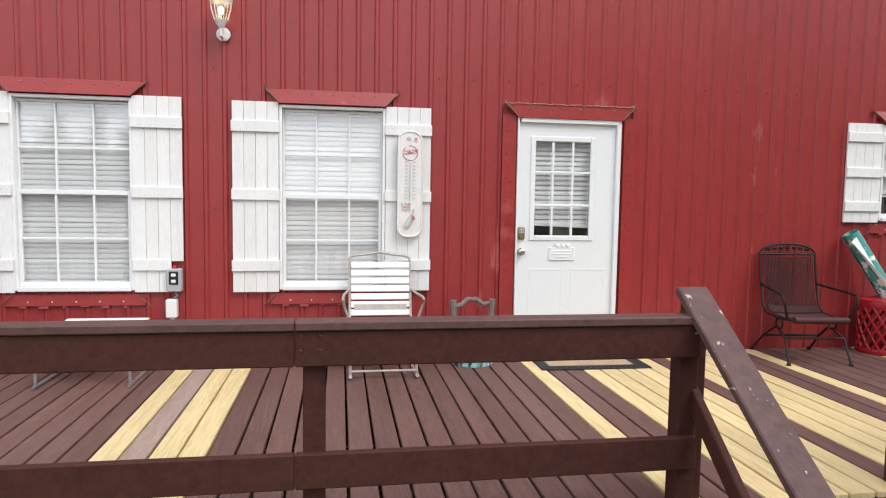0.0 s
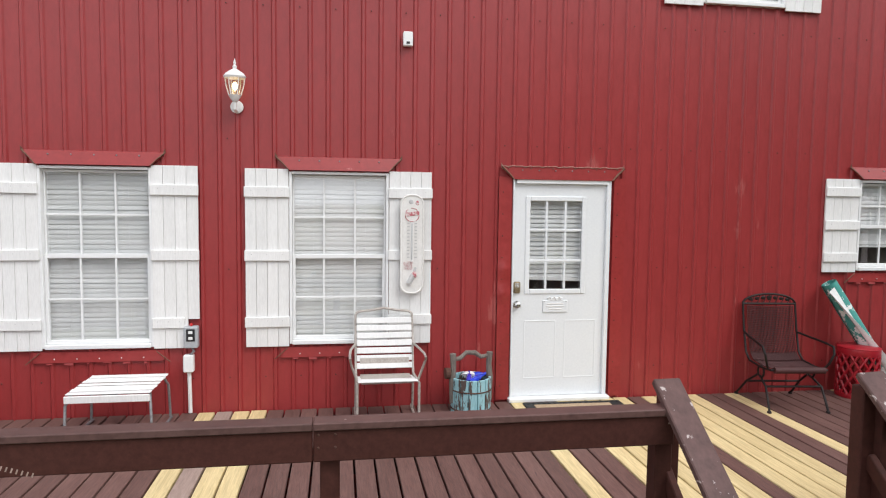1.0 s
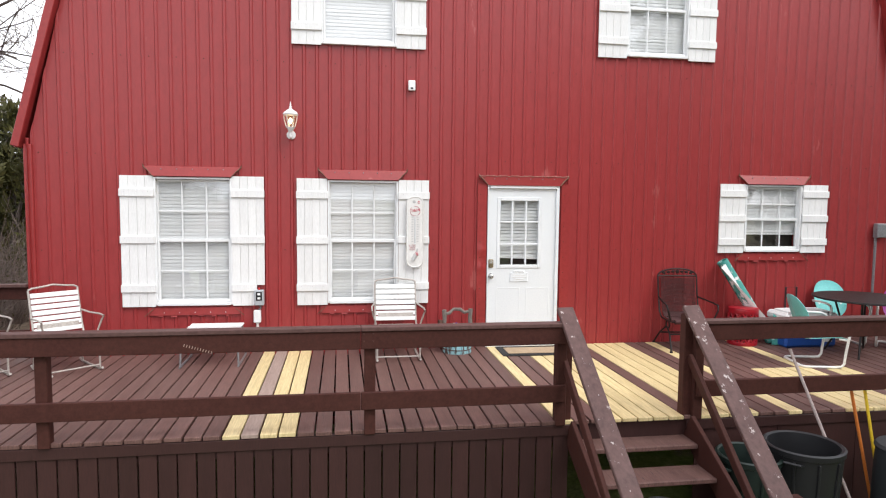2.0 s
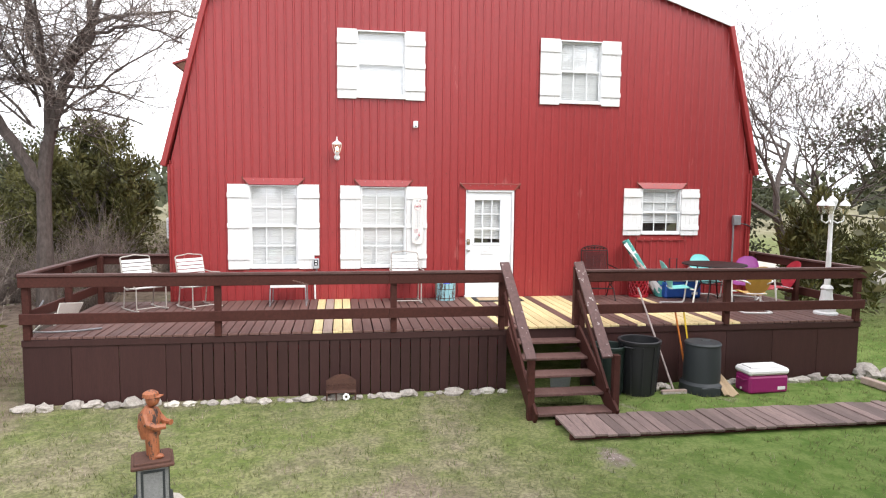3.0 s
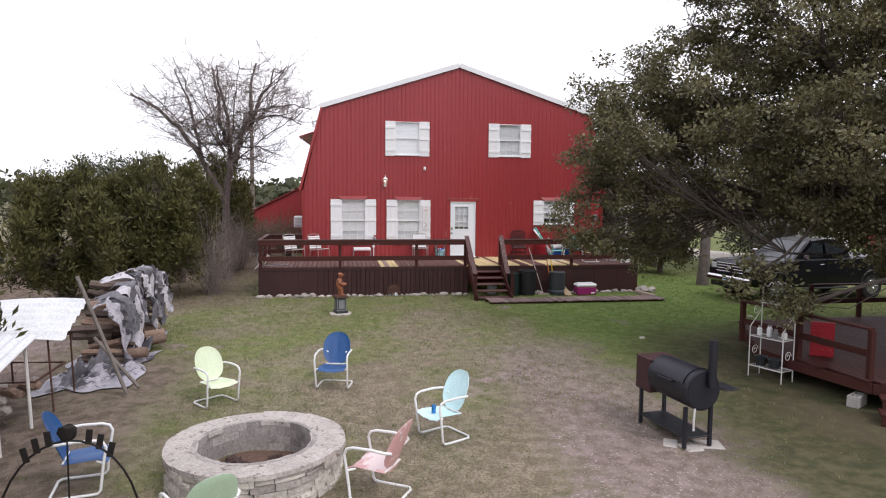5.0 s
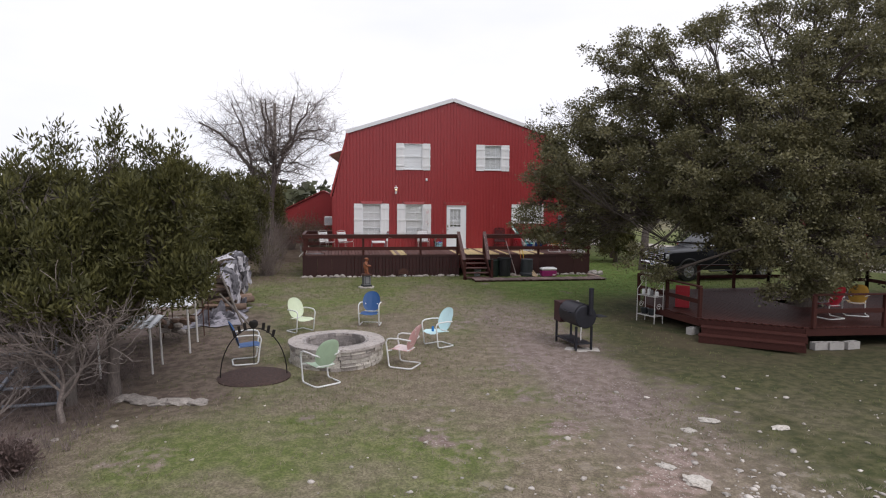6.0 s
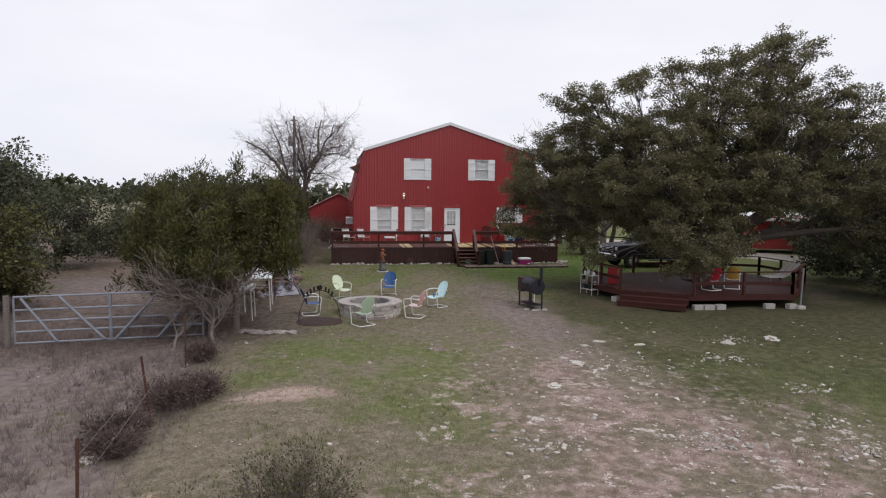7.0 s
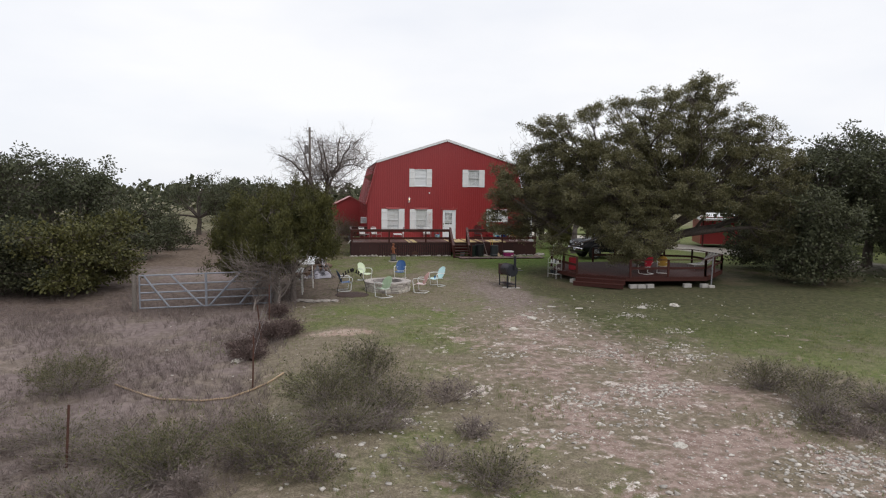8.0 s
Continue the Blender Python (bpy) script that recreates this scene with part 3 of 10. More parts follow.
def front_wall():
    xs = {XL, XR, XC, BL, BR}
    q = XL
    while q < XR:
        for o in (0.0, 0.012, 0.034, 0.046):
            if q + o < XR:
                xs.add(round(q + o, 4))
        q += PITCH
    for x0, x1, z0, z1 in HOLES.values():
        xs |= {x0, x1}
    xs = sorted(xs)
    g = Geo()
    for a, b in zip(xs, xs[1:]):
        if b - a < 1e-4:
            continue
        mid = (a + b) / 2
        cuts = sorted((z0, z1) for x0, x1, z0, z1 in HOLES.values() if x0 < mid < x1)
        z = 0.0
        spans = []
        for z0, z1 in cuts:
            spans.append((z, z0))
            z = z1
        spans.append((z, None))
        ya, yb = 0.012 - rib(a + 1e-5), 0.012 - rib(b - 1e-5)
        for z0, z1 in spans:
            ta = roof_z(a) if z1 is None else z1
            tb = roof_z(b) if z1 is None else z1
            g.add([(a, ya, z0), (b, yb, z0), (b, yb, tb), (a, ya, ta)], [(0, 1, 2, 3)])
            g.add([(a, 0.14, z0), (b, 0.14, z0), (b, 0.14, tb), (a, 0.14, ta)], [(3, 2, 1, 0)])
    for x0, x1, z0, z1 in HOLES.values():
        for p, r in (((x0, z0), (x0, z1)), ((x0, z1), (x1, z1)), ((x1, z1), (x1, z0)), ((x1, z0), (x0, z0))):
            g.add([(p[0], 0.012, p[1]), (r[0], 0.012, r[1]), (r[0], 0.14, r[1]), (p[0], 0.14, p[1])], [(0, 1, 2, 3)])
    return g


house = thing("red_barn_house", "red metal-sided barn house with a gambrel gable and white shutters", "house", kind="structure")
part("wall_front", front_wall(), RED, house)


def ribbed_side(p0, p1, z_off, n):
    """A long ribbed panel from the line p0 to the line p1 (x, z), run along y."""
    g = Geo()
    d = Vector((p1[0] - p0[0], 0, p1[1] - p0[1])).normalized()
    nrm = Vector((-d.z, 0, d.x))
    y, ys = -0.06, []
    while y < DEPTH:
        for o, r in ((0.0, 0.0), (0.014, RIB), (0.04, RIB), (0.054, 0.0)):
            ys.append((y + o, r))
        y += 0.305
    for (a, ra), (b, rb) in zip(ys, ys[1:]):
        va, vb = nrm * (ra + z_off), nrm * (rb + z_off)
        g.add([(p0[0] + va.x, a, p0[1] + va.z), (p0[0] + vb.x, b, p0[1] + vb.z), (p1[0] + vb.x, b, p1[1] + vb.z), (p1[0] + va.x, a, p1[1] + va.z)], [(0, 1, 2, 3)])
    return g


part("wall_left", ribbed_side((XL, 0.0), (XL, KNEE), 0.005, 1), RED, house)
part("wall_right", ribbed_side((XR, KNEE), (XR, 0.0), 0.005, 1), RED, house)
part("wall_back", Geo().add([(XL, DEPTH, 0), (XR, DEPTH, 0), (XR, DEPTH, KNEE), (BR, DEPTH, BREAK), (XC, DEPTH, RIDGE), (BL, DEPTH, BREAK), (XL, DEPTH, KNEE)], [(6, 5, 4, 3, 2, 1, 0)]), RED, house)
roof = part("roof", ribbed_side((XL - 0.10, KNEE - 0.12), (BL, BREAK), 0.03, 1), RED, house, "red ribbed lower gambrel roof")
part("roof_slope", ribbed_side((BR, BREAK), (XR + 0.10, KNEE - 0.12), 0.03, 1), RED, roof)
upper = part("upper_roof", ribbed_side((BL - 0.08, BREAK - 0.01), (XC, RIDGE), 0.05, 1), ALU, house, "pale bare-metal upper roof")
part("roof_slope", ribbed_side((XC, RIDGE), (BR + 0.08, BREAK - 0.01), 0.05, 1), ALU, upper)
for a, b in (((BL - 0.10, BREAK + 0.02), (XC, RIDGE + 0.05)), ((XC, RIDGE + 0.05), (BR + 0.10, BREAK + 0.02))):
    part("rake_trim", Geo().beam((a[0], -0.062, a[1] + 0.005), (b[0], -0.062, b[1] + 0.005), 0.022, 0.17, 0.004), WHITETRIM, house, "white metal rake trim")
for a, b in (((XL - 0.12, KNEE - 0.10), (BL - 0.03, BREAK - 0.03)), ((BR + 0.03, BREAK - 0.03), (XR + 0.12, KNEE - 0.10))):
    part("rake_trim", Geo().beam((a[0], -0.035, a[1]), (b[0], -0.035, b[1]), 0.12, 0.09, 0.006), RED_TRIM, house)
for x in (XL - 0.01, XR + 0.01):
    part("corner_trim", Geo().box((x, -0.012, KNEE / 2), (0.09, 0.05, KNEE - 0.14), ch=0.006), RED_TRIM, house)
part("screw_row", None or (lambda g: [g.blob((XL + 0.09 + PITCH * 2 * i, -0.0, z), (0.007, 0.007, 0.007), level=1) for i in range(36) for z in (1.35, 2.30, 3.42, 4.55, 5.7) if z < roof_z(XL + 0.09 + PITCH * 2 * i) - 0.1 and not any(a - 0.42 < XL + 0.09 + PITCH * 2 * i < b + 0.42 and c - 0.2 < z < d + 0.3 for a, b, c, d in HOLES.values())] and g)(Geo()), RUSTIRON, house, "rusted siding screws")

# dark boxes stand for the closed inner rooms, their dimness put into the colour
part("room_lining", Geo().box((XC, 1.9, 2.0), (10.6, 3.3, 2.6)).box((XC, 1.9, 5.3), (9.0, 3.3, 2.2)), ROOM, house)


def window(name, hole, cols, rows_up, rows_low, label, blind_gap=0.0, lift=0.5):
    """A double-hung window with its sashes, panes and blind."""
    x0, x1, z0, z1 = hole
    w = thing(name, label, "window", kind="structure")
    fr = Geo()
    for x in (x0 + 0.010, x1 - 0.010):
        fr.box((x, 0.03, (z0 + z1) / 2), (0.024, 0.11, z1 - z0), ch=0.003)
    fr.box(((x0 + x1) / 2, 0.027, z1 - 0.010), (x1 - x0 - 0.045, 0.11, 0.024), ch=0.003)
    part("window_frame", fr, VINYL, w)
    part("window_sill", Geo().box(((x0 + x1) / 2, 0.012, z0 + 0.012), (x1 - x0 - 0.045, 0.10, 0.036), ch=0.004), VINYL, w)
    zm = z0 + (z1 - z0) * lift
    for tag, a, b, y, rows in (("upper_sash", zm - 0.015, z1 - 0.023, 0.045, rows_up), ("lower_sash", z0 + 0.031, zm + 0.03, 0.02, rows_low)):
        s = Geo()
        low = tag == "lower_sash"
        xa, xb = x0 + 0.023, x1 - 0.023
        sw = 0.026 if low else 0.014
        for x in (xa + sw / 2, xb - sw / 2):
            s.box((x, y, (a + b) / 2), (sw, 0.026, b - a), ch=0.003)
        for z, hr in ((a + 0.017, 0.034), (b - 0.015, 0.036 if low else 0.020)):
            s.box(((xa + xb) / 2, y - 0.001, z), (xb - xa - 2 * sw + 0.002, 0.026, hr), ch=0.003)
        sash = part(tag, s, VINYL, w)
        for i in range(1, cols):
            part("muntin", Geo().box((xa + (xb - xa) * i / cols, y - 0.004, (a + b) / 2), (0.016, 0.012, b - a - 0.05), ch=0.002), VINYL, sash)
        for j in range(1, rows):
            part("muntin", Geo().box(((xa + xb) / 2, y - 0.006, a + (b - a) * j / rows), (xb - xa - 2 * sw, 0.012, 0.016), ch=0.002), VINYL, sash)
        pane = part("pane", Geo().add([(xa + sw - 0.002, y + 0.006, a + 0.025), (xb - sw + 0.002, y + 0.006, a + 0.025), (xb - sw + 0.002, y + 0.006, b - 0.02), (xa + sw - 0.002, y + 0.006, b - 0.02)], [(0, 1, 2, 3)]), GLASS, sash)
        pane.visible_shadow = False
    bl = part("blind", Geo().box(((x0 + x1) / 2, 0.070, z1 - 0.045), (x1 - x0 - 0.05, 0.036, 0.04), ch=0.004), BLIND, w, "white horizontal slat blind")
    width, z, k = x1 - x0 - 0.06, z1 - 0.085, 0
    me = Geo().sheet(lambda u, v: ((u - 0.5) * width, (v - 0.5) * 0.05, 0.004 * math.cos((v - 0.5) * 3.1)), 1, 4, 0.0015).mesh("slat", BLIND)
    while z > z0 + 0.055 + blind_gap:
        piece("slat", me, bl, pose((x0 + x1) / 2, 0.070, z, 79 + 4 * math.sin(k * 1.7) + 2 * math.sin(k * 0.37 + x0), 0.3 * math.sin(k), 0))
        z -= 0.0415
        k += 1
    part("blind_rail", Geo().box(((x0 + x1) / 2, 0.070, z), (width, 0.036, 0.02), ch=0.004), BLIND, bl)
    for x in (x0 + 0.2, x1 - 0.2):
        part("blind_cord", Geo().tube([(x, 0.052, z1 - 0.08), (x, 0.052, z)], 0.0016, 5), BLIND, bl)
    return w


window("window_1", HOLES["w1"], 3, 2, 2, "white double-hung window with grilles and closed blinds")
window("window_2", HOLES["w2"], 3, 2, 2, "white double-hung window with closed blinds behind a chair")
window("window_3", HOLES["w4"], 3, 2, 1, "small white window with half-raised blinds", 0.20, 0.47)
window("window_4", HOLES["u1"], 1, 1, 1, "upper-storey white window with closed blinds")
window("window_5", HOLES["u2"], 3, 1, 1, "upper-storey white window with pale closed blinds")


def head_trim(x0, x1, z, rusty=False):
    """The bent flashing over an opening, mitred at both ends."""
    t = thing("head_flashing", "dented red metal flashing with rusty mitred corners" if rusty else "red metal flashing with mitred corners", "flashing", kind="structure")
    h, o = 0.115, 0.115
    yt, yb = (-0.034, -0.040) if rusty else (-0.012, -0.055)
    RUSTED = PALERUST if rusty else RUST
    g = Geo()
    g.add([(x0 - o, yt, z + h), (x1 + o, yt, z + h), (x1 - 0.005, yb, z), (x0 + 0.005, yb, z),
           (x0 - o, 0.01, z + h + 0.005), (x1 + o, 0.01, z + h + 0.005), (x1 - 0.005, 0.01, z), (x0 + 0.005, 0.01, z)],
          [(3, 2, 1, 0), (0, 1, 5, 4), (2, 3, 7, 6), (1, 2, 6, 5), (3, 0, 4, 7)])
    part("flashing_strip", g, RED_TRIM, t)
    for s, x in ((-1, x0), (1, x1)):
        part("mitre_edge", Geo().tube([(x + s * o, yt - 0.006, z + h), (x + s * o * 0.45, (yt + yb) / 2 - 0.005, z + h * 0.5), (x + s * 0.0, yb - 0.004, z)], [0.010, 0.009, 0.007] if rusty else [0.008, 0.005, 0.004], 6), RUST, t, "rusted mitre seam")
        part("flashing_lip", Geo().sheet(lambda u, v: (x + s * (o * 0.85 + v * 0.022), -0.014 - 0.012 * v * (1 - u), z + h + 0.004 - u * 0.035 + 0.03 * v), 3, 2, 0.002), RUSTED, t)
    if rusty:
        part("flashing_lip", Geo().tube([(x0 - o + (x1 - x0 + 2 * o) * i / 44, yt - 0.003 - 0.003 * (i % 2), z + h + 0.003 + 0.004 * math.sin(i * 2.1) + 0.003 * math.sin(i * 5.3)) for i in range(45)], 0.0045, 6), PALERUST, t, "torn rusty upper edge")
    n = max(4, int((x1 - x0) / 0.15))
    for i in range(n):
        part("screw", Geo().blob((x0 + (x1 - x0) * (i + 0.5) / n, yt * 0.72 + yb * 0.28 - 0.002, z + h * 0.72), (0.008, 0.008, 0.008), level=1), GREYMETAL, t)
        if rusty:
            part("screw", Geo().blob((x0 - 0.05 + (x1 - x0 + 0.1) * i / (n - 1), yt - 0.003, z + h * 0.88), (0.008, 0.006, 0.008), level=1), RUST, t, "rusty screw")
    return t


def sill_trim(x0, x1, z):
    t = thing("sill_flashing", "red metal flashing under a window with torn corners", "flashing", kind="structure")
    part("flashing_strip", Geo().box(((x0 + x1) / 2, -0.006, z - 0.048), (x1 - x0 + 0.16, 0.014, 0.095), rot=(-5, 0, 0), ch=0.003), RED_TRIM, t)
    n = int((x1 - x0 + 0.1) / PITCH)
    for i in range(n):
        part("torn_edge", Geo().box((x0 - 0.03 + PITCH * (i + 0.5), -0.010, z - 0.10), (0.05 + 0.03 * math.sin(i * 2.3), 0.010, 0.022 + 0.012 * math.sin(i * 1.7)), rot=(-14, 3 * math.sin(i), 0), ch=0.002), RED_TRIM, t)
    for s, x in ((-1, x0), (1, x1)):
        part("mitre_edge", Geo().tube([(x + s * 0.02, -0.032, z - 0.005), (x + s * 0.13, -0.03, z - 0.10)], 0.005, 5), RUST, t)
    for i in range(5):
        part("screw", Geo().blob((x0 + (x1 - x0) * (i + 0.5) / 5, -0.018, z - 0.06), (0.006, 0.005, 0.006), level=1), VINYL, t)


for k in ("w1", "w2", "w4"):
    x0, x1, z0, z1 = HOLES[k]
    head_trim(x0, x1, z1 + 0.012)
    sill_trim(x0, x1, z0 - 0.03)
head_trim(0.0, 0.945, 3.118, True)
for x, b in ((-0.075, 1), (1.03, 0)):
    t = thing("jamb_flashing", "red metal door jamb flashing with dents and screws", "flashing", kind="structure")
    part("flashing_strip", Geo().sheet(lambda u, v: (x + (v - 0.5) * 0.12, -0.014 - 0.016 * b * (math.exp(-((u * 2.07 - 1.0) / 0.06) ** 2) + math.exp(-((u * 2.07 - 1.22) / 0.06) ** 2)) * math.sin(v * math.pi), DECK + 0.02 + u * 2.07), 60, 6, 0.006), RED_TRIM, t, smooth=True)
    for i in range(10):
        part("screw", Geo().blob((x - 0.02, -0.018, DECK + 0.15 + 0.2 * i), (0.008, 0.008, 0.008), level=1), RUSTIRON, t)


def shutter(x0, x1, z0, z1, battens, notch=None, n=4, label="white board-and-batten wooden shutter on red siding"):
    s = thing("shutter", label, "shutter", pose(x0, -0.008, z0), "window shutters")
    w, h = (x1 - x0) / n, z1 - z0
    for i in range(n):
        lo = 0.0
        if notch and (i + 0.5) * w > notch[0]:
            lo = notch[1]
        part("board", Geo().box((w * (i + 0.5), -0.011, (h + lo) / 2), (w - 0.0025, 0.018, h - lo), ch=0.0015), WHITE_WOOD, s)
    part("backing_board", Geo().box(((x1 - x0) / 2, 0.0, (h + (notch[1] if notch else 0)) / 2), (x1 - x0 - 0.02, 0.006, h - (notch[1] if notch else 0) - 0.02)), WHITE_WOOD, s)
    for k, b in enumerate(battens):
        xr = x1 - x0
        if notch and b < notch[1]:
            xr = notch[0]
        part("batten", Geo().box((xr / 2, -0.031, b), (xr + 0.012, 0.02, 0.09), ch=0.004, rot=(0, 0.4 * math.sin(k * 3 + x0), 0)), WHITE_WOOD, s)
        for q in (0.15, 0.5, 0.85):
            part("nail", Geo().blob((xr * q, -0.042, b + 0.012), (0.0026, 0.002, 0.0026), level=1), GREYMETAL, s)
    return s


B3 = (0.22, 0.80, 1.35)
UP3 = (0.21, 0.62, 1.03)
shutter(-4.385, -4.01, 1.625, 3.175, B3)
shutter(-3.13, -2.755, 1.625, 3.18, B3, notch=(0.25, 0.25), label="white board-and-batten shutter with a corner cut out")
shutter(-2.372, -2.005, 1.62, 3.17, B3)
shutter(-1.135, -0.755, 1.625, 3.165, B3)
shutter(3.19, 3.56, 2.25, 3.18, (0.15, 0.47, 0.80))
shutter(4.42, 4.80, 2.25, 3.18, (0.15, 0.47, 0.80))
shutter(-2.42, -2.07, 4.76, 6.01, UP3)
shutter(-1.17, -0.81, 4.76, 6.01, UP3)
shutter(1.41, 1.80, 4.77, 6.01, UP3)
shutter(2.65, 3.03, 4.77, 6.01, UP3)


def front_door():
    d = thing("door_1", "white steel entry door with nine glass panes", "door", kind="structure")
    x0, x1, z0, z1 = HOLES["door"]
    fr = Geo().box((x1 - 0.02, 0.04, (z0 + z1) / 2), (0.04, 0.13, z1 - z0), ch=0.004).box((x0 + 0.008, 0.04, (z0 + z1) / 2), (0.016, 0.13, z1 - z0), ch=0.003)
    fr.box(((x0 + x1) / 2, 0.037, z1 - 0.02), (x1 - x0 - 0.06, 0.13, 0.04), ch=0.004)
    part("door_frame", fr, DOOR_WHITE, d)
    part("threshold", Geo().box(((x0 + x1) / 2, 0.0, z0 + 0.018), (x1 - x0 + 0.04, 0.16, 0.036), ch=0.006), VINYL, d)
    a, b, zb, zt = x0 + 0.018, x1 - 0.042, z0 + 0.04, z1 - 0.042
    gx0, gx1, gz0, gz1 = 0.150, 0.695, 2.08, 2.945
    leaf = Geo()
    y = 0.03
    leaf.box(((a + gx0) / 2, y, (zb + zt) / 2), (gx0 - a, 0.044, zt - zb))
    leaf.box(((gx1 + b) / 2, y, (zb + zt) / 2), (b - gx1, 0.044, zt - zb))
    leaf.box(((gx0 + gx1) / 2, y, (gz1 + zt) / 2), (gx1 - gx0, 0.044, zt - gz1))
    leaf.box(((gx0 + gx1) / 2, y, (gz0 + zb) / 2), (gx1 - gx0, 0.044, gz0 - zb))
    part("door_leaf", leaf, DOOR_WHITE, d)
    lite = Geo()
    for x in (gx0, gx1):
        lite.box((x, y - 0.024, (gz0 + gz1) / 2), (0.045, 0.02, gz1 - gz0 + 0.045), ch=0.006)
    for z in (gz0, gz1):
        lite.box(((gx0 + gx1) / 2, y - 0.0235, z), (gx1 - gx0 - 0.045, 0.02, 0.045), ch=0.006)
    lf = part("lite_frame", lite, DOOR_WHITE, d)
    for i in (1, 2):
        part("muntin", Geo().box((gx0 + (gx1 - gx0) * i / 3, y - 0.02, (gz0 + gz1) / 2), (0.022, 0.016, gz1 - gz0 - 0.045), ch=0.004), DOOR_WHITE, lf)
        part("muntin", Geo().box(((gx0 + gx1) / 2, y - 0.022, gz0 + (gz1 - gz0) * i / 3), (gx1 - gx0 - 0.045, 0.016, 0.022), ch=0.004), DOOR_WHITE, lf)
    p = part("pane", Geo().add([(gx0, y, gz0), (gx1, y, gz0), (gx1, y, gz1), (gx0, y, gz1)], [(0, 1, 2, 3)]), GLASS, lf)
    p.visible_shadow = False
    width = gx1 - gx0 + 0.01
    bl = part("blind", Geo().box(((gx0 + gx1) / 2, 0.073, gz1 + 0.01), (width, 0.04, 0.03), ch=0.004), BLIND, d, "white blind hanging slightly crooked")
    me = Geo().sheet(lambda u, v: ((u - 0.5) * width, (v - 0.5) * 0.05, 0.004 * math.cos((v - 0.5) * 3.1)), 1, 4, 0.0015).mesh("slat", BLIND)
    k, z = 0, gz1 - 0.03
    while z > gz0 + 0.13:
        piece("slat", me, bl, pose((gx0 + gx1) / 2, 0.068, z, 70 + 5 * math.sin(k * 1.9), -0.02 * k, 0))
        z -= 0.043
        k += 1
    part("blind_rail", Geo().box(((gx0 + gx1) / 2, 0.070, z + 0.01), (width, 0.04, 0.035), rot=(0, 2.2, 0), ch=0.004), BLIND, bl)
    for x in (a + 0.10, (a + b) / 2 + 0.05):
        pan = Geo()
        w = 0.30
        for zz in (1.26, 1.80):
            pan.box((x + w / 2 + 0.02, y - 0.0225, zz), (w, 0.004, 0.012), ch=0.0018)
        for xx in (x + 0.02, x + w + 0.02):
            pan.box((xx, y - 0.022, 1.53), (0.012, 0.0035, 0.53), ch=0.0016)
        part("raised_panel", pan, DOOR_WHITE, d)
    kn = part("door_knob", Geo().tube([(0.055, y - 0.02, 1.96), (0.055, y - 0.035, 1.96), (0.055, y - 0.036, 1.96), (0.055, y - 0.055, 1.96), (0.055, y - 0.065, 1.96), (0.055, y - 0.085, 1.96), (0.055, y - 0.095, 1.96)],
                                     [0.033, 0.033, 0.013, 0.013, 0.027, 0.028, 0.015], 16), STEEL, d, "satin steel door knob", True)
    part("deadbolt", Geo().box((0.055, y - 0.033, 2.12), (0.066, 0.024, 0.11), ch=0.012).tube([(0.055, y - 0.04, 2.10), (0.055, y - 0.06, 2.10)], 0.02, 12), BRONZE, d, "bronze keypad deadbolt", True)
    for i in range(3):
        for j in range(3):
            part("key_button", Geo().box((0.055 + (j - 1) * 0.014, y - 0.047, 2.155 - i * 0.014), (0.009, 0.005, 0.009), ch=0.002), VINYL, d)
    # pressed plaque on the door
    pl = thing("door_plaque", "white embossed plaque with a scrolled top on the door", "plaque")
    g = Geo().box((0.43, y - 0.028, 1.94), (0.24, 0.012, 0.115), ch=0.004).box((0.43, y - 0.0285, 2.01), (0.15, 0.012, 0.03), ch=0.004)
    part("plate", g, DOOR_WHITE, pl)
    part("scroll", Geo().tube([(0.36 + 0.14 * i / 12, y - 0.036, 2.015 + 0.018 * math.sin(i * 1.57)) for i in range(13)], 0.005, 6), WHITE_WOOD, pl, smooth=True)
    for z, w in ((1.965, 0.16), (1.94, 0.18), (1.915, 0.13)):
        part("lettering_bar", Geo().box((0.43, y - 0.036, z), (w, 0.004, 0.011), ch=0.002), WHITE_WOOD, pl)
    for x in (0.325, 0.535):
        part("screw", Geo().blob((x, y - 0.035, 1.985), (0.005, 0.004, 0.005), level=1), GREYMETAL, pl)


front_door()

LAMPGLASS = glass("lamp_glass", (0.97, 0.94, 0.86))
BULB = lit("warm_bulb", (1.0, 0.80, 0.50), 5.0)


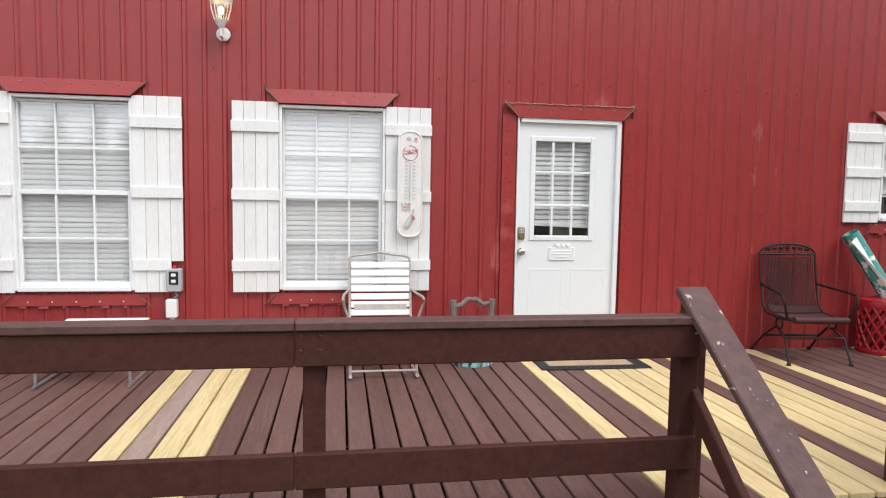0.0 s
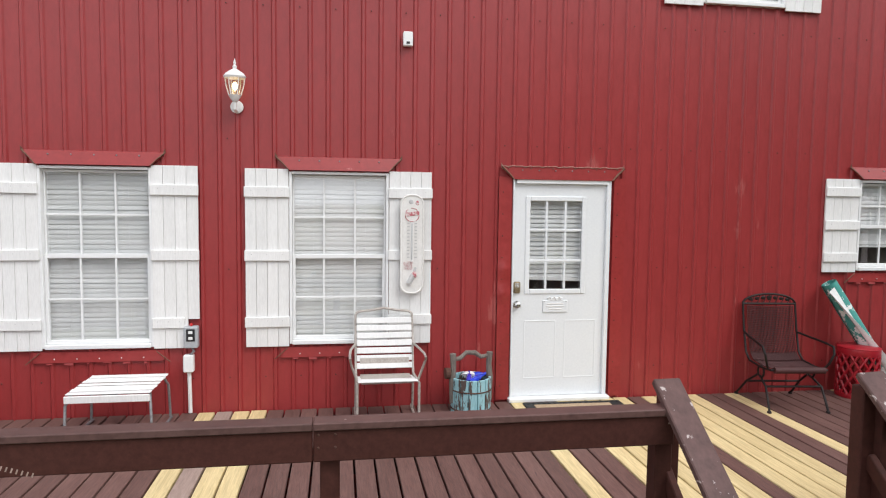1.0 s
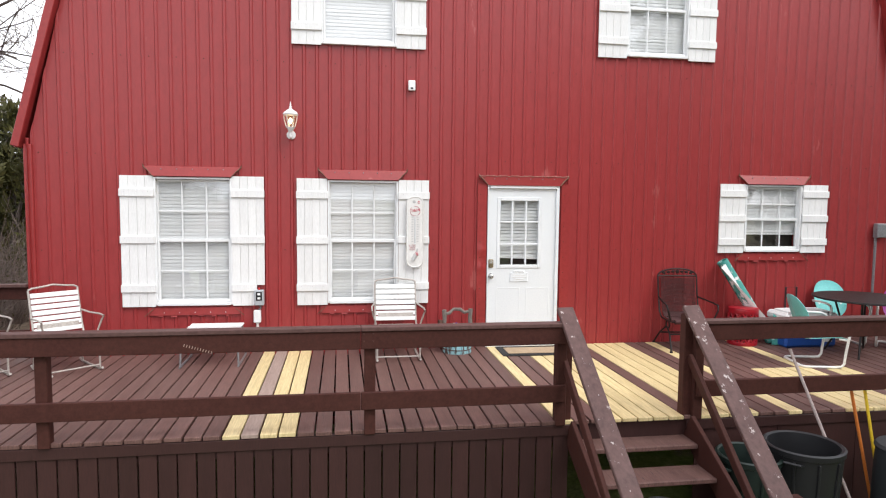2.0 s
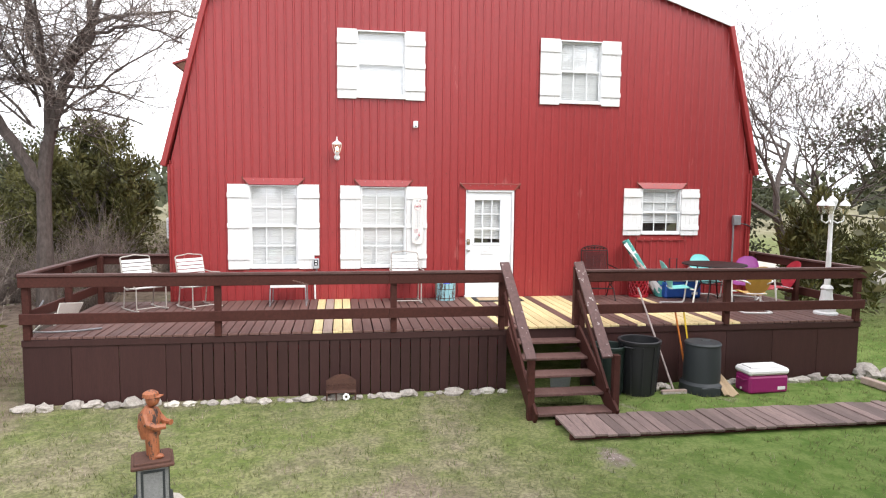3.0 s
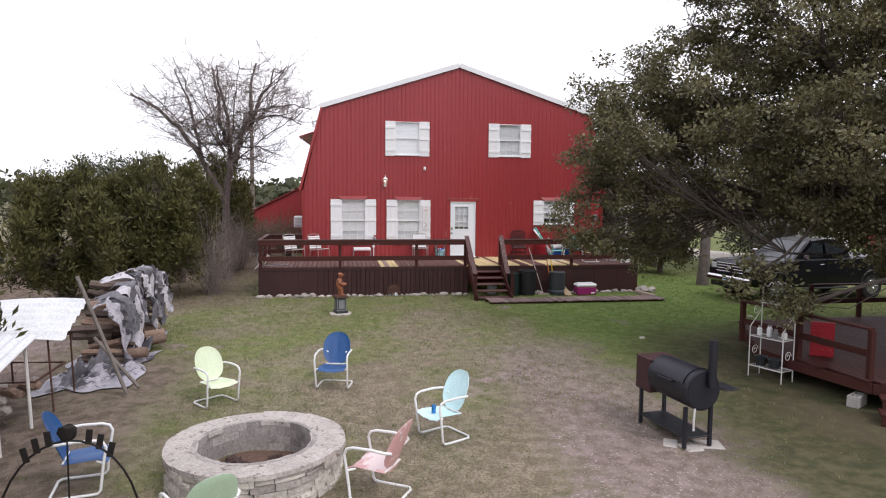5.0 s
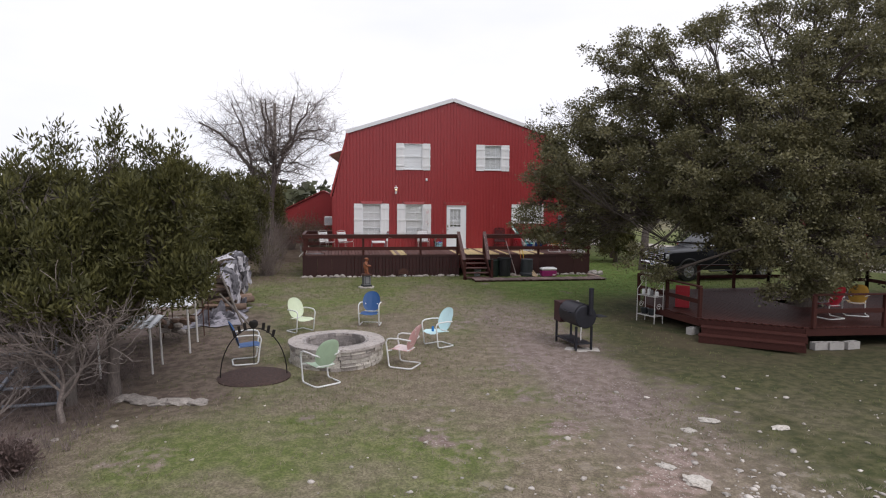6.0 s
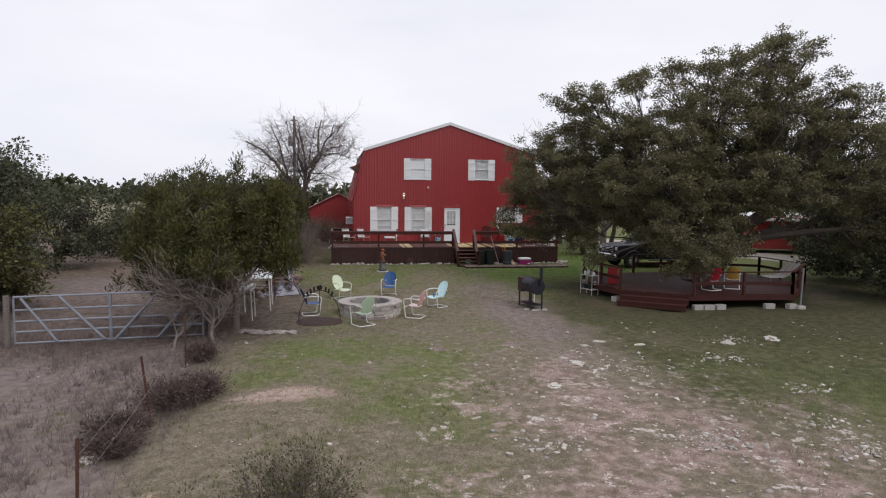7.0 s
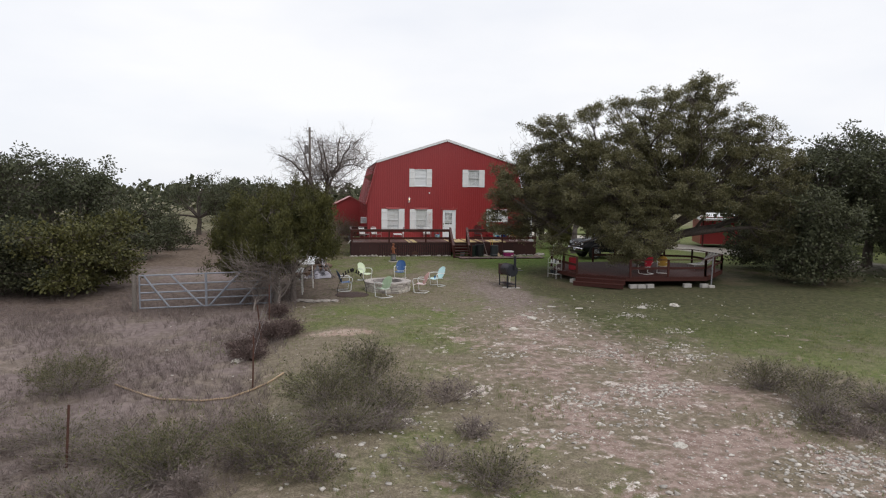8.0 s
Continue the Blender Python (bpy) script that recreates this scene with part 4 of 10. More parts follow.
def coach_lamp(m, scale=1.0, label="white coach lantern with a lit warm bulb on the wall", lit_up=True):
    """A lantern on a curved bracket; its wall plate at the origin, facing -y."""
    l = thing("wall_lantern", label, "lantern", m)
    s = scale
    part("wall_plate", Geo().tube([(0, 0.0, 0.03 * s), (0, -0.02 * s, 0.03 * s), (0, -0.03 * s, 0.03 * s)], [0.055 * s, 0.055 * s, 0.03 * s], 16), WHITE_WOOD, l, smooth=True)
    part("bracket", Geo().tube([(0, -0.02 * s, 0.02 * s), (0, -0.06 * s, -0.015 * s), (0, -0.11 * s, 0.0), (0, -0.115 * s, 0.06 * s)], 0.014 * s, 8), WHITE_WOOD, l, smooth=True)
    c = (0, -0.115 * s, 0.06 * s)
    part("base_cup", Geo().lathe([(0.02 * s, 0), (0.035 * s, 0.02 * s), (0.05 * s, 0.045 * s), (0.055 * s, 0.055 * s)], c, 16), WHITE_WOOD, l, smooth=True)
    part("lantern_glass", Geo().lathe([(0.048 * s, 0.055 * s), (0.072 * s, 0.14 * s), (0.078 * s, 0.20 * s)], c, 12), LAMPGLASS, l).visible_shadow = False
    for i in range(6):
        w = i * math.pi / 3
        part("cage_bar", Geo().tube([(c[0] + r * s * math.cos(w), c[1] + r * s * math.sin(w), c[2] + z * s) for r, z in ((0.051, 0.055), (0.075, 0.14), (0.081, 0.20))], 0.004 * s, 5), WHITE_WOOD, l)
    part("hood", Geo().lathe([(0.088 * s, 0.195 * s), (0.094 * s, 0.21 * s), (0.075 * s, 0.235 * s), (0.04 * s, 0.26 * s), (0.016 * s, 0.275 * s), (0.018 * s, 0.295 * s), (0.008 * s, 0.31 * s), (0.012 * s, 0.325 * s), (0.002 * s, 0.36 * s)], c, 16), WHITE_WOOD, l, smooth=True)
    if lit_up:
        part("bulb", Geo().blob((c[0], c[1], c[2] + 0.13 * s), (0.022 * s, 0.022 * s, 0.036 * s), rough=0.0), BULB, l, smooth=True)
    return l


coach_lamp(pose(-2.43, -0.008, 3.655), 0.98)

# small fittings on the front wall
t = thing("alarm_box", "small white sensor box on the red wall", "sensor")
part("case", Geo().box((-0.98, -0.025, 4.32), (0.085, 0.05, 0.125), ch=0.008), VINYL, t)
part("sensor_eye", Geo().box((-0.98, -0.051, 4.285), (0.03, 0.004, 0.02), ch=0.001), BLACK, t)
t = thing("junction_box", "grey electrical box with an outlet and a red light", "electrical box")
part("box", Geo().box((-2.82, -0.045, 1.725), (0.115, 0.075, 0.185), ch=0.008), paint("pale_grey_box", (0.40, 0.42, 0.44), 0.5), t)
part("outlet_face", Geo().box((-2.82, -0.085, 1.745), (0.07, 0.008, 0.105), ch=0.003), BLACK, t)
for z in (1.77, 1.72):
    part("socket", Geo().box((-2.82, -0.091, z), (0.035, 0.006, 0.025), ch=0.003), VINYL, t)
part("pilot_light", Geo().blob((-2.82, -0.05, 1.83), (0.014, 0.014, 0.014), level=2, rough=0), paint("red_lens", (0.6, 0.03, 0.03), 0.25), t)
part("cable", Geo().tube([(-2.82, -0.04, 1.635), (-2.80, -0.05, 1.60), (-2.84, -0.04, 1.56)], 0.011, 6), GREYMETAL, t)
part("lower_box", Geo().box((-2.845, -0.04, 1.495), (0.085, 0.07, 0.15), ch=0.008), VINYL, t)
part("conduit", Geo().tube([(-2.845, -0.035, 1.42), (-2.84, -0.035, 1.06)], 0.017, 8), VINYL, t, "white conduit", True)
t = thing("electric_meter_box", "grey meter box with conduit at the house corner", "meter box")
part("case", Geo().box((5.63, -0.05, 2.56), (0.16, 0.09, 0.20), ch=0.01), GREYMETAL, t)
part("conduit", Geo().tube([(5.58, -0.03, 2.46), (5.58, -0.03, 1.06)], 0.018, 8), GREYMETAL, t, smooth=True)
part("cable", Geo().tube([(5.70, -0.05, 2.50), (5.85, -0.07, 2.47), (5.95, -0.06, 2.42), (5.98, 0.02, 2.30)], 0.012, 6), BLACK, t, smooth=True)

# the tin thermometer sign on a shutter
TIN = material("faded_white_enamel", (0.70, 0.69, 0.66), (0.78, 0.77, 0.75), scale=4, rough=0.4, fine=40, fine_amt=0.06, bump=0.03, wear=(0.38, 0.26, 0.16), wear_at=0.735, wear_scale=6)
INKRED = paint("faded_red_ink", (0.46, 0.12, 0.14), 0.5, wear=(0.68, 0.60, 0.58), wear_at=0.52, wear_scale=30)
INKGREY = paint("faded_grey_ink", (0.50, 0.50, 0.50), 0.5)
t = thing("thermometer_sign", "faded white tin thermometer sign with red print", "sign", pose(-0.935, -0.055, 2.09))


def pill(u, v):
    w, h, r = 0.20, 0.87, 0.085
    a = 2 * math.pi * u
    cx, cz = (w / 2 - r) * (1 if math.cos(a) > 0 else -1), (h / 2 - r) * (1 if math.sin(a) > 0 else -1)
    k = 1 - v
    return ((cx + r * math.cos(a)) * k, -0.028 + 0.014 * (1 - k) ** 0.3 - 0.012 * (v > 0.1), h / 2 + (cz + r * math.sin(a)) * k)


part("plate", Geo().sheet(pill, 48, 5), TIN, t, smooth=True)
part("plate_edge", Geo().tube([pill(i / 48, 0) for i in range(48)], 0.008, 6, True), TIN, t, smooth=True)
part("glass_tube", Geo().tube([(0, -0.034, 0.30), (0, -0.034, 0.62)], 0.005, 8), INKGREY, t, smooth=True)
part("tube_backing", Geo().box((0, -0.0305, 0.455), (0.022, 0.004, 0.35), ch=0.001), VINYL, t)
part("round_badge", Geo().tube([(0.062 * math.cos(w * 0.2), -0.0315, 0.695 + 0.060 * math.sin(w * 0.2)) for w in range(11, 41)], 0.0035, 5), INKRED, t, "red brush ring")
part("word_bar", Geo().box((0.0, -0.0325, 0.705), (0.125, 0.003, 0.034), rot=(0, -6, 0), ch=0.001), INKRED, t)
part("drop_mark", Geo().blob((0.045, -0.031, 0.80), (0.016, 0.003, 0.022), level=2), INKRED, t)
part("grey_mark", Geo().blob((-0.01, -0.031, 0.81), (0.022, 0.003, 0.02), level=2), INKGREY, t)
for i in range(11):
    for s in (-1, 1):
        part("scale_mark", Geo().box((s * 0.033, -0.0315, 0.32 + 0.03 * i), (0.022, 0.002, 0.007)), INKGREY, t)
SIGN_TEXT = (("A REAL", 0.262), ("TASTE", 0.236), ("TREAT", 0.210))
for words, z in SIGN_TEXT:
    cu = bpy.data.curves.new("slogan", "FONT")
    cu.body, cu.size, cu.extrude = words, 0.028, 0.0008
    cu.materials.append(INKRED)
    tmp = bpy.data.objects.new("slogan", cu)
    ob = new("slogan_word", bpy.data.meshes.new_from_object(tmp))
    bpy.data.objects.remove(tmp)
    ob.parent = t
    ob.matrix_basis = pose(-0.075, -0.032, z, 90, 0, 0)
part("bottle_body", Geo().tube([(-0.025, -0.031, 0.085), (0.01, -0.031, 0.16), (0.02, -0.031, 0.185), (0.035, -0.031, 0.23)], [0.026, 0.024, 0.013, 0.010], 8), INKGREY, t)
part("bottle_label", Geo().blob((0.022, -0.045, 0.165), (0.026, 0.012, 0.028), level=2), INKRED, t)


# hooded vent on the steep side of the roof
hv = thing("roof_hood", "dark red sheet metal hood on the side of the roof", "hood", pose(-5.02, 1.6, 5.15))
part("hood_top", Geo().beam((-0.22, -0.5, 0.42), (-0.22, 0.5, 0.42), 0.62, 0.04, 0.004, (-0.35, 0, 1)), RED_TRIM, hv)
for y in (-0.48, 0.48):
    part("hood_cheek", Geo().add([(0.12, y, 0.55), (-0.46, y, 0.30), (-0.05, y, 0.0), (0.12, y + 0.02, 0.55), (-0.46, y + 0.02, 0.30), (-0.05, y + 0.02, 0.0)], [(0, 1, 2), (5, 4, 3), (0, 3, 4, 1), (1, 4, 5, 2), (2, 5, 3, 0)]), RUST, hv)

# ---------------------------------------------------------------- deck
DX0, DX1, DY0, DY1 = -6.61, 6.10, -2.87, -0.015
SX0, SX1 = 0.13, 1.19            # the stairs
deck = thing("deck", "brown painted raised plank deck with a few new yellow boards", "deck", kind="structure")
fr = Geo()
for y in (DY0 + 0.06, -1.9, -1.0, -0.1):
    fr.box(((DX0 + DX1) / 2, y, DECK - 0.12), (DX1 - DX0 - 0.1, 0.04, 0.15))
part("joists", fr, SKIRT, deck)
part("ledger", Geo().box(((DX0 + XL) / 2, 0.02, DECK - 0.10), (XL - DX0 - 0.04, 0.04, 0.19), ch=0.003), SKIRT, deck)


def post(x, y, z0, z1, s=0.089, parent=None):
    return part("post", Geo().box((x, y, (z0 + z1) / 2), (s, s, z1 - z0), ch=0.006), BROWN, parent or deck)


def rail_run(a, b, outward, name, label, joints=()):
    """Cap, upper face board and middle board between two points (x, y)."""
    r = thing(name, label, "railing")
    a, b, o = Vector((*a, 0)), Vector((*b, 0)), Vector((*outward, 0))
    cuts = [0.0, *joints, 1.0]
    for q0, q1 in zip(cuts, cuts[1:]):
        p, s = a.lerp(b, q0), a.lerp(b, q1)
        gap = (s - p).normalized() * 0.0015
        p, s = p + gap, s - gap
        part("cap_board", Geo().beam((*(p - o * 0.018).xy, DECK + 0.848), (*(s - o * 0.018).xy, DECK + 0.848), 0.105, 0.036, 0.005), WORNBROWN, r)
        part("face_board", Geo().beam((*(p + o * 0.0).xy, DECK + 0.757), (*(s + o * 0.0).xy, DECK + 0.757), 0.038, 0.145, 0.005), BROWN, r)
        part("middle_board", Geo().beam((*p.xy, DECK + 0.258), (*s.xy, DECK + 0.258), 0.038, 0.145, 0.005), BROWN, r)
    return r


RY = DY0 - 0.045
front_l = rail_run((DX0 + 0.01, RY), (SX0 - 0.09, RY), (0, -1), "deck_railing", "dark brown wooden deck railing with chipped paint", ((-1.62 - DX0) / (SX0 - DX0),))
front_r = rail_run((SX1 + 0.05, RY), (DX1 - 0.0, RY), (0, -1), "deck_railing", "dark brown wooden deck railing with chipped paint")
side_l = rail_run((DX0 + 0.02, RY + 0.025), (DX0 + 0.02, -0.08), (-1, 0), "deck_railing", "dark brown side railing of the deck")
side_r = rail_run((DX1 - 0.02, RY + 0.025), (DX1 - 0.02, 0.3), (1, 0), "deck_railing", "dark brown side railing of the deck")
back_l = rail_run((DX0 + 0.05, -0.03), (XL - 0.05, -0.03), (0, 1), "deck_railing", "dark brown rear railing beside the house corner")
for x in (DX0 + 0.08, -4.07, -1.61, 0.01):
    post(x, RY + 0.066, DECK - 0.035, DECK + 0.828, parent=front_l)
for x in (1.27, 3.68, DX1 - 0.09):
    post(x, RY + 0.066, DECK - 0.035, DECK + 0.828, parent=front_r)
for y in (-1.5, -0.14):
    post(DX0 + 0.088, y, DECK - 0.035, DECK + 0.828, parent=side_l)
for y in (-1.4, -0.1):
    post(DX1 - 0.088, y, DECK - 0.035, DECK + 0.828, parent=side_r)
for x, z in ((-1.66, 1.86), (-1.66, 1.80), (-1.585, 1.86), (-1.585, 1.80), (0.06, 1.85), (0.09, 1.79)):
    part("bolt_head", Geo().blob((x, RY - 0.02, z), (0.007, 0.005, 0.007), level=1), RUSTIRON, front_l)
for x in (0.02, 1.32):
    part("chip_mark", Geo().box((x, RY - 0.0195, 1.842), (0.03, 0.002, 0.007)), GREYBOARD, front_l if x < 1 else front_r)
for i in range(11):
    part("chip_mark", Geo().box((-3.03 + 0.02 * i, RY - 0.0195, 1.80 - 0.006 * i), (0.006, 0.002, 0.02), rot=(0, 20, 0)), GREYBOARD, front_l)

# stairs
stairs = thing("deck_stairs", "brown wooden deck stairs with five open treads", "stairs", kind="structure")
for i in range(5):
    z, y = 0.185 + 0.17 * i, -4.27 + 0.30 * i
    part("tread", Geo().box(((SX0 + SX1) / 2, y + 0.145, z - 0.02), (SX1 - SX0 - 0.01, 0.29, 0.04), ch=0.006), BOARD, stairs)
    part("cleat", Geo().box((SX0 + 0.02, y + 0.14, z - 0.065), (0.035, 0.22, 0.045), ch=0.003), BROWN, stairs)
for x in (SX0 - 0.02, SX1 + 0.02):
    part("stringer", Geo().beam((x, -4.34, 0.12), (x, -2.86, 0.955), 0.04, 0.26, 0.005), BROWN, stairs)
    part("stair_post", Geo().box((x - 0.035 if x < 0.5 else x + 0.035, -4.20, 0.50), (0.089, 0.089, 0.86), ch=0.006), BROWN, stairs)
    s = -1 if x < 0.5 else 1
    hx = 0.055 if x < 0.5 else 1.215
    hr = part("handrail", Geo().beam((hx, -2.80, DECK + 0.965), (hx - 0.02 * (x < 0.5) - 0.15 * (x > 0.5), -4.34, 0.93), 0.142, 0.04, 0.006, (0, 0.55, 1)), HANDRAIL, stairs, "worn sloping handrail")
    part("newel_post", Geo().box((hx - 0.02 * s, -2.80, DECK + 0.44), (0.089, 0.089, 0.92), ch=0.006), BROWN, stairs)
    part("lower_rail", Geo().beam((hx - 0.01, -2.84, DECK + 0.52), (hx - 0.015 - 0.08 * (x > 0.5), -4.24, 0.46), 0.038, 0.089, 0.005, (0, 0.55, 1)), BROWN, stairs)
part("eye_bolt", Geo().tube([(SX1 + 0.06, -3.42, 1.35), (SX1 + 0.01, -3.42, 1.35)], 0.018, 8), STEEL, stairs)


# ---------------------------------------------------------------- deck furniture
def slat_set(parent, n, width, depth, thick, place, mat=WHITE_WOOD):
    me = Geo().box((0, 0, 0), (width, depth, thick), ch=0.005).mesh("slat", mat)
    for i in range(n):
        piece("slat", me, parent, place(i))


CHAIRTUBE = material("faded_chair_tube", (0.34, 0.30, 0.27), (0.50, 0.46, 0.42), scale=6, rough=0.5, metal=0.3, fine=50, bump=0.12, wear=(0.20, 0.12, 0.08), wear_at=0.64)


def glider_chair(m, label):
    """A porch chair of painted slats on a bent metal frame; it faces -y, base at the origin."""
    c = thing("slat_chair", label, "chair", m, "white slat porch chairs")
    w = 0.52
    seat = part("seat", Geo().box((0, -0.02, 0.395), (w - 0.06, 0.40, 0.012), rot=(-4, 0, 0)), CHAIRTUBE, c)
    slat_set(seat, 6, w, 0.062, 0.014, lambda i: pose(0, -0.235 + 0.078 * i, 0.425 - 0.012 * i + 0.006 * (i == 0), -6, 0, 0))
    back = part("backrest", Geo().box((0, 0.235, 0.50), (w - 0.06, 0.012, 0.05), rot=(-14, 0, 0)), CHAIRTUBE, c)
    slat_set(back, 7, w, 0.014, 0.056, lambda i: pose(0, 0.225 + 0.017 * i, 0.455 + 0.068 * i, -14, 0, 0))
    for s in (-1, 1):
        x = s * (w / 2 + 0.008)
        part("side_frame", Geo().tube([(x, -0.27, 0.03), (x, -0.265, 0.42), (x, -0.1, 0.405), (x, 0.20, 0.385), (x, 0.25, 0.50), (x, 0.365, 0.925)], 0.012, 8), CHAIRTUBE, c, smooth=True)
        part("arm", Geo().tube([(x, -0.20, 0.43), (x + s * 0.05, -0.22, 0.58), (x + s * 0.06, -0.26, 0.635), (x + s * 0.06, -0.14, 0.645), (x + s * 0.05, 0.12, 0.63), (x, 0.29, 0.655)], 0.011, 8), CHAIRTUBE, c, smooth=True)
        part("leg", Geo().tube([(x, 0.20, 0.385), (x, 0.26, 0.03)], 0.012, 8), CHAIRTUBE, c, smooth=True)
        part("runner", Geo().tube([(x, -0.34, 0.035), (x, -0.28, 0.014), (x, 0.27, 0.014), (x, 0.34, 0.035)], 0.014, 8), CHAIRTUBE, c, smooth=True)
    part("cross_bar", Geo().tube([(-w / 2, -0.27, 0.06), (w / 2, -0.27, 0.06)], 0.010, 8), CHAIRTUBE, c)
    part("top_rail", Geo().tube([(-w / 2 - 0.008, 0.365, 0.925), (-w / 2 + 0.03, 0.370, 0.945), (-0.12, 0.374, 0.955), (0, 0.376, 0.975), (0.12, 0.374, 0.955), (w / 2 - 0.03, 0.370, 0.945), (w / 2 + 0.008, 0.365, 0.925)], 0.012, 8), CHAIRTUBE, c, smooth=True)
    return c


glider_chair(pose(-1.18, -0.42, DECK) @ Matrix.Scale(0.93, 4), "white slatted porch chair with grey metal frame under the window")
glider_chair(pose(-5.62, -0.78, DECK, 0, 0, 40) @ Matrix.Scale(0.92, 4), "white slatted porch chair by the deck corner")
glider_chair(pose(-4.78, -0.62, DECK, 0, 0, 40) @ Matrix.Scale(0.92, 4), "white slatted porch chair beside the house wall")


def slat_table(m):
    c = thing("slat_table", "low white slatted porch table on bent metal legs", "table", m)
    top = part("tabletop", Geo().box((0, 0, 0.37), (0.10, 0.46, 0.014)), GREYMETAL, c)
    slat_set(top, 7, 0.60, 0.056, 0.012, lambda i: pose(0, -0.235 + 0.08 * i, 0.388 + 0.003 * math.sin(i * 2.1), 3 * math.sin(i * 1.3), 0, 0))
    part("front_slat", Geo().box((0, -0.282, 0.355), (0.60, 0.016, 0.055), ch=0.004), WHITE_WOOD, c)
    for s in (-1, 1):
        part("leg", Geo().tube([(s * 0.31, -0.27, 0.02), (s * 0.30, -0.26, 0.30), (s * 0.28, -0.20, 0.375)], 0.011, 8), GREYMETAL, c, smooth=True)
        part("leg", Geo().tube([(s * 0.31, 0.27, 0.02), (s * 0.30, 0.26, 0.30), (s * 0.28, 0.20, 0.375)], 0.011, 8), GREYMETAL, c, smooth=True)
        part("runner", Geo().tube([(s * 0.31, -0.30, 0.014), (s * 0.31, 0.30, 0.014)], 0.012, 8), GREYMETAL, c, smooth=True)


slat_table(pose(-3.28, -0.44, DECK))

# painted bucket planter with a yoke
PEEL = material("peeling_blue_paint", (0.24, 0.47, 0.52), (0.34, 0.58, 0.62), scale=4, rough=0.6, fine=30, fine_amt=0.1, stretch=(3, 3, 0.6), bump=0.3, wear=(0.09, 0.065, 0.055), wear_at=0.53, wear_scale=6)
OLDWOOD = material("old_grey_wood", (0.10, 0.085, 0.075), (0.22, 0.19, 0.165), scale=6, rough=0.85, fine=30, fine_amt=0.3, stretch=(3, 3, 0.5), bump=0.5)
b = thing("wishing_bucket", "peeling blue wooden well bucket with a grey yoke handle", "planter", pose(-0.42, -0.27, DECK, 0, 0, 8))
n = 14
for i in range(n):
    w = 2 * math.pi * i / n
    part("stave", Geo().box((0.163 * math.cos(w), 0.163 * math.sin(w), 0.16), (0.022, 0.069, 0.32), rot=(0, 0, math.degrees(w)), ch=0.003), PEEL, b)
for z in (0.05, 0.215):
    part("hoop", Geo().tube([(0.178 * math.cos(i * 0.3142), 0.178 * math.sin(i * 0.3142), z) for i in range(20)], 0.006, 6, True), RUSTIRON, b)
part("soil", Geo().lathe([(0.155, 0.24), (0.155, 0.27)], n=16), CHAR, b)
for s in (-1, 1):
    part("upright", Geo().tube([(s * 0.17, 0, 0.10), (s * 0.175, 0, 0.30), (s * 0.165, 0, 0.42), (s * 0.172, 0, 0.53)], [0.028, 0.030, 0.026, 0.030], 8), OLDWOOD, b, smooth=True)
part("yoke", Geo().tube([(-0.17, 0, 0.475), (-0.10, 0, 0.49), (-0.05, 0, 0.535), (0.03, 0, 0.53), (0.09, 0, 0.49), (0.17, 0, 0.50)], [0.018, 0.022, 0.02, 0.022, 0.02, 0.018], 8), OLDWOOD, b, smooth=True)
part("side_pulley", Geo().tube([(-0.20, 0.0, 0.36), (-0.24, 0.0, 0.36)], 0.05, 12), RUSTIRON, b)
BLUEGLASS = paint("cobalt_bottle", (0.015, 0.05, 0.55), 0.12, coat=0.5)
for k, (x, y, a) in enumerate(((-0.03, -0.03, 70), (0.06, 0.04, -20), (0.02, -0.08, 30))):
    m = pose(x, y, 0.315, 0, 78, a)
    g = Geo().tube([(0, 0, -0.09), (0, 0, 0.03), (0, 0, 0.06), (0, 0, 0.12)], [0.03, 0.03, 0.013, 0.012], 10)
    g.v = [tuple(m @ Vector(p)) for p in g.v]
    part("bottle", g, BLUEGLASS, b, "cobalt blue glass bottle", True)
part("bottle_rag", Geo().blob((0.0, 0.06, 0.32), (0.07, 0.05, 0.03), 4, 0.5), VINYL, b)

# door mat
mt = thing("door_mat", "tan coir doormat with a black rubber border", "doormat", pose(0.56, -0.36, DECK + 0.0, 0, 0, -1))
part("border", Geo().box((0, 0, 0.007), (0.93, 0.47, 0.014), ch=0.005), RUBBER, mt)
part("coir_field", Geo().box((-0.02, 0, 0.014), (0.72, 0.30, 0.012), ch=0.003), COIR, mt)
for i in range(18):
    for s in (-1, 1):
        part("border_stud", Geo().tube([(-0.42 + 0.05 * i, s * 0.195, 0.012), (-0.42 + 0.05 * i, s * 0.195, 0.018)], 0.016, 8), RUBBER, mt)


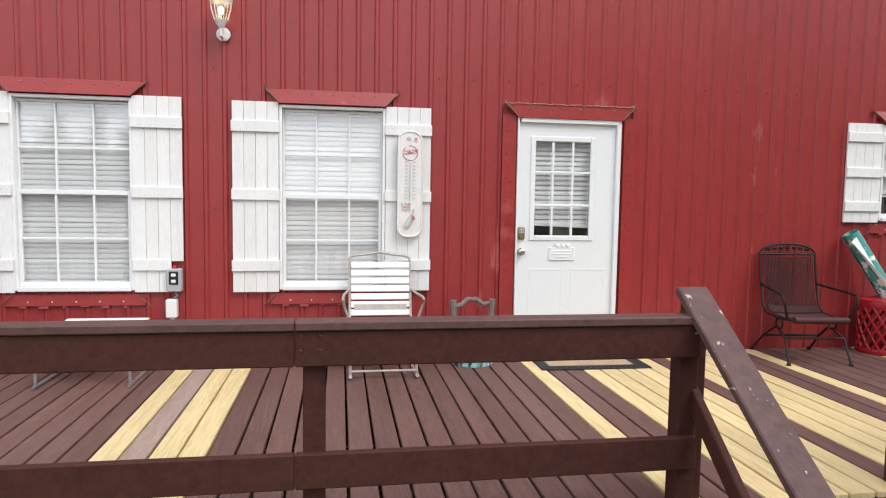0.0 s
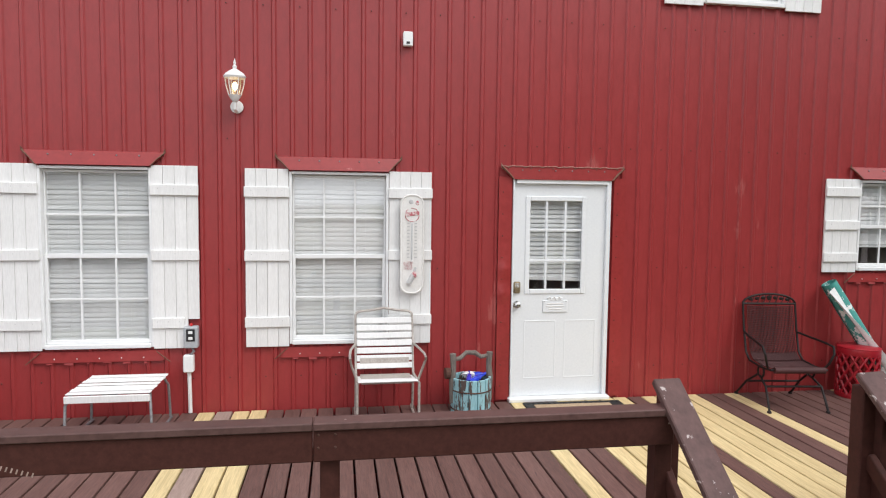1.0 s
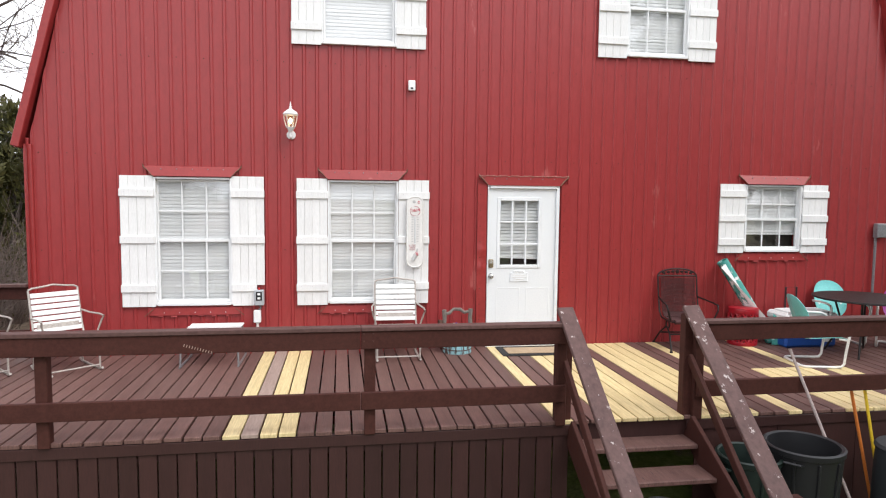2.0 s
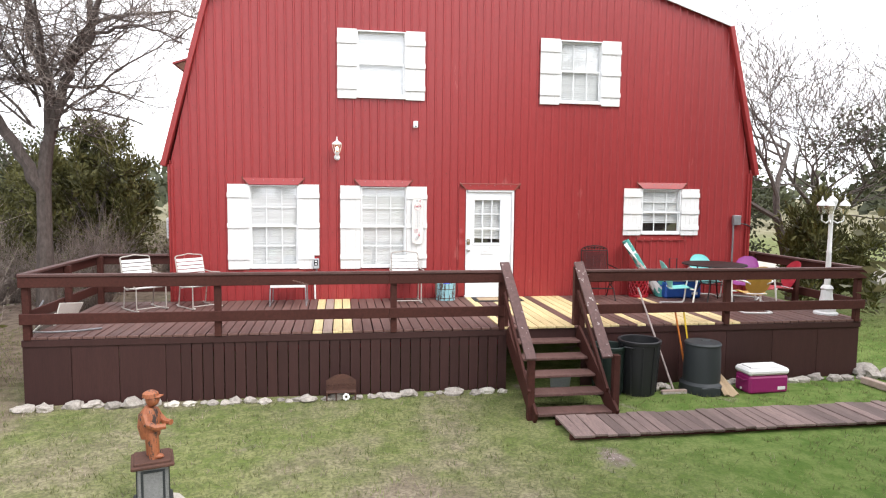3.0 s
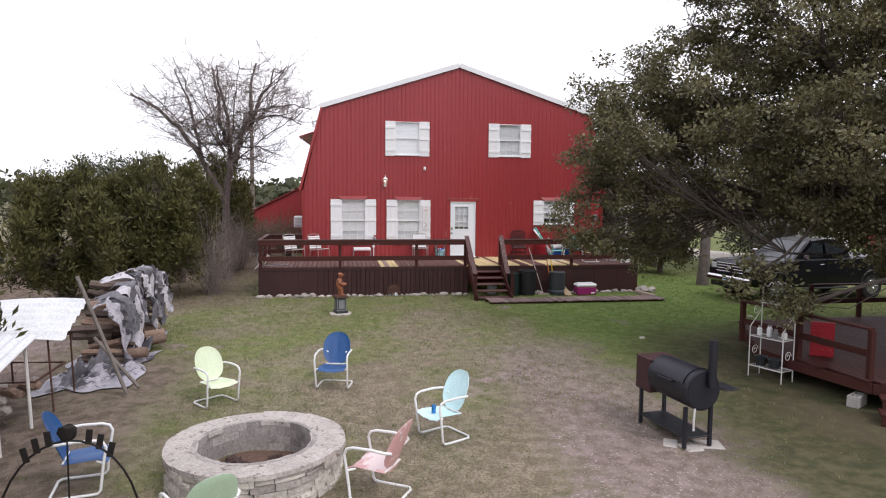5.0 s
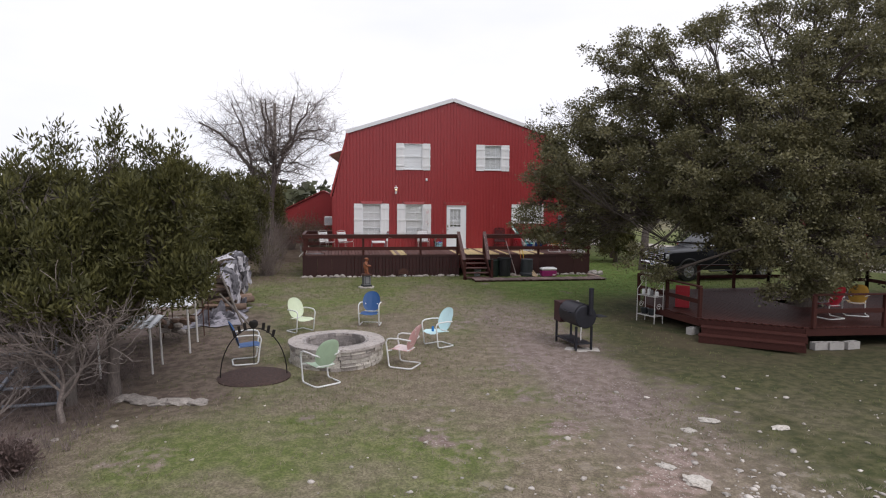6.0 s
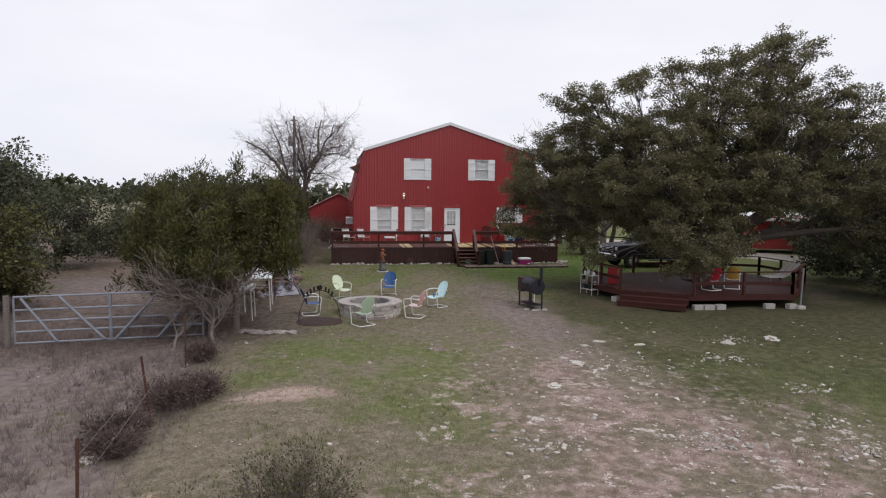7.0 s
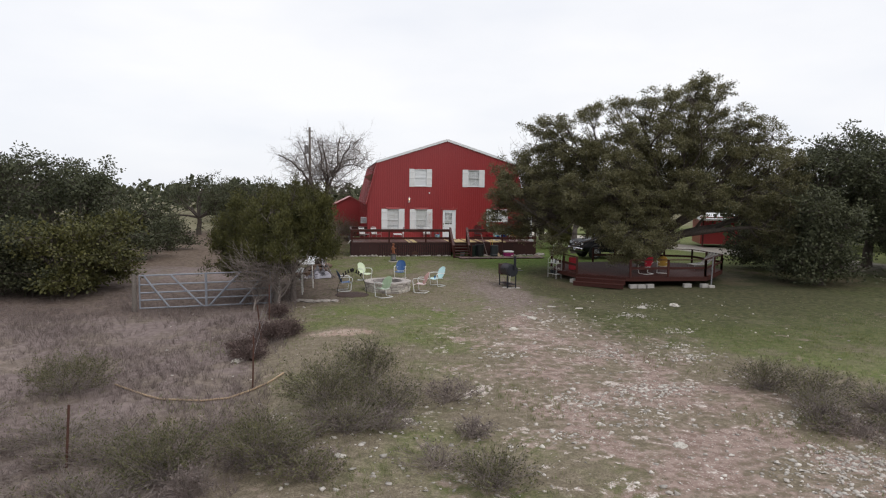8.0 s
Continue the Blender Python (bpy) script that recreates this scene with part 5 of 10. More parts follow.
def iron_chair(m):
    """A wrought iron patio chair with a maroon sling; it faces -y."""
    c = thing("iron_patio_chair", "black wrought iron patio chair with maroon mesh sling", "chair", m)
    r = 0.011
    for s in (-1, 1):
        x = s * 0.27
        part("side_frame", Geo().tube([(x, -0.27, 0.40), (x, -0.10, 0.385), (x, 0.12, 0.40), (x, 0.20, 0.47), (x, 0.26, 0.70), (x, 0.30, 0.93), (x, 0.305, 0.955)], r, 8), IRON, c, smooth=True)
        part("arm", Geo().tube([(x, 0.25, 0.66), (x + s * 0.03, 0.10, 0.645), (x + s * 0.06, -0.12, 0.63), (x + s * 0.07, -0.24, 0.615), (x + s * 0.06, -0.27, 0.55), (x + s * 0.03, -0.25, 0.46), (x, -0.22, 0.40)], r, 8), IRON, c, smooth=True)
        part("front_leg", Geo().tube([(x * 0.92, -0.05, 0.29), (x, -0.20, 0.22), (x * 1.04, -0.30, 0.02)], r, 8), IRON, c, smooth=True)
        part("foot", Geo().lathe([(0.02, 0.0), (0.02, 0.015), (0.012, 0.025)], (x * 1.04, -0.30, 0.0), 10), IRON, c)
        part("rear_leg", Geo().tube([(x * 0.92, 0.0, 0.29), (x, 0.16, 0.18), (x * 1.05, 0.30, 0.04), (x * 1.05, 0.33, 0.015)], r, 8), IRON, c, smooth=True)
        part("foot", Geo().lathe([(0.02, 0.0), (0.02, 0.015), (0.012, 0.025)], (x * 1.05, 0.33, 0.0), 10), IRON, c)
        part("spring_loop", Geo().tube([(x * 0.92, -0.06 + 0.055 * math.cos(w * 0.45), 0.335 + 0.055 * math.sin(w * 0.45)) for w in range(15)], r * 0.9, 7), IRON, c, smooth=True)
    part("front_rail", Geo().tube([(-0.27, -0.27, 0.40), (0.27, -0.27, 0.40)], r, 8), IRON, c)
    part("base_rail", Geo().tube([(-0.26, -0.20, 0.225), (0.26, -0.20, 0.225)], r, 8), IRON, c)
    part("base_rail", Geo().tube([(-0.26, 0.16, 0.18), (0.26, 0.16, 0.18)], r, 8), IRON, c)
    part("top_rail", Geo().tube([(-0.27, 0.302, 0.94), (0.27, 0.302, 0.94)], r, 8), IRON, c)
    part("top_arch", Geo().tube([(0.27 * math.cos(w), 0.305, 0.94 + 0.10 * math.sin(w)) for w in [math.pi * i / 14 for i in range(15)]], r, 8), IRON, c, smooth=True)
    for i in range(7):
        x = -0.19 + 0.063 * i
        h = 0.10 * math.sqrt(max(0.0, 1 - (x / 0.27) ** 2))
        part("leaf_ornament", Geo().blob((x, 0.305, 0.945 + h * 0.55), (0.024, 0.007, 0.018 + 0.012 * (i == 3)), i, 0.4), IRON, c)
        part("vine", Geo().tube([(x, 0.305, 0.945), (x + 0.02, 0.305, 0.945 + h * 0.4), (x + 0.03, 0.305, 0.945 + h * 0.9)], 0.004, 5), IRON, c)

    def sling(u, v):
        path = [(-0.27, 0.412), (-0.1, 0.395), (0.10, 0.405), (0.185, 0.47), (0.245, 0.70), (0.285, 0.92)]
        q = u * (len(path) - 1)
        i = min(int(q), len(path) - 2)
        f = q - i
        y = path[i][0] * (1 - f) + path[i + 1][0] * f
        z = path[i][1] * (1 - f) + path[i + 1][1] * f
        return ((v - 0.5) * 0.47, y + 0.01 * math.sin(v * math.pi), z - 0.012 * math.sin(v * math.pi))

    net = Geo()
    for i in range(33):
        net.tube([sling(k / 14, i / 32) for k in range(15)], 0.0042, 3)
    for i in range(64):
        net.tube([sling(i / 63, k / 5) for k in range(6)], 0.0040, 3)
    tagged(part("sling", net, MESH_RED, c), "dark maroon see-through mesh sling", kind="stuff")
    part("seat_roll", Geo().tube([(-0.24, -0.28, 0.40), (0.24, -0.28, 0.40)], 0.03, 12), MESH_RED, c, smooth=True)
    return c


iron_chair(pose(2.54, -0.38, DECK, 0, 0, -7) @ Matrix.Scale(0.96, 4))

# red lattice garden stool
REDPLASTIC = paint("glossy_red_ceramic", (0.32, 0.008, 0.017), 0.35)
s = thing("lattice_stool", "red round lattice garden stool on the deck", "stool", pose(3.46, -0.24, DECK))
H, R = 0.50, 0.185
part("seat_top", Geo().lathe([(0.0, H - 0.02), (R, H - 0.02), (R + 0.006, H - 0.01), (R - 0.01, H), (0.0, H + 0.004)], n=28), REDPLASTIC, s, smooth=True)
for z, t in ((0.0, 0.05), (H - 0.08, 0.07)):
    part("band", Geo().lathe([(R, z), (R + 0.004, z + 0.01), (R + 0.004, z + t - 0.01), (R, z + t), (R - 0.02, z + t), (R - 0.02, z)], n=28), REDPLASTIC, s, smooth=True)
for d in (-1, 1):
    for i in range(14):
        w0 = 2 * math.pi * i / 14
        part("lattice_strip", Geo().tube([((R - 0.008) * math.cos(w0 + d * 1.35 * k / 7), (R - 0.008) * math.sin(w0 + d * 1.35 * k / 7), 0.03 + (H - 0.09) * k / 7) for k in range(8)], 0.013, 6), REDPLASTIC, s, smooth=True)

# rolled beach-print mat leaning on the wall
def roll_material():
    m = material("teal_print_mat", (0.05, 0.27, 0.235), (0.07, 0.33, 0.29), scale=3, rough=0.6, fine=60, fine_amt=0.06, bump=0.05, wear=(0.74, 0.76, 0.74), wear_at=0.545, wear_scale=7)
    return m


TEALPRINT = roll_material()
WHITEBACK = paint("white_mat_backing", (0.76, 0.77, 0.76), 0.6)
rl = thing("rolled_mat", "teal and white rolled vinyl mat leaning on the wall", "mat")
p0, p1 = Vector((3.86, -0.28, 1.09)), Vector((3.21, -0.10, 2.15))
ax, (qa, qb) = (p1 - p0), axes(p1 - p0)


def rolled(u, v):
    w = v * 4.4 * math.pi
    r = 0.052 + 0.010 * v * 2.2 - 0.002 * math.sin(w)
    c = p0 + ax * u
    return c + (qa * math.cos(w) + qb * math.sin(w)) * r


part("roll", Geo().sheet(rolled, 6, 60, 0.002), TEALPRINT, rl, smooth=True)


def flap(u, v):
    c = p0 + ax * (0.04 + 0.93 * u)
    open_ = (1 - u) ** 1.2
    return c + (qa * (-0.075) + Vector((0.16, -0.10, -0.02)) * v * open_ + Vector((-0.07, -0.05, -0.05)) * v * (u ** 2.0)) + qb * 0.03 * math.sin(v * 3)


part("loose_edge", Geo().sheet(flap, 12, 8, 0.003), WHITEBACK, rl, "white curling backing of the mat", True)
part("loose_corner", Geo().sheet(lambda u, v: p0 + Vector((-0.06 + 0.36 * u, -0.10 - 0.05 * math.sin(u * 3), -0.03 + v * (0.42 - 0.36 * u))), 10, 6, 0.003), TEALPRINT, rl, "teal printed corner fallen open", True)


def chest_cooler(m, body, w=0.72, d=0.40, h=0.42, label="", wheels=False):
    c = thing("chest_cooler", label, "cooler", m)
    hb = h * 0.70
    part("body", Geo().sheet(lambda u, v: (0, 0, 0), 1, 1) if False else Geo().box((0, 0, hb / 2), (w * 0.96, d * 0.95, hb), ch=0.03), body, c)
    lid = part("lid", Geo().box((0, 0, hb + h * 0.15), (w, d, h * 0.26), ch=0.035), WHITECOOL, c, "white plastic lid")
    part("lid_ridge", Geo().box((0, 0, h + 0.002), (w * 0.8, d * 0.7, 0.018), ch=0.008), WHITECOOL, lid)
    for s in (-1, 1):
        part("side_handle", Geo().tube([(s * w * 0.48, -0.10, hb * 0.78), (s * (w * 0.48 + 0.03), -0.09, hb * 0.74), (s * (w * 0.48 + 0.03), 0.09, hb * 0.74), (s * w * 0.48, 0.10, hb * 0.78)], 0.014, 8), body, c, smooth=True)
    part("label_patch", Geo().box((w * 0.30, -d * 0.476, hb * 0.30), (0.13, 0.006, 0.05), ch=0.002), WHITECOOL, c)
    part("drain_cap", Geo().tube([(-w * 0.49, 0.0, 0.06), (-w * 0.51, 0.0, 0.06)], 0.02, 10), WHITECOOL, c)
    if wheels:
        part("pull_handle", Geo().tube([(-0.10, d * 0.5, hb), (-0.10, d * 0.5, hb + 0.42), (0.06, d * 0.5, hb + 0.42), (0.06, d * 0.5, hb)], 0.012, 8), BLACK, c, smooth=True)
    return c


WHITECOOL = paint("white_cooler_plastic", (0.78, 0.77, 0.76), 0.45)
BLUECOOL = paint("blue_cooler_plastic", (0.012, 0.075, 0.33), 0.4)
PINKCOOL = paint("magenta_cooler_plastic", (0.27, 0.012, 0.12), 0.45)
chest_cooler(pose(4.24, -0.36, DECK), BLUECOOL, 0.78, 0.42, 0.46, "blue chest cooler with white lid on the deck", True)


def shell_chair(m, paint_mat, label, frame_mat=None):
    """A retro lawn chair: pressed shell back and seat on a bent white tube; it faces -y."""
    fm = frame_mat or WHITETUBE
    c = thing("shell_lawn_chair", label, "chair", m, "retro metal lawn chairs")

    def back(u, v):
        w = 2 * math.pi * v
        cx, cz = math.cos(w), math.sin(w)
        x = 0.245 * u * math.copysign(abs(cx) ** 0.85, cx)
        z = 0.635 + 0.275 * u * math.copysign(abs(cz) ** 0.85, cz)
        k = x / 0.245
        return (x, 0.15 + 0.38 * (z - 0.36) - 0.045 * k * k + 0.035 + 0.006 * math.cos(k * 9) * (1 - u) - 0.012 * u ** 8, z)

    def seat(u, v):
        a = (v - 0.5) * 2
        y = -0.27 + 0.46 * u
        half = 0.24 - 0.03 * u
        z = 0.40 - 0.035 * u - 0.03 * (1 - a * a) - 0.045 * max(0.0, 0.18 - u) / 0.18
        return (a * half, y, z + 0.004 * math.cos(a * 9))

    part("backrest", Geo().sheet(back, 8, 28, 0.006), paint_mat, c, smooth=True)
    part("seat", Geo().sheet(seat, 10, 14, 0.006), paint_mat, c, smooth=True)
    for s in (-1, 1):
        x = s * 0.285
        part("arm_tube", Geo().tube([(x * 0.80, 0.27, 0.60), (x * 0.97, 0.22, 0.615), (x, 0.05, 0.63), (x, -0.16, 0.625), (x, -0.235, 0.60), (x, -0.265, 0.54), (x, -0.235, 0.36), (x * 0.98, -0.215, 0.20), (x * 0.98, -0.20, 0.06), (x * 0.98, -0.17, 0.022), (x * 0.98, -0.10, 0.015), (x * 0.98, 0.20, 0.015)], 0.0165, 10), fm, c, smooth=True)
        part("seat_bracket", Geo().tube([(x, -0.235, 0.36), (x * 0.75, -0.16, 0.365)], 0.013, 8), fm, c)
        part("back_bracket", Geo().tube([(x * 0.80, 0.27, 0.60), (x * 0.55, 0.24, 0.56)], 0.013, 8), fm, c)
    part("rear_hoop", Geo().tube([(-0.28, 0.20, 0.015), (-0.27, 0.27, 0.015), (-0.22, 0.305, 0.015), (0.22, 0.305, 0.015), (0.27, 0.27, 0.015), (0.28, 0.20, 0.015)], 0.0165, 10), fm, c, smooth=True)
    part("seat_back_joint", Geo().tube([(-0.19, 0.18, 0.365), (0.19, 0.18, 0.365)], 0.012, 8), fm, c)
    return c


WHITETUBE = paint("white_tube_enamel", (0.76, 0.76, 0.74), 0.35, wear=(0.30, 0.20, 0.14), wear_at=0.74, wear_scale=7)
TEAL = paint("aqua_enamel", (0.18, 0.55, 0.53), 0.35)
PURPLE = paint("violet_enamel", (0.30, 0.05, 0.26), 0.35)
MUSTARD = paint("mustard_enamel", (0.50, 0.29, 0.055), 0.4)
CHERRY = paint("cherry_enamel", (0.40, 0.018, 0.035), 0.35)
NAVY = paint("royal_blue_enamel", (0.018, 0.080, 0.23), 0.4)
LEMON = paint("pale_lime_enamel", (0.66, 0.74, 0.52), 0.4)
SKY_E = paint("pale_aqua_enamel", (0.58, 0.80, 0.81), 0.4)
PINK = paint("faded_pink_enamel", (0.66, 0.38, 0.37), 0.45, wear=(0.76, 0.64, 0.62), wear_at=0.50, wear_scale=3)
SAGE = paint("sage_green_enamel", (0.42, 0.56, 0.40), 0.4)

SMALL = Matrix.Scale(0.90, 4)
tb = thing("patio_table", "round black metal patio table among coloured chairs", "table", pose(4.60, -0.98, DECK))
part("tabletop", Geo().lathe([(0.0, 0.70), (0.56, 0.70), (0.58, 0.71), (0.575, 0.725), (0.0, 0.728)], n=32), IRON, tb, smooth=True)
for i in range(4):
    w = math.pi / 4 + i * math.pi / 2
    part("leg", Geo().tube([(0.32 * math.cos(w), 0.32 * math.sin(w), 0.70), (0.22 * math.cos(w), 0.22 * math.sin(w), 0.35), (0.40 * math.cos(w), 0.40 * math.sin(w), 0.01)], 0.013, 8), IRON, tb, smooth=True)
part("ring", Geo().tube([(0.22 * math.cos(i * 0.393), 0.22 * math.sin(i * 0.393), 0.35) for i in range(16)], 0.009, 6, True), IRON, tb)
shell_chair(pose(3.72, -1.30, DECK, 0, 0, 78) @ SMALL, TEAL, "aqua metal shell chair turned towards the patio table")
shell_chair(pose(4.78, -0.38, DECK, 0, 0, -8) @ SMALL, TEAL, "aqua metal shell chair behind the patio table")
shell_chair(pose(5.40, -0.72, DECK, 0, 0, -45) @ SMALL, PURPLE, "violet metal shell chair at the patio table")
shell_chair(pose(5.62, -1.45, DECK, 0, 0, -95) @ SMALL, CHERRY, "cherry red metal shell chair at the patio table")
shell_chair(pose(4.72, -1.98, DECK, 0, 0, 172) @ SMALL, MUSTARD, "mustard metal shell chair with its back to the railing")

# three-armed lamp post
lp = thing("lamp_post", "white three-lantern lamp post standing on the deck", "lamp post", pose(5.86, -2.36, DECK, 0, 0, 0))
part("pedestal", Geo().lathe([(0.19, 0.0), (0.19, 0.03), (0.155, 0.05), (0.15, 0.14), (0.12, 0.17), (0.095, 0.30), (0.085, 0.42), (0.10, 0.44), (0.09, 0.47), (0.06, 0.50)], n=20), WHITE_WOOD, lp, smooth=True)
part("column", Geo().lathe([(0.05, 0.48), (0.038, 1.05), (0.045, 1.07), (0.036, 1.10), (0.032, 1.72), (0.042, 1.74), (0.03, 1.77)], n=16), WHITE_WOOD, lp, smooth=True)
for i in range(3):
    w = math.radians(100 + 120 * i) if i else math.radians(185)
    cx, cy = math.cos(w), math.sin(w)
    arm = part("arm", Geo().tube([(0, 0, 1.62), (0.10 * cx, 0.10 * cy, 1.56), (0.19 * cx, 0.19 * cy, 1.60), (0.20 * cx, 0.20 * cy, 1.70)], 0.012, 8), WHITE_WOOD, lp, smooth=True)
    c = (0.20 * cx, 0.20 * cy, 1.70)
    part("lantern_glass", Geo().lathe([(0.045, 0.02), (0.07, 0.10), (0.075, 0.16)], c, 8), LAMPGLASS, arm)
    part("lantern_hood", Geo().lathe([(0.088, 0.155), (0.07, 0.20), (0.03, 0.235), (0.012, 0.26), (0.015, 0.28), (0.002, 0.32)], c, 12), WHITE_WOOD, arm, smooth=True)
c = (0, 0, 1.77)
part("top_lantern", Geo().lathe([(0.04, 0.0), (0.05, 0.02), (0.072, 0.10), (0.088, 0.165), (0.07, 0.20), (0.03, 0.235), (0.012, 0.26), (0.015, 0.28), (0.002, 0.32)], c, 12), WHITE_WOOD, lp, smooth=True)

# loose white sheet and hose at the deck corner
FOAM = paint("white_foam_board", (0.74, 0.72, 0.66), 0.7)
f = thing("foam_sheet", "broken white board propped at the deck corner", "board")
part("panel", Geo().sheet(lambda u, v: (-6.50 + 0.10 * u, -2.15 + 0.85 * v, DECK + 0.02 + 0.33 * u * (1 - 0.4 * v)), 6, 6, 0.015), FOAM, f)
part("panel", Geo().sheet(lambda u, v: (-6.78 + 0.30 * u, -2.45 + 0.25 * v + 0.1 * u, DECK - 0.12 + 0.30 * u + 0.02 * v), 5, 4, 0.012), FOAM, f)
h = thing("garden_hose", "grey-green hose looped over the deck corner", "hose")
part("hose_line", Geo().tube([(-6.72, -1.9, DECK + 0.35), (-6.70, -2.35, DECK + 0.12), (-6.62, -2.72, DECK + 0.05), (-6.35, -2.62, DECK + 0.02), (-6.0, -2.55, DECK + 0.02), (-5.75, -2.40, DECK + 0.02)], 0.013, 8), GREYMETAL, h, smooth=True)


# ---------------------------------------------------------------- plants
def leaf_quads(points, dirs, size, aspect, rs, droop=0.0):
    """One small folded leaf at each point."""
    n = len(points)
    d = dirs / (np.linalg.norm(dirs, axis=1, keepdims=True) + 1e-9)
    r = rs.normal(size=(n, 3))
    s = np.cross(d, r)
    s /= np.linalg.norm(s, axis=1, keepdims=True) + 1e-9
    up = np.cross(s, d)
    ln_ = (size * rs.uniform(0.65, 1.35, n))[:, None]
    wd = ln_ / aspect
    p0 = points
    p2 = points + d * ln_
    mid = points + d * ln_ * 0.5 + up * ln_ * 0.10
    v = np.stack([p0, mid + s * wd * 0.5, p2, mid - s * wd * 0.5], 1).reshape(-1, 3)
    f = np.arange(4 * n).reshape(n, 4)
    return v, f


def bent(a, b, rs, sag, k=4, up=0.0):
    a, b = np.asarray(a, float), np.asarray(b, float)
    w = rs.normal(size=3) * sag * np.linalg.norm(b - a)
    return [tuple(a + (b - a) * q + w * math.sin(math.pi * q) + np.array((0, 0, up * math.sin(math.pi * q)))) for q in np.linspace(0, 1, k + 1)]


def cluster(pts, k, rs):
    """Splits points into k near groups."""
    c = pts[rs.choice(len(pts), min(k, len(pts)), replace=False)]
    for _ in range(5):
        lab = np.argmin(((pts[:, None] - c[None]) ** 2).sum(-1), 1)
        c = np.array([pts[lab == i].mean(0) if (lab == i).any() else c[i] for i in range(len(c))])
    return lab, c


def crown_tips(lobes, n, rs, inner=0.35, power=1.0):
    vol = np.array([r[0] * r[1] * r[2] for _, r in lobes]) ** power
    pick = rs.choice(len(lobes), n, p=vol / vol.sum())
    d = rs.normal(size=(n, 3))
    d /= np.linalg.norm(d, axis=1, keepdims=True)
    q = rs.uniform(inner ** 3, 1, n) ** (1 / 3)
    c = np.array([lobes[i][0] for i in pick])
    r = np.array([lobes[i][1] for i in pick])
    return c + d * r * q[:, None]


def broad_tree(name, label, m, lobes, fork, r0, tips=400, mains=6, subs=7, per=60, spread=0.32, size=0.07, aspect=2.0, seed=1,
               leaf=None, bark=None, group="", lean=None, upward=0.2, twig_r=0.008, inner=0.35, floor_z=None, category="tree", clumps=0, clump_r=0.4, power=1.0, tuft=(1.0, 1.0, 0.62)):
    """A tree with trunk, limbs, boughs and a crown of single leaves gathered at the twig ends."""
    rs = np.random.RandomState(seed)
    t = thing(name, label, category, m, group)
    if clumps:
        cc = crown_tips(lobes, clumps, rs, inner, power if power < 1 else 0.7)
        tp = cc[rs.randint(0, clumps, tips)] + rs.normal(size=(tips, 3)) * clump_r * np.array(tuft)
    else:
        tp = crown_tips(lobes, tips, rs, inner, power)
    if floor_z is not None:
        tp[:, 2] = np.maximum(tp[:, 2], floor_z + rs.uniform(0, 0.5, len(tp)))
    fork = np.array(fork, float)
    base = np.array((0.0, 0.0, -0.25))
    g = Geo()
    pts = [tuple(base), tuple(base * 0.75 + fork * 0.08), tuple(fork * 0.35), tuple(fork * 0.7 + rs.normal(size=3) * 0.05), tuple(fork)]
    g.tube(pts, [r0 * 1.7, r0 * 1.25, r0 * 1.05, r0 * 0.95, r0 * 0.8], 12)
    part("trunk", g, bark or BARK, t, smooth=True)
    lab, cen = cluster(tp, mains, rs)
    twigs = Geo()
    for i in range(len(cen)):
        mine = tp[lab == i]
        if len(mine) < 2:
            continue
        end = cen[i]
        limb = bent(fork, end, rs, 0.10, 6, 0.10 * np.linalg.norm(end - fork) * (0.6 if end[2] > fork[2] else 1.2))
        lg, boughs = Geo(), []
        rl = r0 * rs.uniform(0.42, 0.60)
        lg.tube(limb, list(np.linspace(rl, rl * 0.25, len(limb))), 9)
        sl, sc = cluster(mine, subs, rs)
        for j in range(len(sc)):
            grp = mine[sl == j]
            if not len(grp):
                continue
            a = np.array(limb[int(rs.randint(2, len(limb)))])
            bough = bent(a, sc[j], rs, 0.10, 4)
            rb = max(rl * 0.26, twig_r * 1.6)
            boughs.append(Geo().tube(bough, list(np.linspace(rb, rb * 0.45, len(bough))), 6))
            for q in grp:
                s = np.array(bough[int(rs.randint(2, len(bough)))])
                twigs.tube(bent(s, q, rs, 0.10, 2), [twig_r * 1.4, twig_r, twig_r * 0.5], 3)
        lo = part("limb", lg, bark or BARK, t, smooth=True)
        for b in boughs:
            part("bough", b, bark or BARK, lo, smooth=True)
    tagged(part("twig_mass", twigs, bark or BARK, t), kind="stuff")
    if per:
        n = len(tp) * per
        off = rs.normal(size=(n, 3)) * spread * np.array(tuft)
        pts = np.repeat(tp, per, 0) + off
        dirs = off * 1.0 + rs.normal(size=(n, 3)) * spread * 0.9 + np.array((0, 0, upward * spread))
        v, f = leaf_quads(pts, dirs, size, aspect, rs)
        ob = new("crown", bulk("crown", v, f, leaf or OAKLEAF, 4))
        ob.parent = t
        tagged(ob, kind="stuff")
    return t


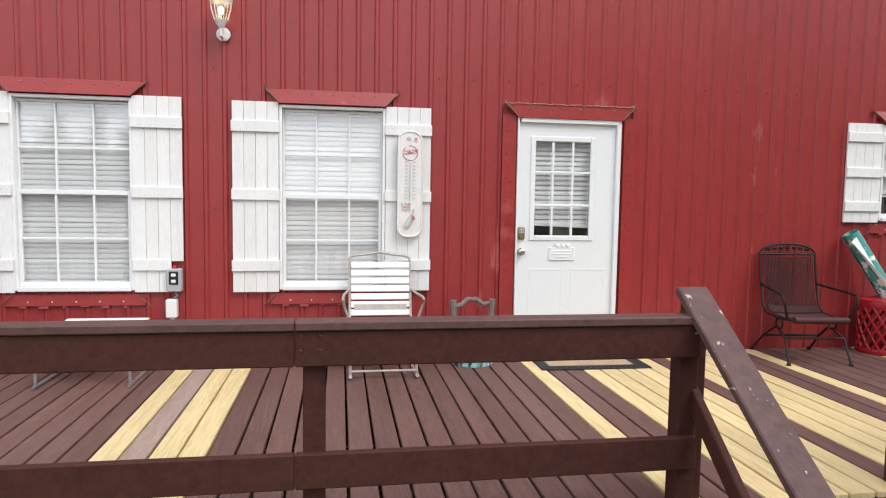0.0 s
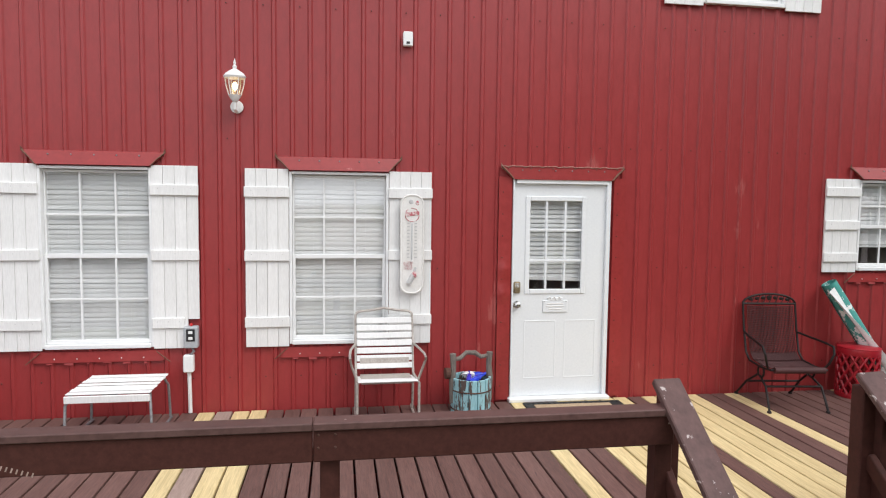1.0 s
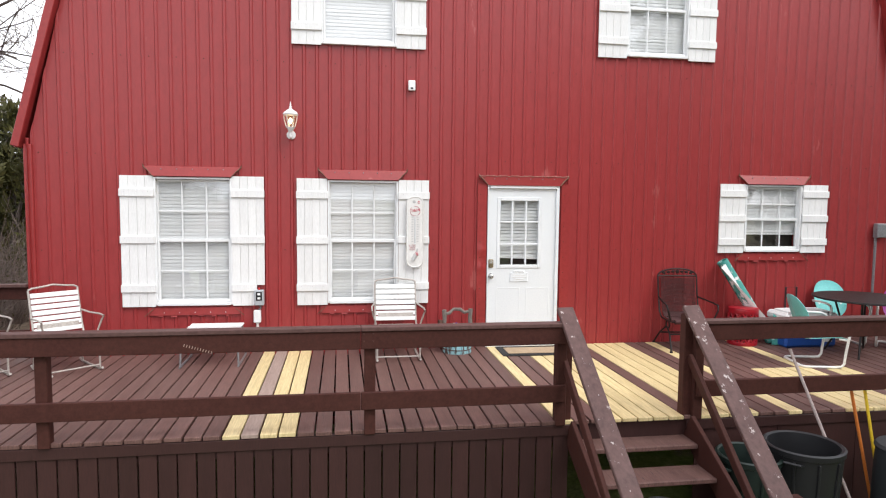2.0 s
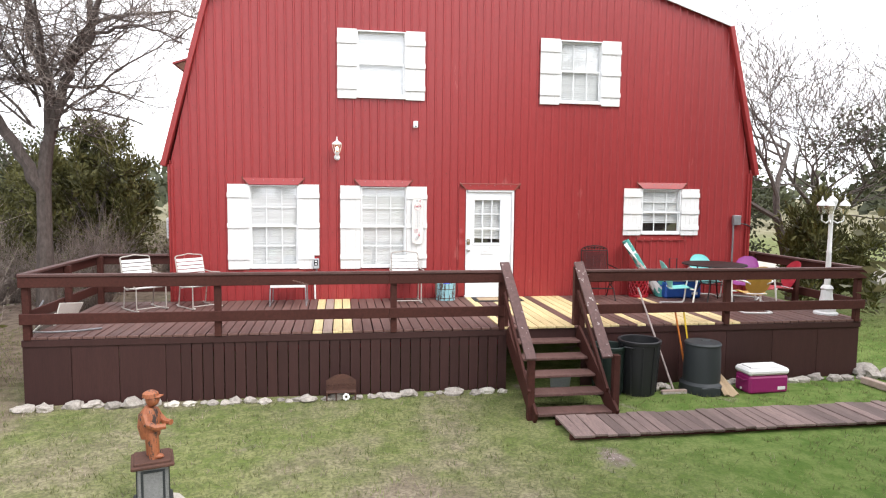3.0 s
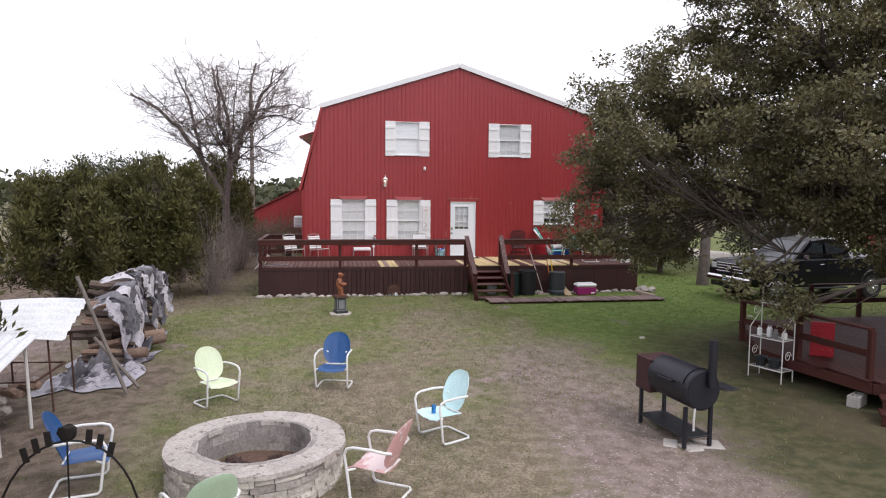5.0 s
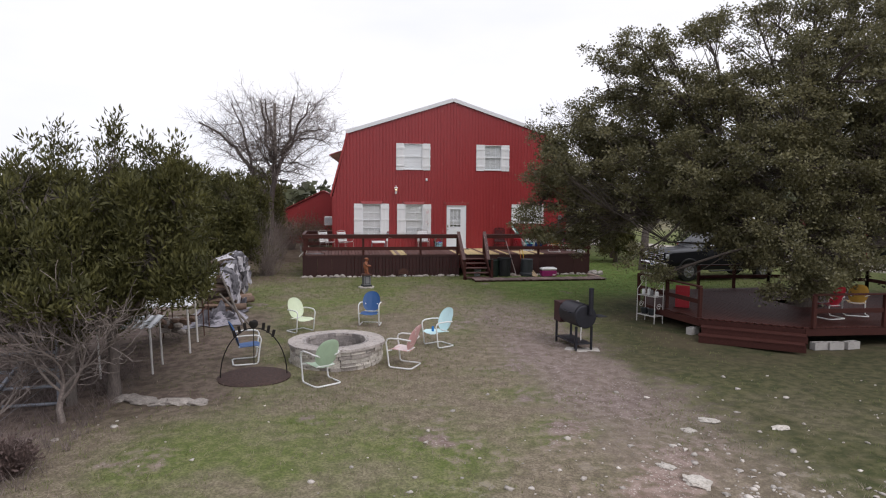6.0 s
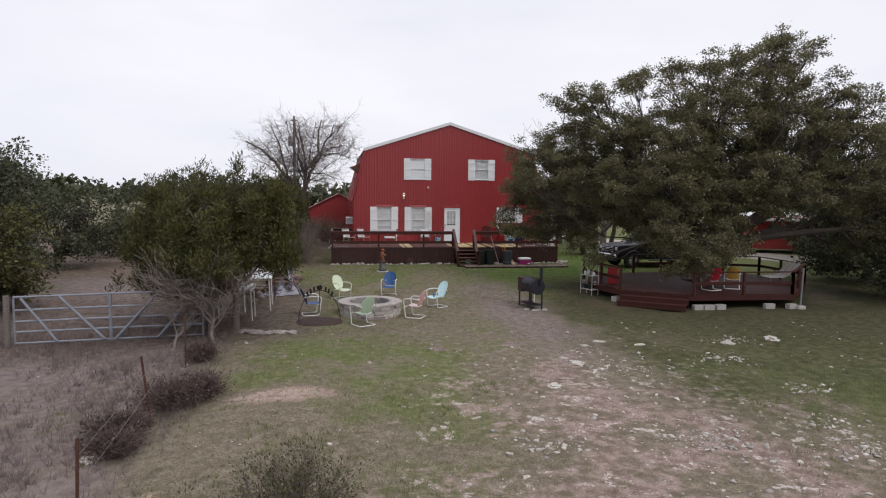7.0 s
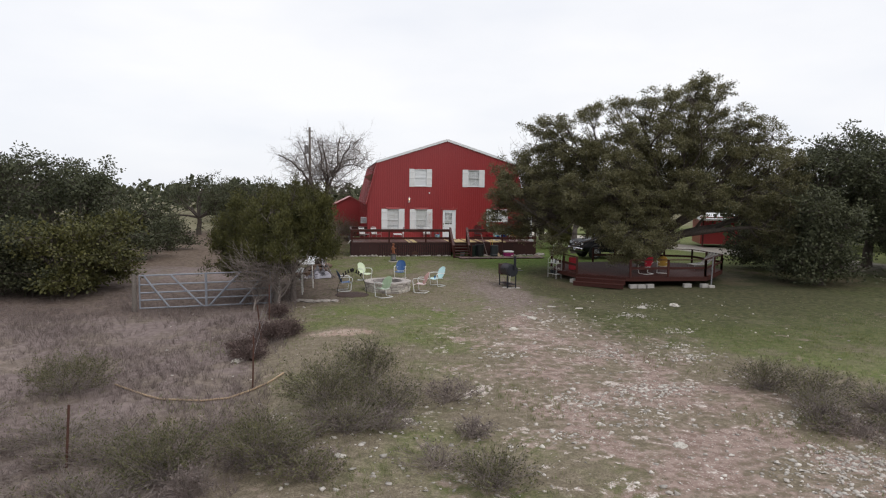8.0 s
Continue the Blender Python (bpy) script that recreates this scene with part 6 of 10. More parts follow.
def bare_tree(name, label, m, height, spread, seed, r0=0.2, levels=5, bark=None, lean=(0, 0), first=0.28, kids=(4, 4, 4, 4, 3), twig=0.004, side=(1.0, 1.0)):
    """A leafless tree, forked over and over down to fine twigs."""
    rs = np.random.RandomState(seed)
    t = thing(name, label, "tree", m)
    trunk, fine = Geo(), Geo()
    limbs = []

    def grow(p, d, length, r, lev, geo):
        k = 4
        pts = [p]
        q, dd = np.array(p), np.array(d)
        for i in range(k):
            dd = dd + rs.normal(size=3) * 0.16 + np.array((0, 0, 0.05))
            dd /= np.linalg.norm(dd)
            q = q + dd * length / k
            pts.append(tuple(q))
        end = max(r * 0.55, twig)
        geo.tube(pts, list(np.linspace(r, end, k + 1)), 9 if lev == 0 else 6 if lev < 3 else 3)
        if lev >= levels:
            return
        n = kids[min(lev, len(kids) - 1)]
        for i in range(n):
            at = rs.uniform(0.45, 1.0) if lev else rs.uniform(0.62, 1.0)
            if i == 0:
                at = 1.0
            j = min(int(at * k), k - 1)
            f = at * k - j
            s = np.array(pts[j]) * (1 - f) + np.array(pts[j + 1]) * f
            w = rs.uniform(0, 2 * math.pi)
            tilt = rs.uniform(0.25, 0.55) if i == 0 else rs.uniform(0.45, 0.95)
            a, b = axes(dd)
            nd = np.array(dd) * math.cos(tilt) + (np.array(a) * math.cos(w) + np.array(b) * math.sin(w)) * math.sin(tilt)
            nd[2] = nd[2] * 0.9 + 0.10
            nd[0] *= spread * side[0]
            nd[1] *= spread * side[1]
            nd /= np.linalg.norm(nd)
            geo2 = geo
            if lev == 0:
                geo2 = Geo()
                limbs.append(geo2)
            else:
                geo2 = fine
            grow(tuple(s), nd, length * rs.uniform(0.62, 0.86) * (1.35 if lev == 0 else 1), max(end * rs.uniform(0.6, 0.85), twig), lev + 1, geo2)

    grow((0, 0, -0.2), np.array((lean[0], lean[1], 1.0)), height * first, r0, 0, trunk)
    part("trunk", trunk, bark or GREYBARK, t, smooth=True)
    for g in limbs:
        part("limb", g, bark or GREYBARK, t, smooth=True)
    tagged(part("twig_mass", fine, bark or GREYBARK, t), kind="stuff")
    return t


def at(x, y, turn=0, s=1.0):
    return pose(x, y, ground_height(x, y), 0, 0, turn) @ Matrix.Scale(s, 4)


# the spreading live oak beside the second deck
OX, OY = 9.0, -12.6
oz = ground_height(OX, OY)


def rel(x, y, z):
    return (x - OX, y - OY, z - oz)


# drooping outer branches, each a group of small lobes
LOW = [(rel(2.2, -9.2, 4.7), (0.9, 0.8, 0.9)), (rel(2.6, -9.3, 5.9), (0.9, 0.8, 0.8)), (rel(1.7, -9.4, 3.9), (0.7, 0.7, 0.6)), (rel(3.8, -9.2, 4.9), (0.9, 0.8, 0.8)),
       (rel(4.8, -9.4, 5.0), (1.2, 0.9, 0.9)), (rel(2.8, -9.2, 2.5), (0.7, 0.6, 0.6)), (rel(3.7, -8.8, 2.0), (0.7, 0.6, 0.4)), (rel(3.0, -9.3, 3.9), (0.8, 0.7, 0.7)),
       (rel(4.6, -8.4, 2.9), (0.9, 0.8, 0.6)), (rel(6.4, -12.4, 3.0), (1.2, 0.9, 0.6)), (rel(3.6, -13.0, 1.75), (0.5, 0.4, 0.35)), (rel(4.35, -12.7, 1.85), (0.4, 0.35, 0.4)), (rel(6.1, -12.9, 1.9), (0.7, 0.45, 0.5)), (rel(5.5, -13.2, 2.25), (0.7, 0.45, 0.35)), (rel(6.9, -13.1, 1.7), (0.6, 0.4, 0.45)), (rel(4.2, -13.2, 1.5), (0.45, 0.35, 0.3)), (rel(7.2, -13.6, 2.2), (1.0, 0.9, 0.6)),
       (rel(8.5, -15.2, 2.0), (0.9, 0.6, 0.6)), (rel(7.7, -14.9, 1.7), (1.0, 0.5, 0.5)), (rel(10.4, -14.8, 3.8), (1.1, 0.7, 0.6)), (rel(16.0, -14.4, 1.9), (1.1, 1.0, 1.0)),
       (rel(1.45, -9.2, 2.9), (0.5, 0.45, 0.40)), (rel(1.6, -9.3, 2.35), (0.4, 0.4, 0.35)),
       (rel(1.75, -9.6, 2.1), (0.35, 0.3, 0.25)), (rel(1.9, -9.2, 4.1), (0.5, 0.5, 0.5)), (rel(2.1, -9.3, 4.8), (0.55, 0.5, 0.5)), (rel(1.7, -9.2, 3.5), (0.4, 0.4, 0.35)), (rel(7.0, -15.0, 1.3), (1.0, 0.5, 0.5)), (rel(8.2, -15.0, 1.2), (0.7, 0.4, 0.4)), (rel(7.3, -15.3, 1.0), (0.55, 0.35, 0.35)), (rel(7.0, -15.6, 1.7), (0.8, 0.45, 0.5)), (rel(8.6, -15.6, 1.9), (0.9, 0.45, 0.5)), (rel(6.2, -15.2, 2.4), (0.7, 0.5, 0.5)), (rel(16.6, -13.8, 4.4), (1.4, 1.4, 1.1)), (rel(17.2, -13.0, 5.8), (1.3, 1.3, 0.9))]
live_oak = broad_tree("live_oak", "large spreading live oak with dark green leaves", pose(OX, OY, oz), [
    (rel(11.4, -13.2, 8.7), (2.6, 2.4, 1.6)), (rel(12.4, -12.4, 10.1), (1.2, 1.2, 0.9)), (rel(9.8, -12.6, 8.8), (1.9, 1.9, 1.4)), (rel(13.8, -13.0, 8.3), (1.6, 1.6, 1.2)), (rel(15.4, -13.4, 7.3), (1.6, 1.5, 1.0)),
    (rel(7.4, -11.9, 8.2), (1.9, 1.9, 1.6)), (rel(6.0, -11.6, 6.6), (1.6, 1.6, 1.0)), (rel(4.1, -11.0, 7.9), (1.25, 1.3, 1.0)), (rel(5.2, -11.4, 6.4), (1.8, 1.8, 1.0)),
    (rel(3.6, -10.6, 4.6), (2.6, 2.2, 1.4)), (rel(2.1, -9.7, 3.1), (0.6, 0.6, 0.6)), (rel(6.2, -9.0, 4.2), (3.0, 2.4, 1.7)), (rel(4.4, -9.4, 6.0), (2.0, 1.8, 1.2)),
    (rel(6.4, -13.6, 4.4), (2.6, 2.0, 1.5)), (rel(12.6, -12.6, 5.2), (2.8, 2.6, 1.6)), (rel(12.7, -13.0, 6.8), (2.2, 2.0, 1.0)), (rel(10.4, -13.4, 6.8), (1.8, 1.6, 1.0)), (rel(14.4, -14.4, 6.2), (1.7, 1.7, 1.3)),
    (rel(8.6, -9.8, 6.2), (2.8, 2.2, 1.6)), (rel(5.0, -12.2, 3.5), (1.6, 1.3, 0.7)), (rel(7.2, -11.8, 3.3), (2.2, 1.6, 0.8)), (rel(15.2, -14.2, 3.9), (1.9, 1.7, 1.1)),
    (rel(16.2, -13.6, 2.3), (1.5, 1.3, 0.8)), (rel(9.6, -14.4, 4.9), (2.4, 1.5, 1.1)), (rel(8.2, -9.2, 4.0), (2.4, 1.5, 1.0)), (rel(7.4, -14.5, 2.9), (2.3, 1.0, 0.9)),
    (rel(8.9, -14.2, 2.9), (1.3, 1.0, 0.8)), (rel(11.8, -14.4, 4.5), (2.2, 1.4, 1.0)), *LOW, (rel(8.4, -14.6, 7.0), (2.0, 1.4, 1.2)), (rel(6.6, -14.6, 5.8), (1.5, 1.1, 1.0)),
    (rel(13.2, -12.0, 4.3), (1.6, 1.4, 0.9)), (rel(9.4, -12.0, 5.4), (3.4, 2.6, 1.4)), (rel(11.2, -11.0, 4.4), (1.8, 1.4, 0.8))],
    (0.7, 0.0, 2.1), 0.36, tips=4900, mains=18, subs=10, per=92, spread=0.115, size=0.080, aspect=1.6, seed=11, twig_r=0.010, inner=0.50, clumps=1520, clump_r=0.23, floor_z=0.85)

# its lowest great limb, leaning out over the deck
part("limb", Geo().tube([rel(9.1, -12.6, 0.5), rel(9.6, -12.65, 1.0), rel(10.4, -12.7, 1.75), rel(11.3, -12.75, 2.25), rel(12.3, -12.8, 2.5), rel(13.3, -12.8, 2.65), rel(14.4, -13.0, 3.1), rel(15.3, -13.3, 3.7)], [0.34, 0.30, 0.26, 0.22, 0.19, 0.16, 0.12, 0.06], 12), BARK, live_oak, smooth=True)
for pts in (((12.0, -12.8, 2.42), (12.5, -12.9, 3.2), (12.7, -13.0, 4.2)), ((13.2, -12.8, 2.62), (14.0, -12.6, 2.5), (14.7, -12.7, 2.15), (15.3, -13.0, 1.9)), ((10.9, -12.7, 2.05), (10.7, -12.4, 3.2), (10.2, -12.2, 4.4))):
    part("limb", Geo().tube([rel(*p) for p in pts], list(np.linspace(0.10, 0.035, len(pts))), 9), BARK, live_oak, smooth=True)

# cedar thickets
def cedar_lobes(seed, width=1.5, height=4.2, spires=9):
    """A ragged evergreen of many upright, tapering leaders over drooping skirts."""
    q = random.Random(seed)
    out = [((0, 0, height * 0.36), (width * 0.75, width * 0.7, height * 0.24))] * 3
    for i in range(spires * 2):
        w = 2.4 * i + q.uniform(-0.4, 0.4)
        r = width * (0.10 + 0.80 * math.sqrt(i / (spires * 2)))
        h = height * (1.0 - 0.40 * (r / width) ** 1.6) * q.uniform(0.82, 1.0) * (0.90 if i < 2 else 1.0)
        lean = q.uniform(0.02, 0.14)
        for f, k in ((0.30, 0.30), (0.46, 0.26), (0.60, 0.20), (0.71, 0.15), (0.80, 0.11), (0.88, 0.075), (0.945, 0.045), (0.99, 0.02)):
            rr_ = r * (1 + lean * f)
            out += [((rr_ * math.cos(w), rr_ * math.sin(w), h * f), (width * k, width * k, h * 0.075))] * (1 if f < 0.65 else 2)
    for i in range(7):
        w = q.uniform(0, 6.28)
        r = width * q.uniform(0.55, 0.85)
        out.append(((r * math.cos(w), r * math.sin(w), height * q.uniform(0.16, 0.32)), (width * 0.34, width * 0.34, height * 0.09)))
    return out


def cedar(name, label, x, y, width, height, seed, tips=900, per=40, size=0.09, spires=9, spread=0.085, low=0.35):
    return broad_tree(name, label, pose(x, y, ground_height(x, y), 0, 0, seed * 37 % 360), cedar_lobes(seed, width, height, spires), (0.0, 0.05, height * 0.22), 0.11, tips=tips, mains=9, subs=5, per=per,
                      spread=spread, size=size * 1.2, aspect=3.2, seed=seed, leaf=CEDARLEAF, bark=GREYBARK, upward=1.7, inner=0.55, twig_r=0.006, floor_z=low, power=0.36, clumps=tips // 5, clump_r=0.13, tuft=(0.95, 0.95, 1.15))


cedar("cedar_tree", "dense olive-green cedar beside the farm gate", -9.4, -17.5, 1.95, 5.75, 21, 2500, 30, 0.098, spires=9, low=2.0)
cedar("cedar_tree", "dense olive-green cedar behind the farm gate", -11.0, -16.3, 1.8, 5.5, 27, 2000, 28, 0.098, spires=8, low=1.2)
cedar("cedar_tree", "dark green cedar over the lean-to", -11.3, -13.8, 1.5, 4.6, 22, 800, 28, 0.11)
cedar("cedar_tree", "broad dark olive cedar at the yard edge", -11.6, -2.6, 2.2, 5.0, 23, 1500, 28, 0.13, spires=11, low=0.3)
cedar("cedar_tree", "dark olive cedar at the yard edge", -9.6, -1.8, 1.5, 5.3, 24, 1000, 28, 0.13, spires=8, low=0.3)
cedar("cedar_tree", "olive cedar behind the house corner", -9.9, 9.2, 1.7, 6.0, 25, 600, 26, 0.15)
cedar("cedar_tree", "olive cedar behind the house corner", -12.6, 13.5, 1.6, 5.2, 30, 420, 26, 0.15, 7)
cedar("cedar_tree", "olive cedar behind the house corner", -12.0, 10.5, 1.8, 5.0, 26, 420, 26, 0.15, 7)


def stem_tree(name, label, m, stems, seed, bark, laterals=13, reach=1.5):
    """A leafless tree of a few long bent stems, each with side branches and fine twigs. A stem is (radius, points)."""
    rs = np.random.RandomState(seed)
    t = thing(name, label, "tree", m)
    twigs = Geo()
    for n, (r, pts) in enumerate(stems):
        pts = [np.array(p, float) for p in pts]
        fine = []
        for a, b in zip(pts, pts[1:]):
            for q in (0.0, 0.25, 0.5, 0.75):
                fine.append(a + (b - a) * q + rs.normal(size=3) * 0.025 * (n > 0))
        fine.append(pts[-1])
        k = len(fine)
        rad = [max(r * (1 - 0.72 * i / (k - 1)), 0.014) for i in range(k)]
        if n == 0:
            rad = [r * (1.5 - 0.5 * min(1, i / 5)) * (1 - 0.25 * i / k) for i in range(k)]
        ob = part("trunk" if n == 0 else "limb", Geo().tube([tuple(p) for p in fine], rad, 9), bark, t, smooth=True)
        if n == 0:
            continue
        length = sum(np.linalg.norm(b - a) for a, b in zip(pts, pts[1:]))
        for j in range(int(laterals * length / 3.5) + 3):
            u = rs.uniform(0.18, 1.0)
            s = fine[min(int(u * (k - 1)), k - 1)]
            w = rs.uniform(0, 6.28)
            d = np.array((math.cos(w), 0.8 * math.sin(w), rs.uniform(-0.05, 1.0)))
            ln_ = reach * rs.uniform(0.45, 1.15) * (1.15 - 0.5 * u)
            br = bent(s, s + d * ln_, rs, 0.10, 5, -0.08 * ln_)
            rb = min(0.015, rad[min(int(u * (k - 1)), k - 1)] * 0.55)
            part("bough", Geo().tube(br, list(np.linspace(rb, 0.006, len(br))), 5), bark, ob)
            for i in range(6):
                q = np.array(br[rs.randint(1, len(br))])
                e = q + (d * 0.5 + rs.normal(size=3) * 0.55) * ln_ * rs.uniform(0.25, 0.55)
                tw = bent(q, e, rs, 0.12, 3, -0.04)
                twigs.tube(tw, list(np.linspace(0.0060, 0.0035, len(tw))), 3)
                for _ in range(3):
                    q2 = np.array(tw[rs.randint(1, len(tw))])
                    twigs.tube([tuple(q2), tuple(q2 + (e - q) * 0.35 + rs.normal(size=3) * 0.16)], [0.0042, 0.0025], 3)
    tagged(part("twig_mass", twigs, TWIG, t), kind="stuff")
    return t


DARKBARK = material("dark_grey_bark", (0.064, 0.049, 0.043), (0.125, 0.101, 0.090), scale=8, rough=0.95, fine=26, fine_amt=0.4, stretch=(1, 1, 0.35), bump=0.8, bump_dist=0.015)
FAN = []
fan_rng = random.Random(8)
for i in range(9):
    a = radians(-72 + 144 * (i + fan_rng.uniform(-0.3, 0.3)) / 8)
    s_, c_, dy = math.sin(a), math.cos(a), fan_rng.uniform(-2.2, 2.2)
    z0 = fan_rng.uniform(3.7, 4.8)
    FAN.append((0.027, [(0.12 + 0.25 * s_, 0.05 * dy, z0), (0.1 + 1.2 * s_, 0.35 * dy, z0 + 0.5 + 0.7 * c_), (0.1 + 2.1 * s_, 0.75 * dy, z0 + 0.8 + 1.5 * c_), (0.1 + 2.8 * s_, dy, z0 + 1.0 + 2.3 * c_)]))
stem_tree("bare_elm_tree", "tall leafless grey tree beside the house", at(-8.4, 2.2, 0, 1.09), [
    (0.145, [(0, 0, -0.2), (0.02, 0, 1.4), (0.05, 0, 2.9), (0.14, 0, 3.6)]),
    (0.105, [(0.13, 0, 3.5), (0.2, 0.1, 4.6), (-0.16, 0.2, 5.4), (-0.2, 0.2, 6.5), (-0.4, 0.3, 7.4)]),
    (0.085, [(0.17, 0, 4.0), (0.24, -0.2, 4.9), (0.18, -0.3, 5.6), (0.0, -0.5, 6.5), (-0.1, -0.6, 7.3)]),
    (0.105, [(0.14, 0, 3.55), (0.46, 0.0, 4.6), (0.58, 0.0, 5.1), (0.9, 0.1, 5.7), (0.94, 0.2, 6.8), (1.1, 0.3, 7.6)]),
    (0.080, [(0.56, 0, 5.0), (1.05, -0.2, 5.5), (1.2, -0.3, 6.2), (1.65, -0.4, 6.8), (1.8, -0.5, 7.3)]),
    (0.120, [(0.03, 0, 2.75), (-0.40, -0.1, 3.6), (-0.80, -0.2, 4.4), (-1.4, -0.3, 5.2), (-2.1, -0.4, 5.9), (-2.9, -0.4, 6.3)]),
    (0.070, [(-0.7, -0.2, 4.2), (-1.0, 0.2, 5.4), (-1.3, 0.4, 6.4), (-1.7, 0.5, 7.3)]),
    (0.035, [(0.46, 0, 4.62), (1.2, -0.2, 4.6), (1.95, -0.3, 4.35)]),
    (0.032, [(0.36, 0, 4.3), (1.0, 0.2, 4.22), (1.75, 0.3, 4.0)]),
    (0.030, [(0.2, 0, 3.8), (0.6, -0.2, 3.85), (1.1, -0.3, 3.7)]),
    (0.034, [(0.18, 0, 4.65), (-0.4, -0.3, 4.7), (-1.1, -0.5, 4.4)]),
    (0.040, [(0.9, 0.1, 5.8), (1.6, 0.3, 6.1), (2.4, 0.4, 6.2), (3.0, 0.5, 6.05)]),
    (0.034, [(1.1, -0.2, 5.6), (1.9, -0.4, 5.75), (2.7, -0.5, 5.4)])] + FAN, 5, DARKBARK, 15, 1.55)
bare_tree("dead_cedar_snag", "dead grey branching tree by the gate", at(-9.9, -18.7), 3.6, 1.25, 8, r0=0.07, levels=5, first=0.25, kids=(5, 5, 4, 3, 2), twig=0.006, bark=TWIG)
bare_tree("dead_cedar_snag", "dead grey branching tree by the gate", at(-10.9, -19.0), 2.9, 1.3, 18, r0=0.05, levels=5, first=0.22, kids=(5, 4, 4, 3, 2), twig=0.006, bark=TWIG)
bare_tree("bare_tree", "leafless tree behind the house", at(10.5, 4.5), 9.5, 1.2, 15, r0=0.2, levels=6, first=0.28, kids=(4, 4, 4, 3, 2), twig=0.008, bark=DARKBARK)
bare_tree("bare_tree", "leafless tree behind the house", at(14.5, 9.0), 10.0, 1.2, 16, r0=0.2, levels=5, first=0.28, kids=(5, 4, 4, 3, 3), twig=0.01)


# ---------------------------------------------------------------- by the deck

rr = random.Random(3)
stones = thing("stone_edging", "row of pale field stones along the deck skirt", "stone edging", kind="structure")


def edging(x0, x1, step):
    x = x0
    k = 0
    while x < x1:
        w = rr.uniform(0.05, 0.145)
        y = DY0 - 0.16 + rr.uniform(-0.06, 0.05)
        h = w * rr.uniform(0.45, 0.75)
        g = Geo().blob((x, y, ground_height(x, y) + h * 0.35), (w, w * rr.uniform(0.55, 0.8), h), rr.uniform(0, 90), 0.5, 2, 1.5)
        part("stone", g, LIME if rr.random() < 0.15 else GREYSTONE, stones)
        x += w * rr.uniform(1.7, 2.3) * step
        k += 1


edging(-6.65, 0.05, 1.0)
edging(3.3, 6.2, 1.05)
for x, y in ((6.15, -2.85), (6.3, -2.95), (6.5, -3.1), (6.35, -2.75)):
    part("stone", Geo().blob((x, y, 0.15), (0.16, 0.13, 0.12), x * 3, 0.5, 2, 1.5), GREYSTONE, stones)

# cast iron bench ornament
b = thing("bench_ornament", "small dark cast iron bench ornament against the skirt", "ornament", pose(-2.37, -3.06, ground_height(-2.37, -3.1)))
part("backplate", Geo().sheet(lambda u, v: ((v - 0.5) * 0.42, 0.03, 0.10 + u * (0.17 + 0.09 * math.sin(v * math.pi))), 6, 12, 0.015), RUSTIRON, b, smooth=True)
part("bench_seat", Geo().box((0, -0.03, 0.12), (0.42, 0.12, 0.015), ch=0.004), RUSTIRON, b)
for x in (-0.2, -0.07, 0.07, 0.2):
    part("leg", Geo().box((x, -0.03, 0.06), (0.018, 0.10, 0.12), ch=0.003), RUSTIRON, b)
for i in range(6):
    part("scroll", Geo().tube([(-0.17 + 0.068 * i + 0.022 * math.cos(w * 0.6), 0.01, 0.20 + 0.022 * math.sin(w * 0.6)) for w in range(9)], 0.005, 5), RUSTIRON, b)
fl = thing("flower_ornament", "white blossom garden ornament in the grass", "ornament", pose(-2.30, -3.16, ground_height(-2.3, -3.2)))
for i in range(7):
    w = i * 0.9
    part("petal", Geo().blob((0.035 * math.cos(w), -0.01, 0.06 + 0.035 * math.sin(w)), (0.02, 0.01, 0.02), i, 0.2), VINYL, fl)

# boardwalk
bw = thing("boardwalk", "weathered low plank boardwalk at the foot of the stairs", "boardwalk", kind="structure")
x, k = 0.36, 0
while x < 5.95:
    w = rr.uniform(0.13, 0.15)
    z = 0.17 + rr.uniform(-0.008, 0.01)
    part("plank", Geo().box((x + w / 2, -4.70 + rr.uniform(-0.015, 0.015), z), (w - 0.008, 0.72, 0.03), rot=(rr.uniform(-1, 1), rr.uniform(-1.5, 1.5), rr.uniform(-1, 1)), ch=0.004), BOARDWALK, bw)
    x += w
part("bearer", Geo().box((3.15, -4.95, 0.125), (5.6, 0.05, 0.08), ch=0.004), BROWN, bw)
part("bearer", Geo().box((3.15, -4.42, 0.125), (5.6, 0.05, 0.08), ch=0.004), BROWN, bw)
part("side_timber", Geo().beam((5.86, -3.25, 0.15), (5.95, -4.32, 0.15), 0.12, 0.10, 0.01), GREYBOARD, bw)


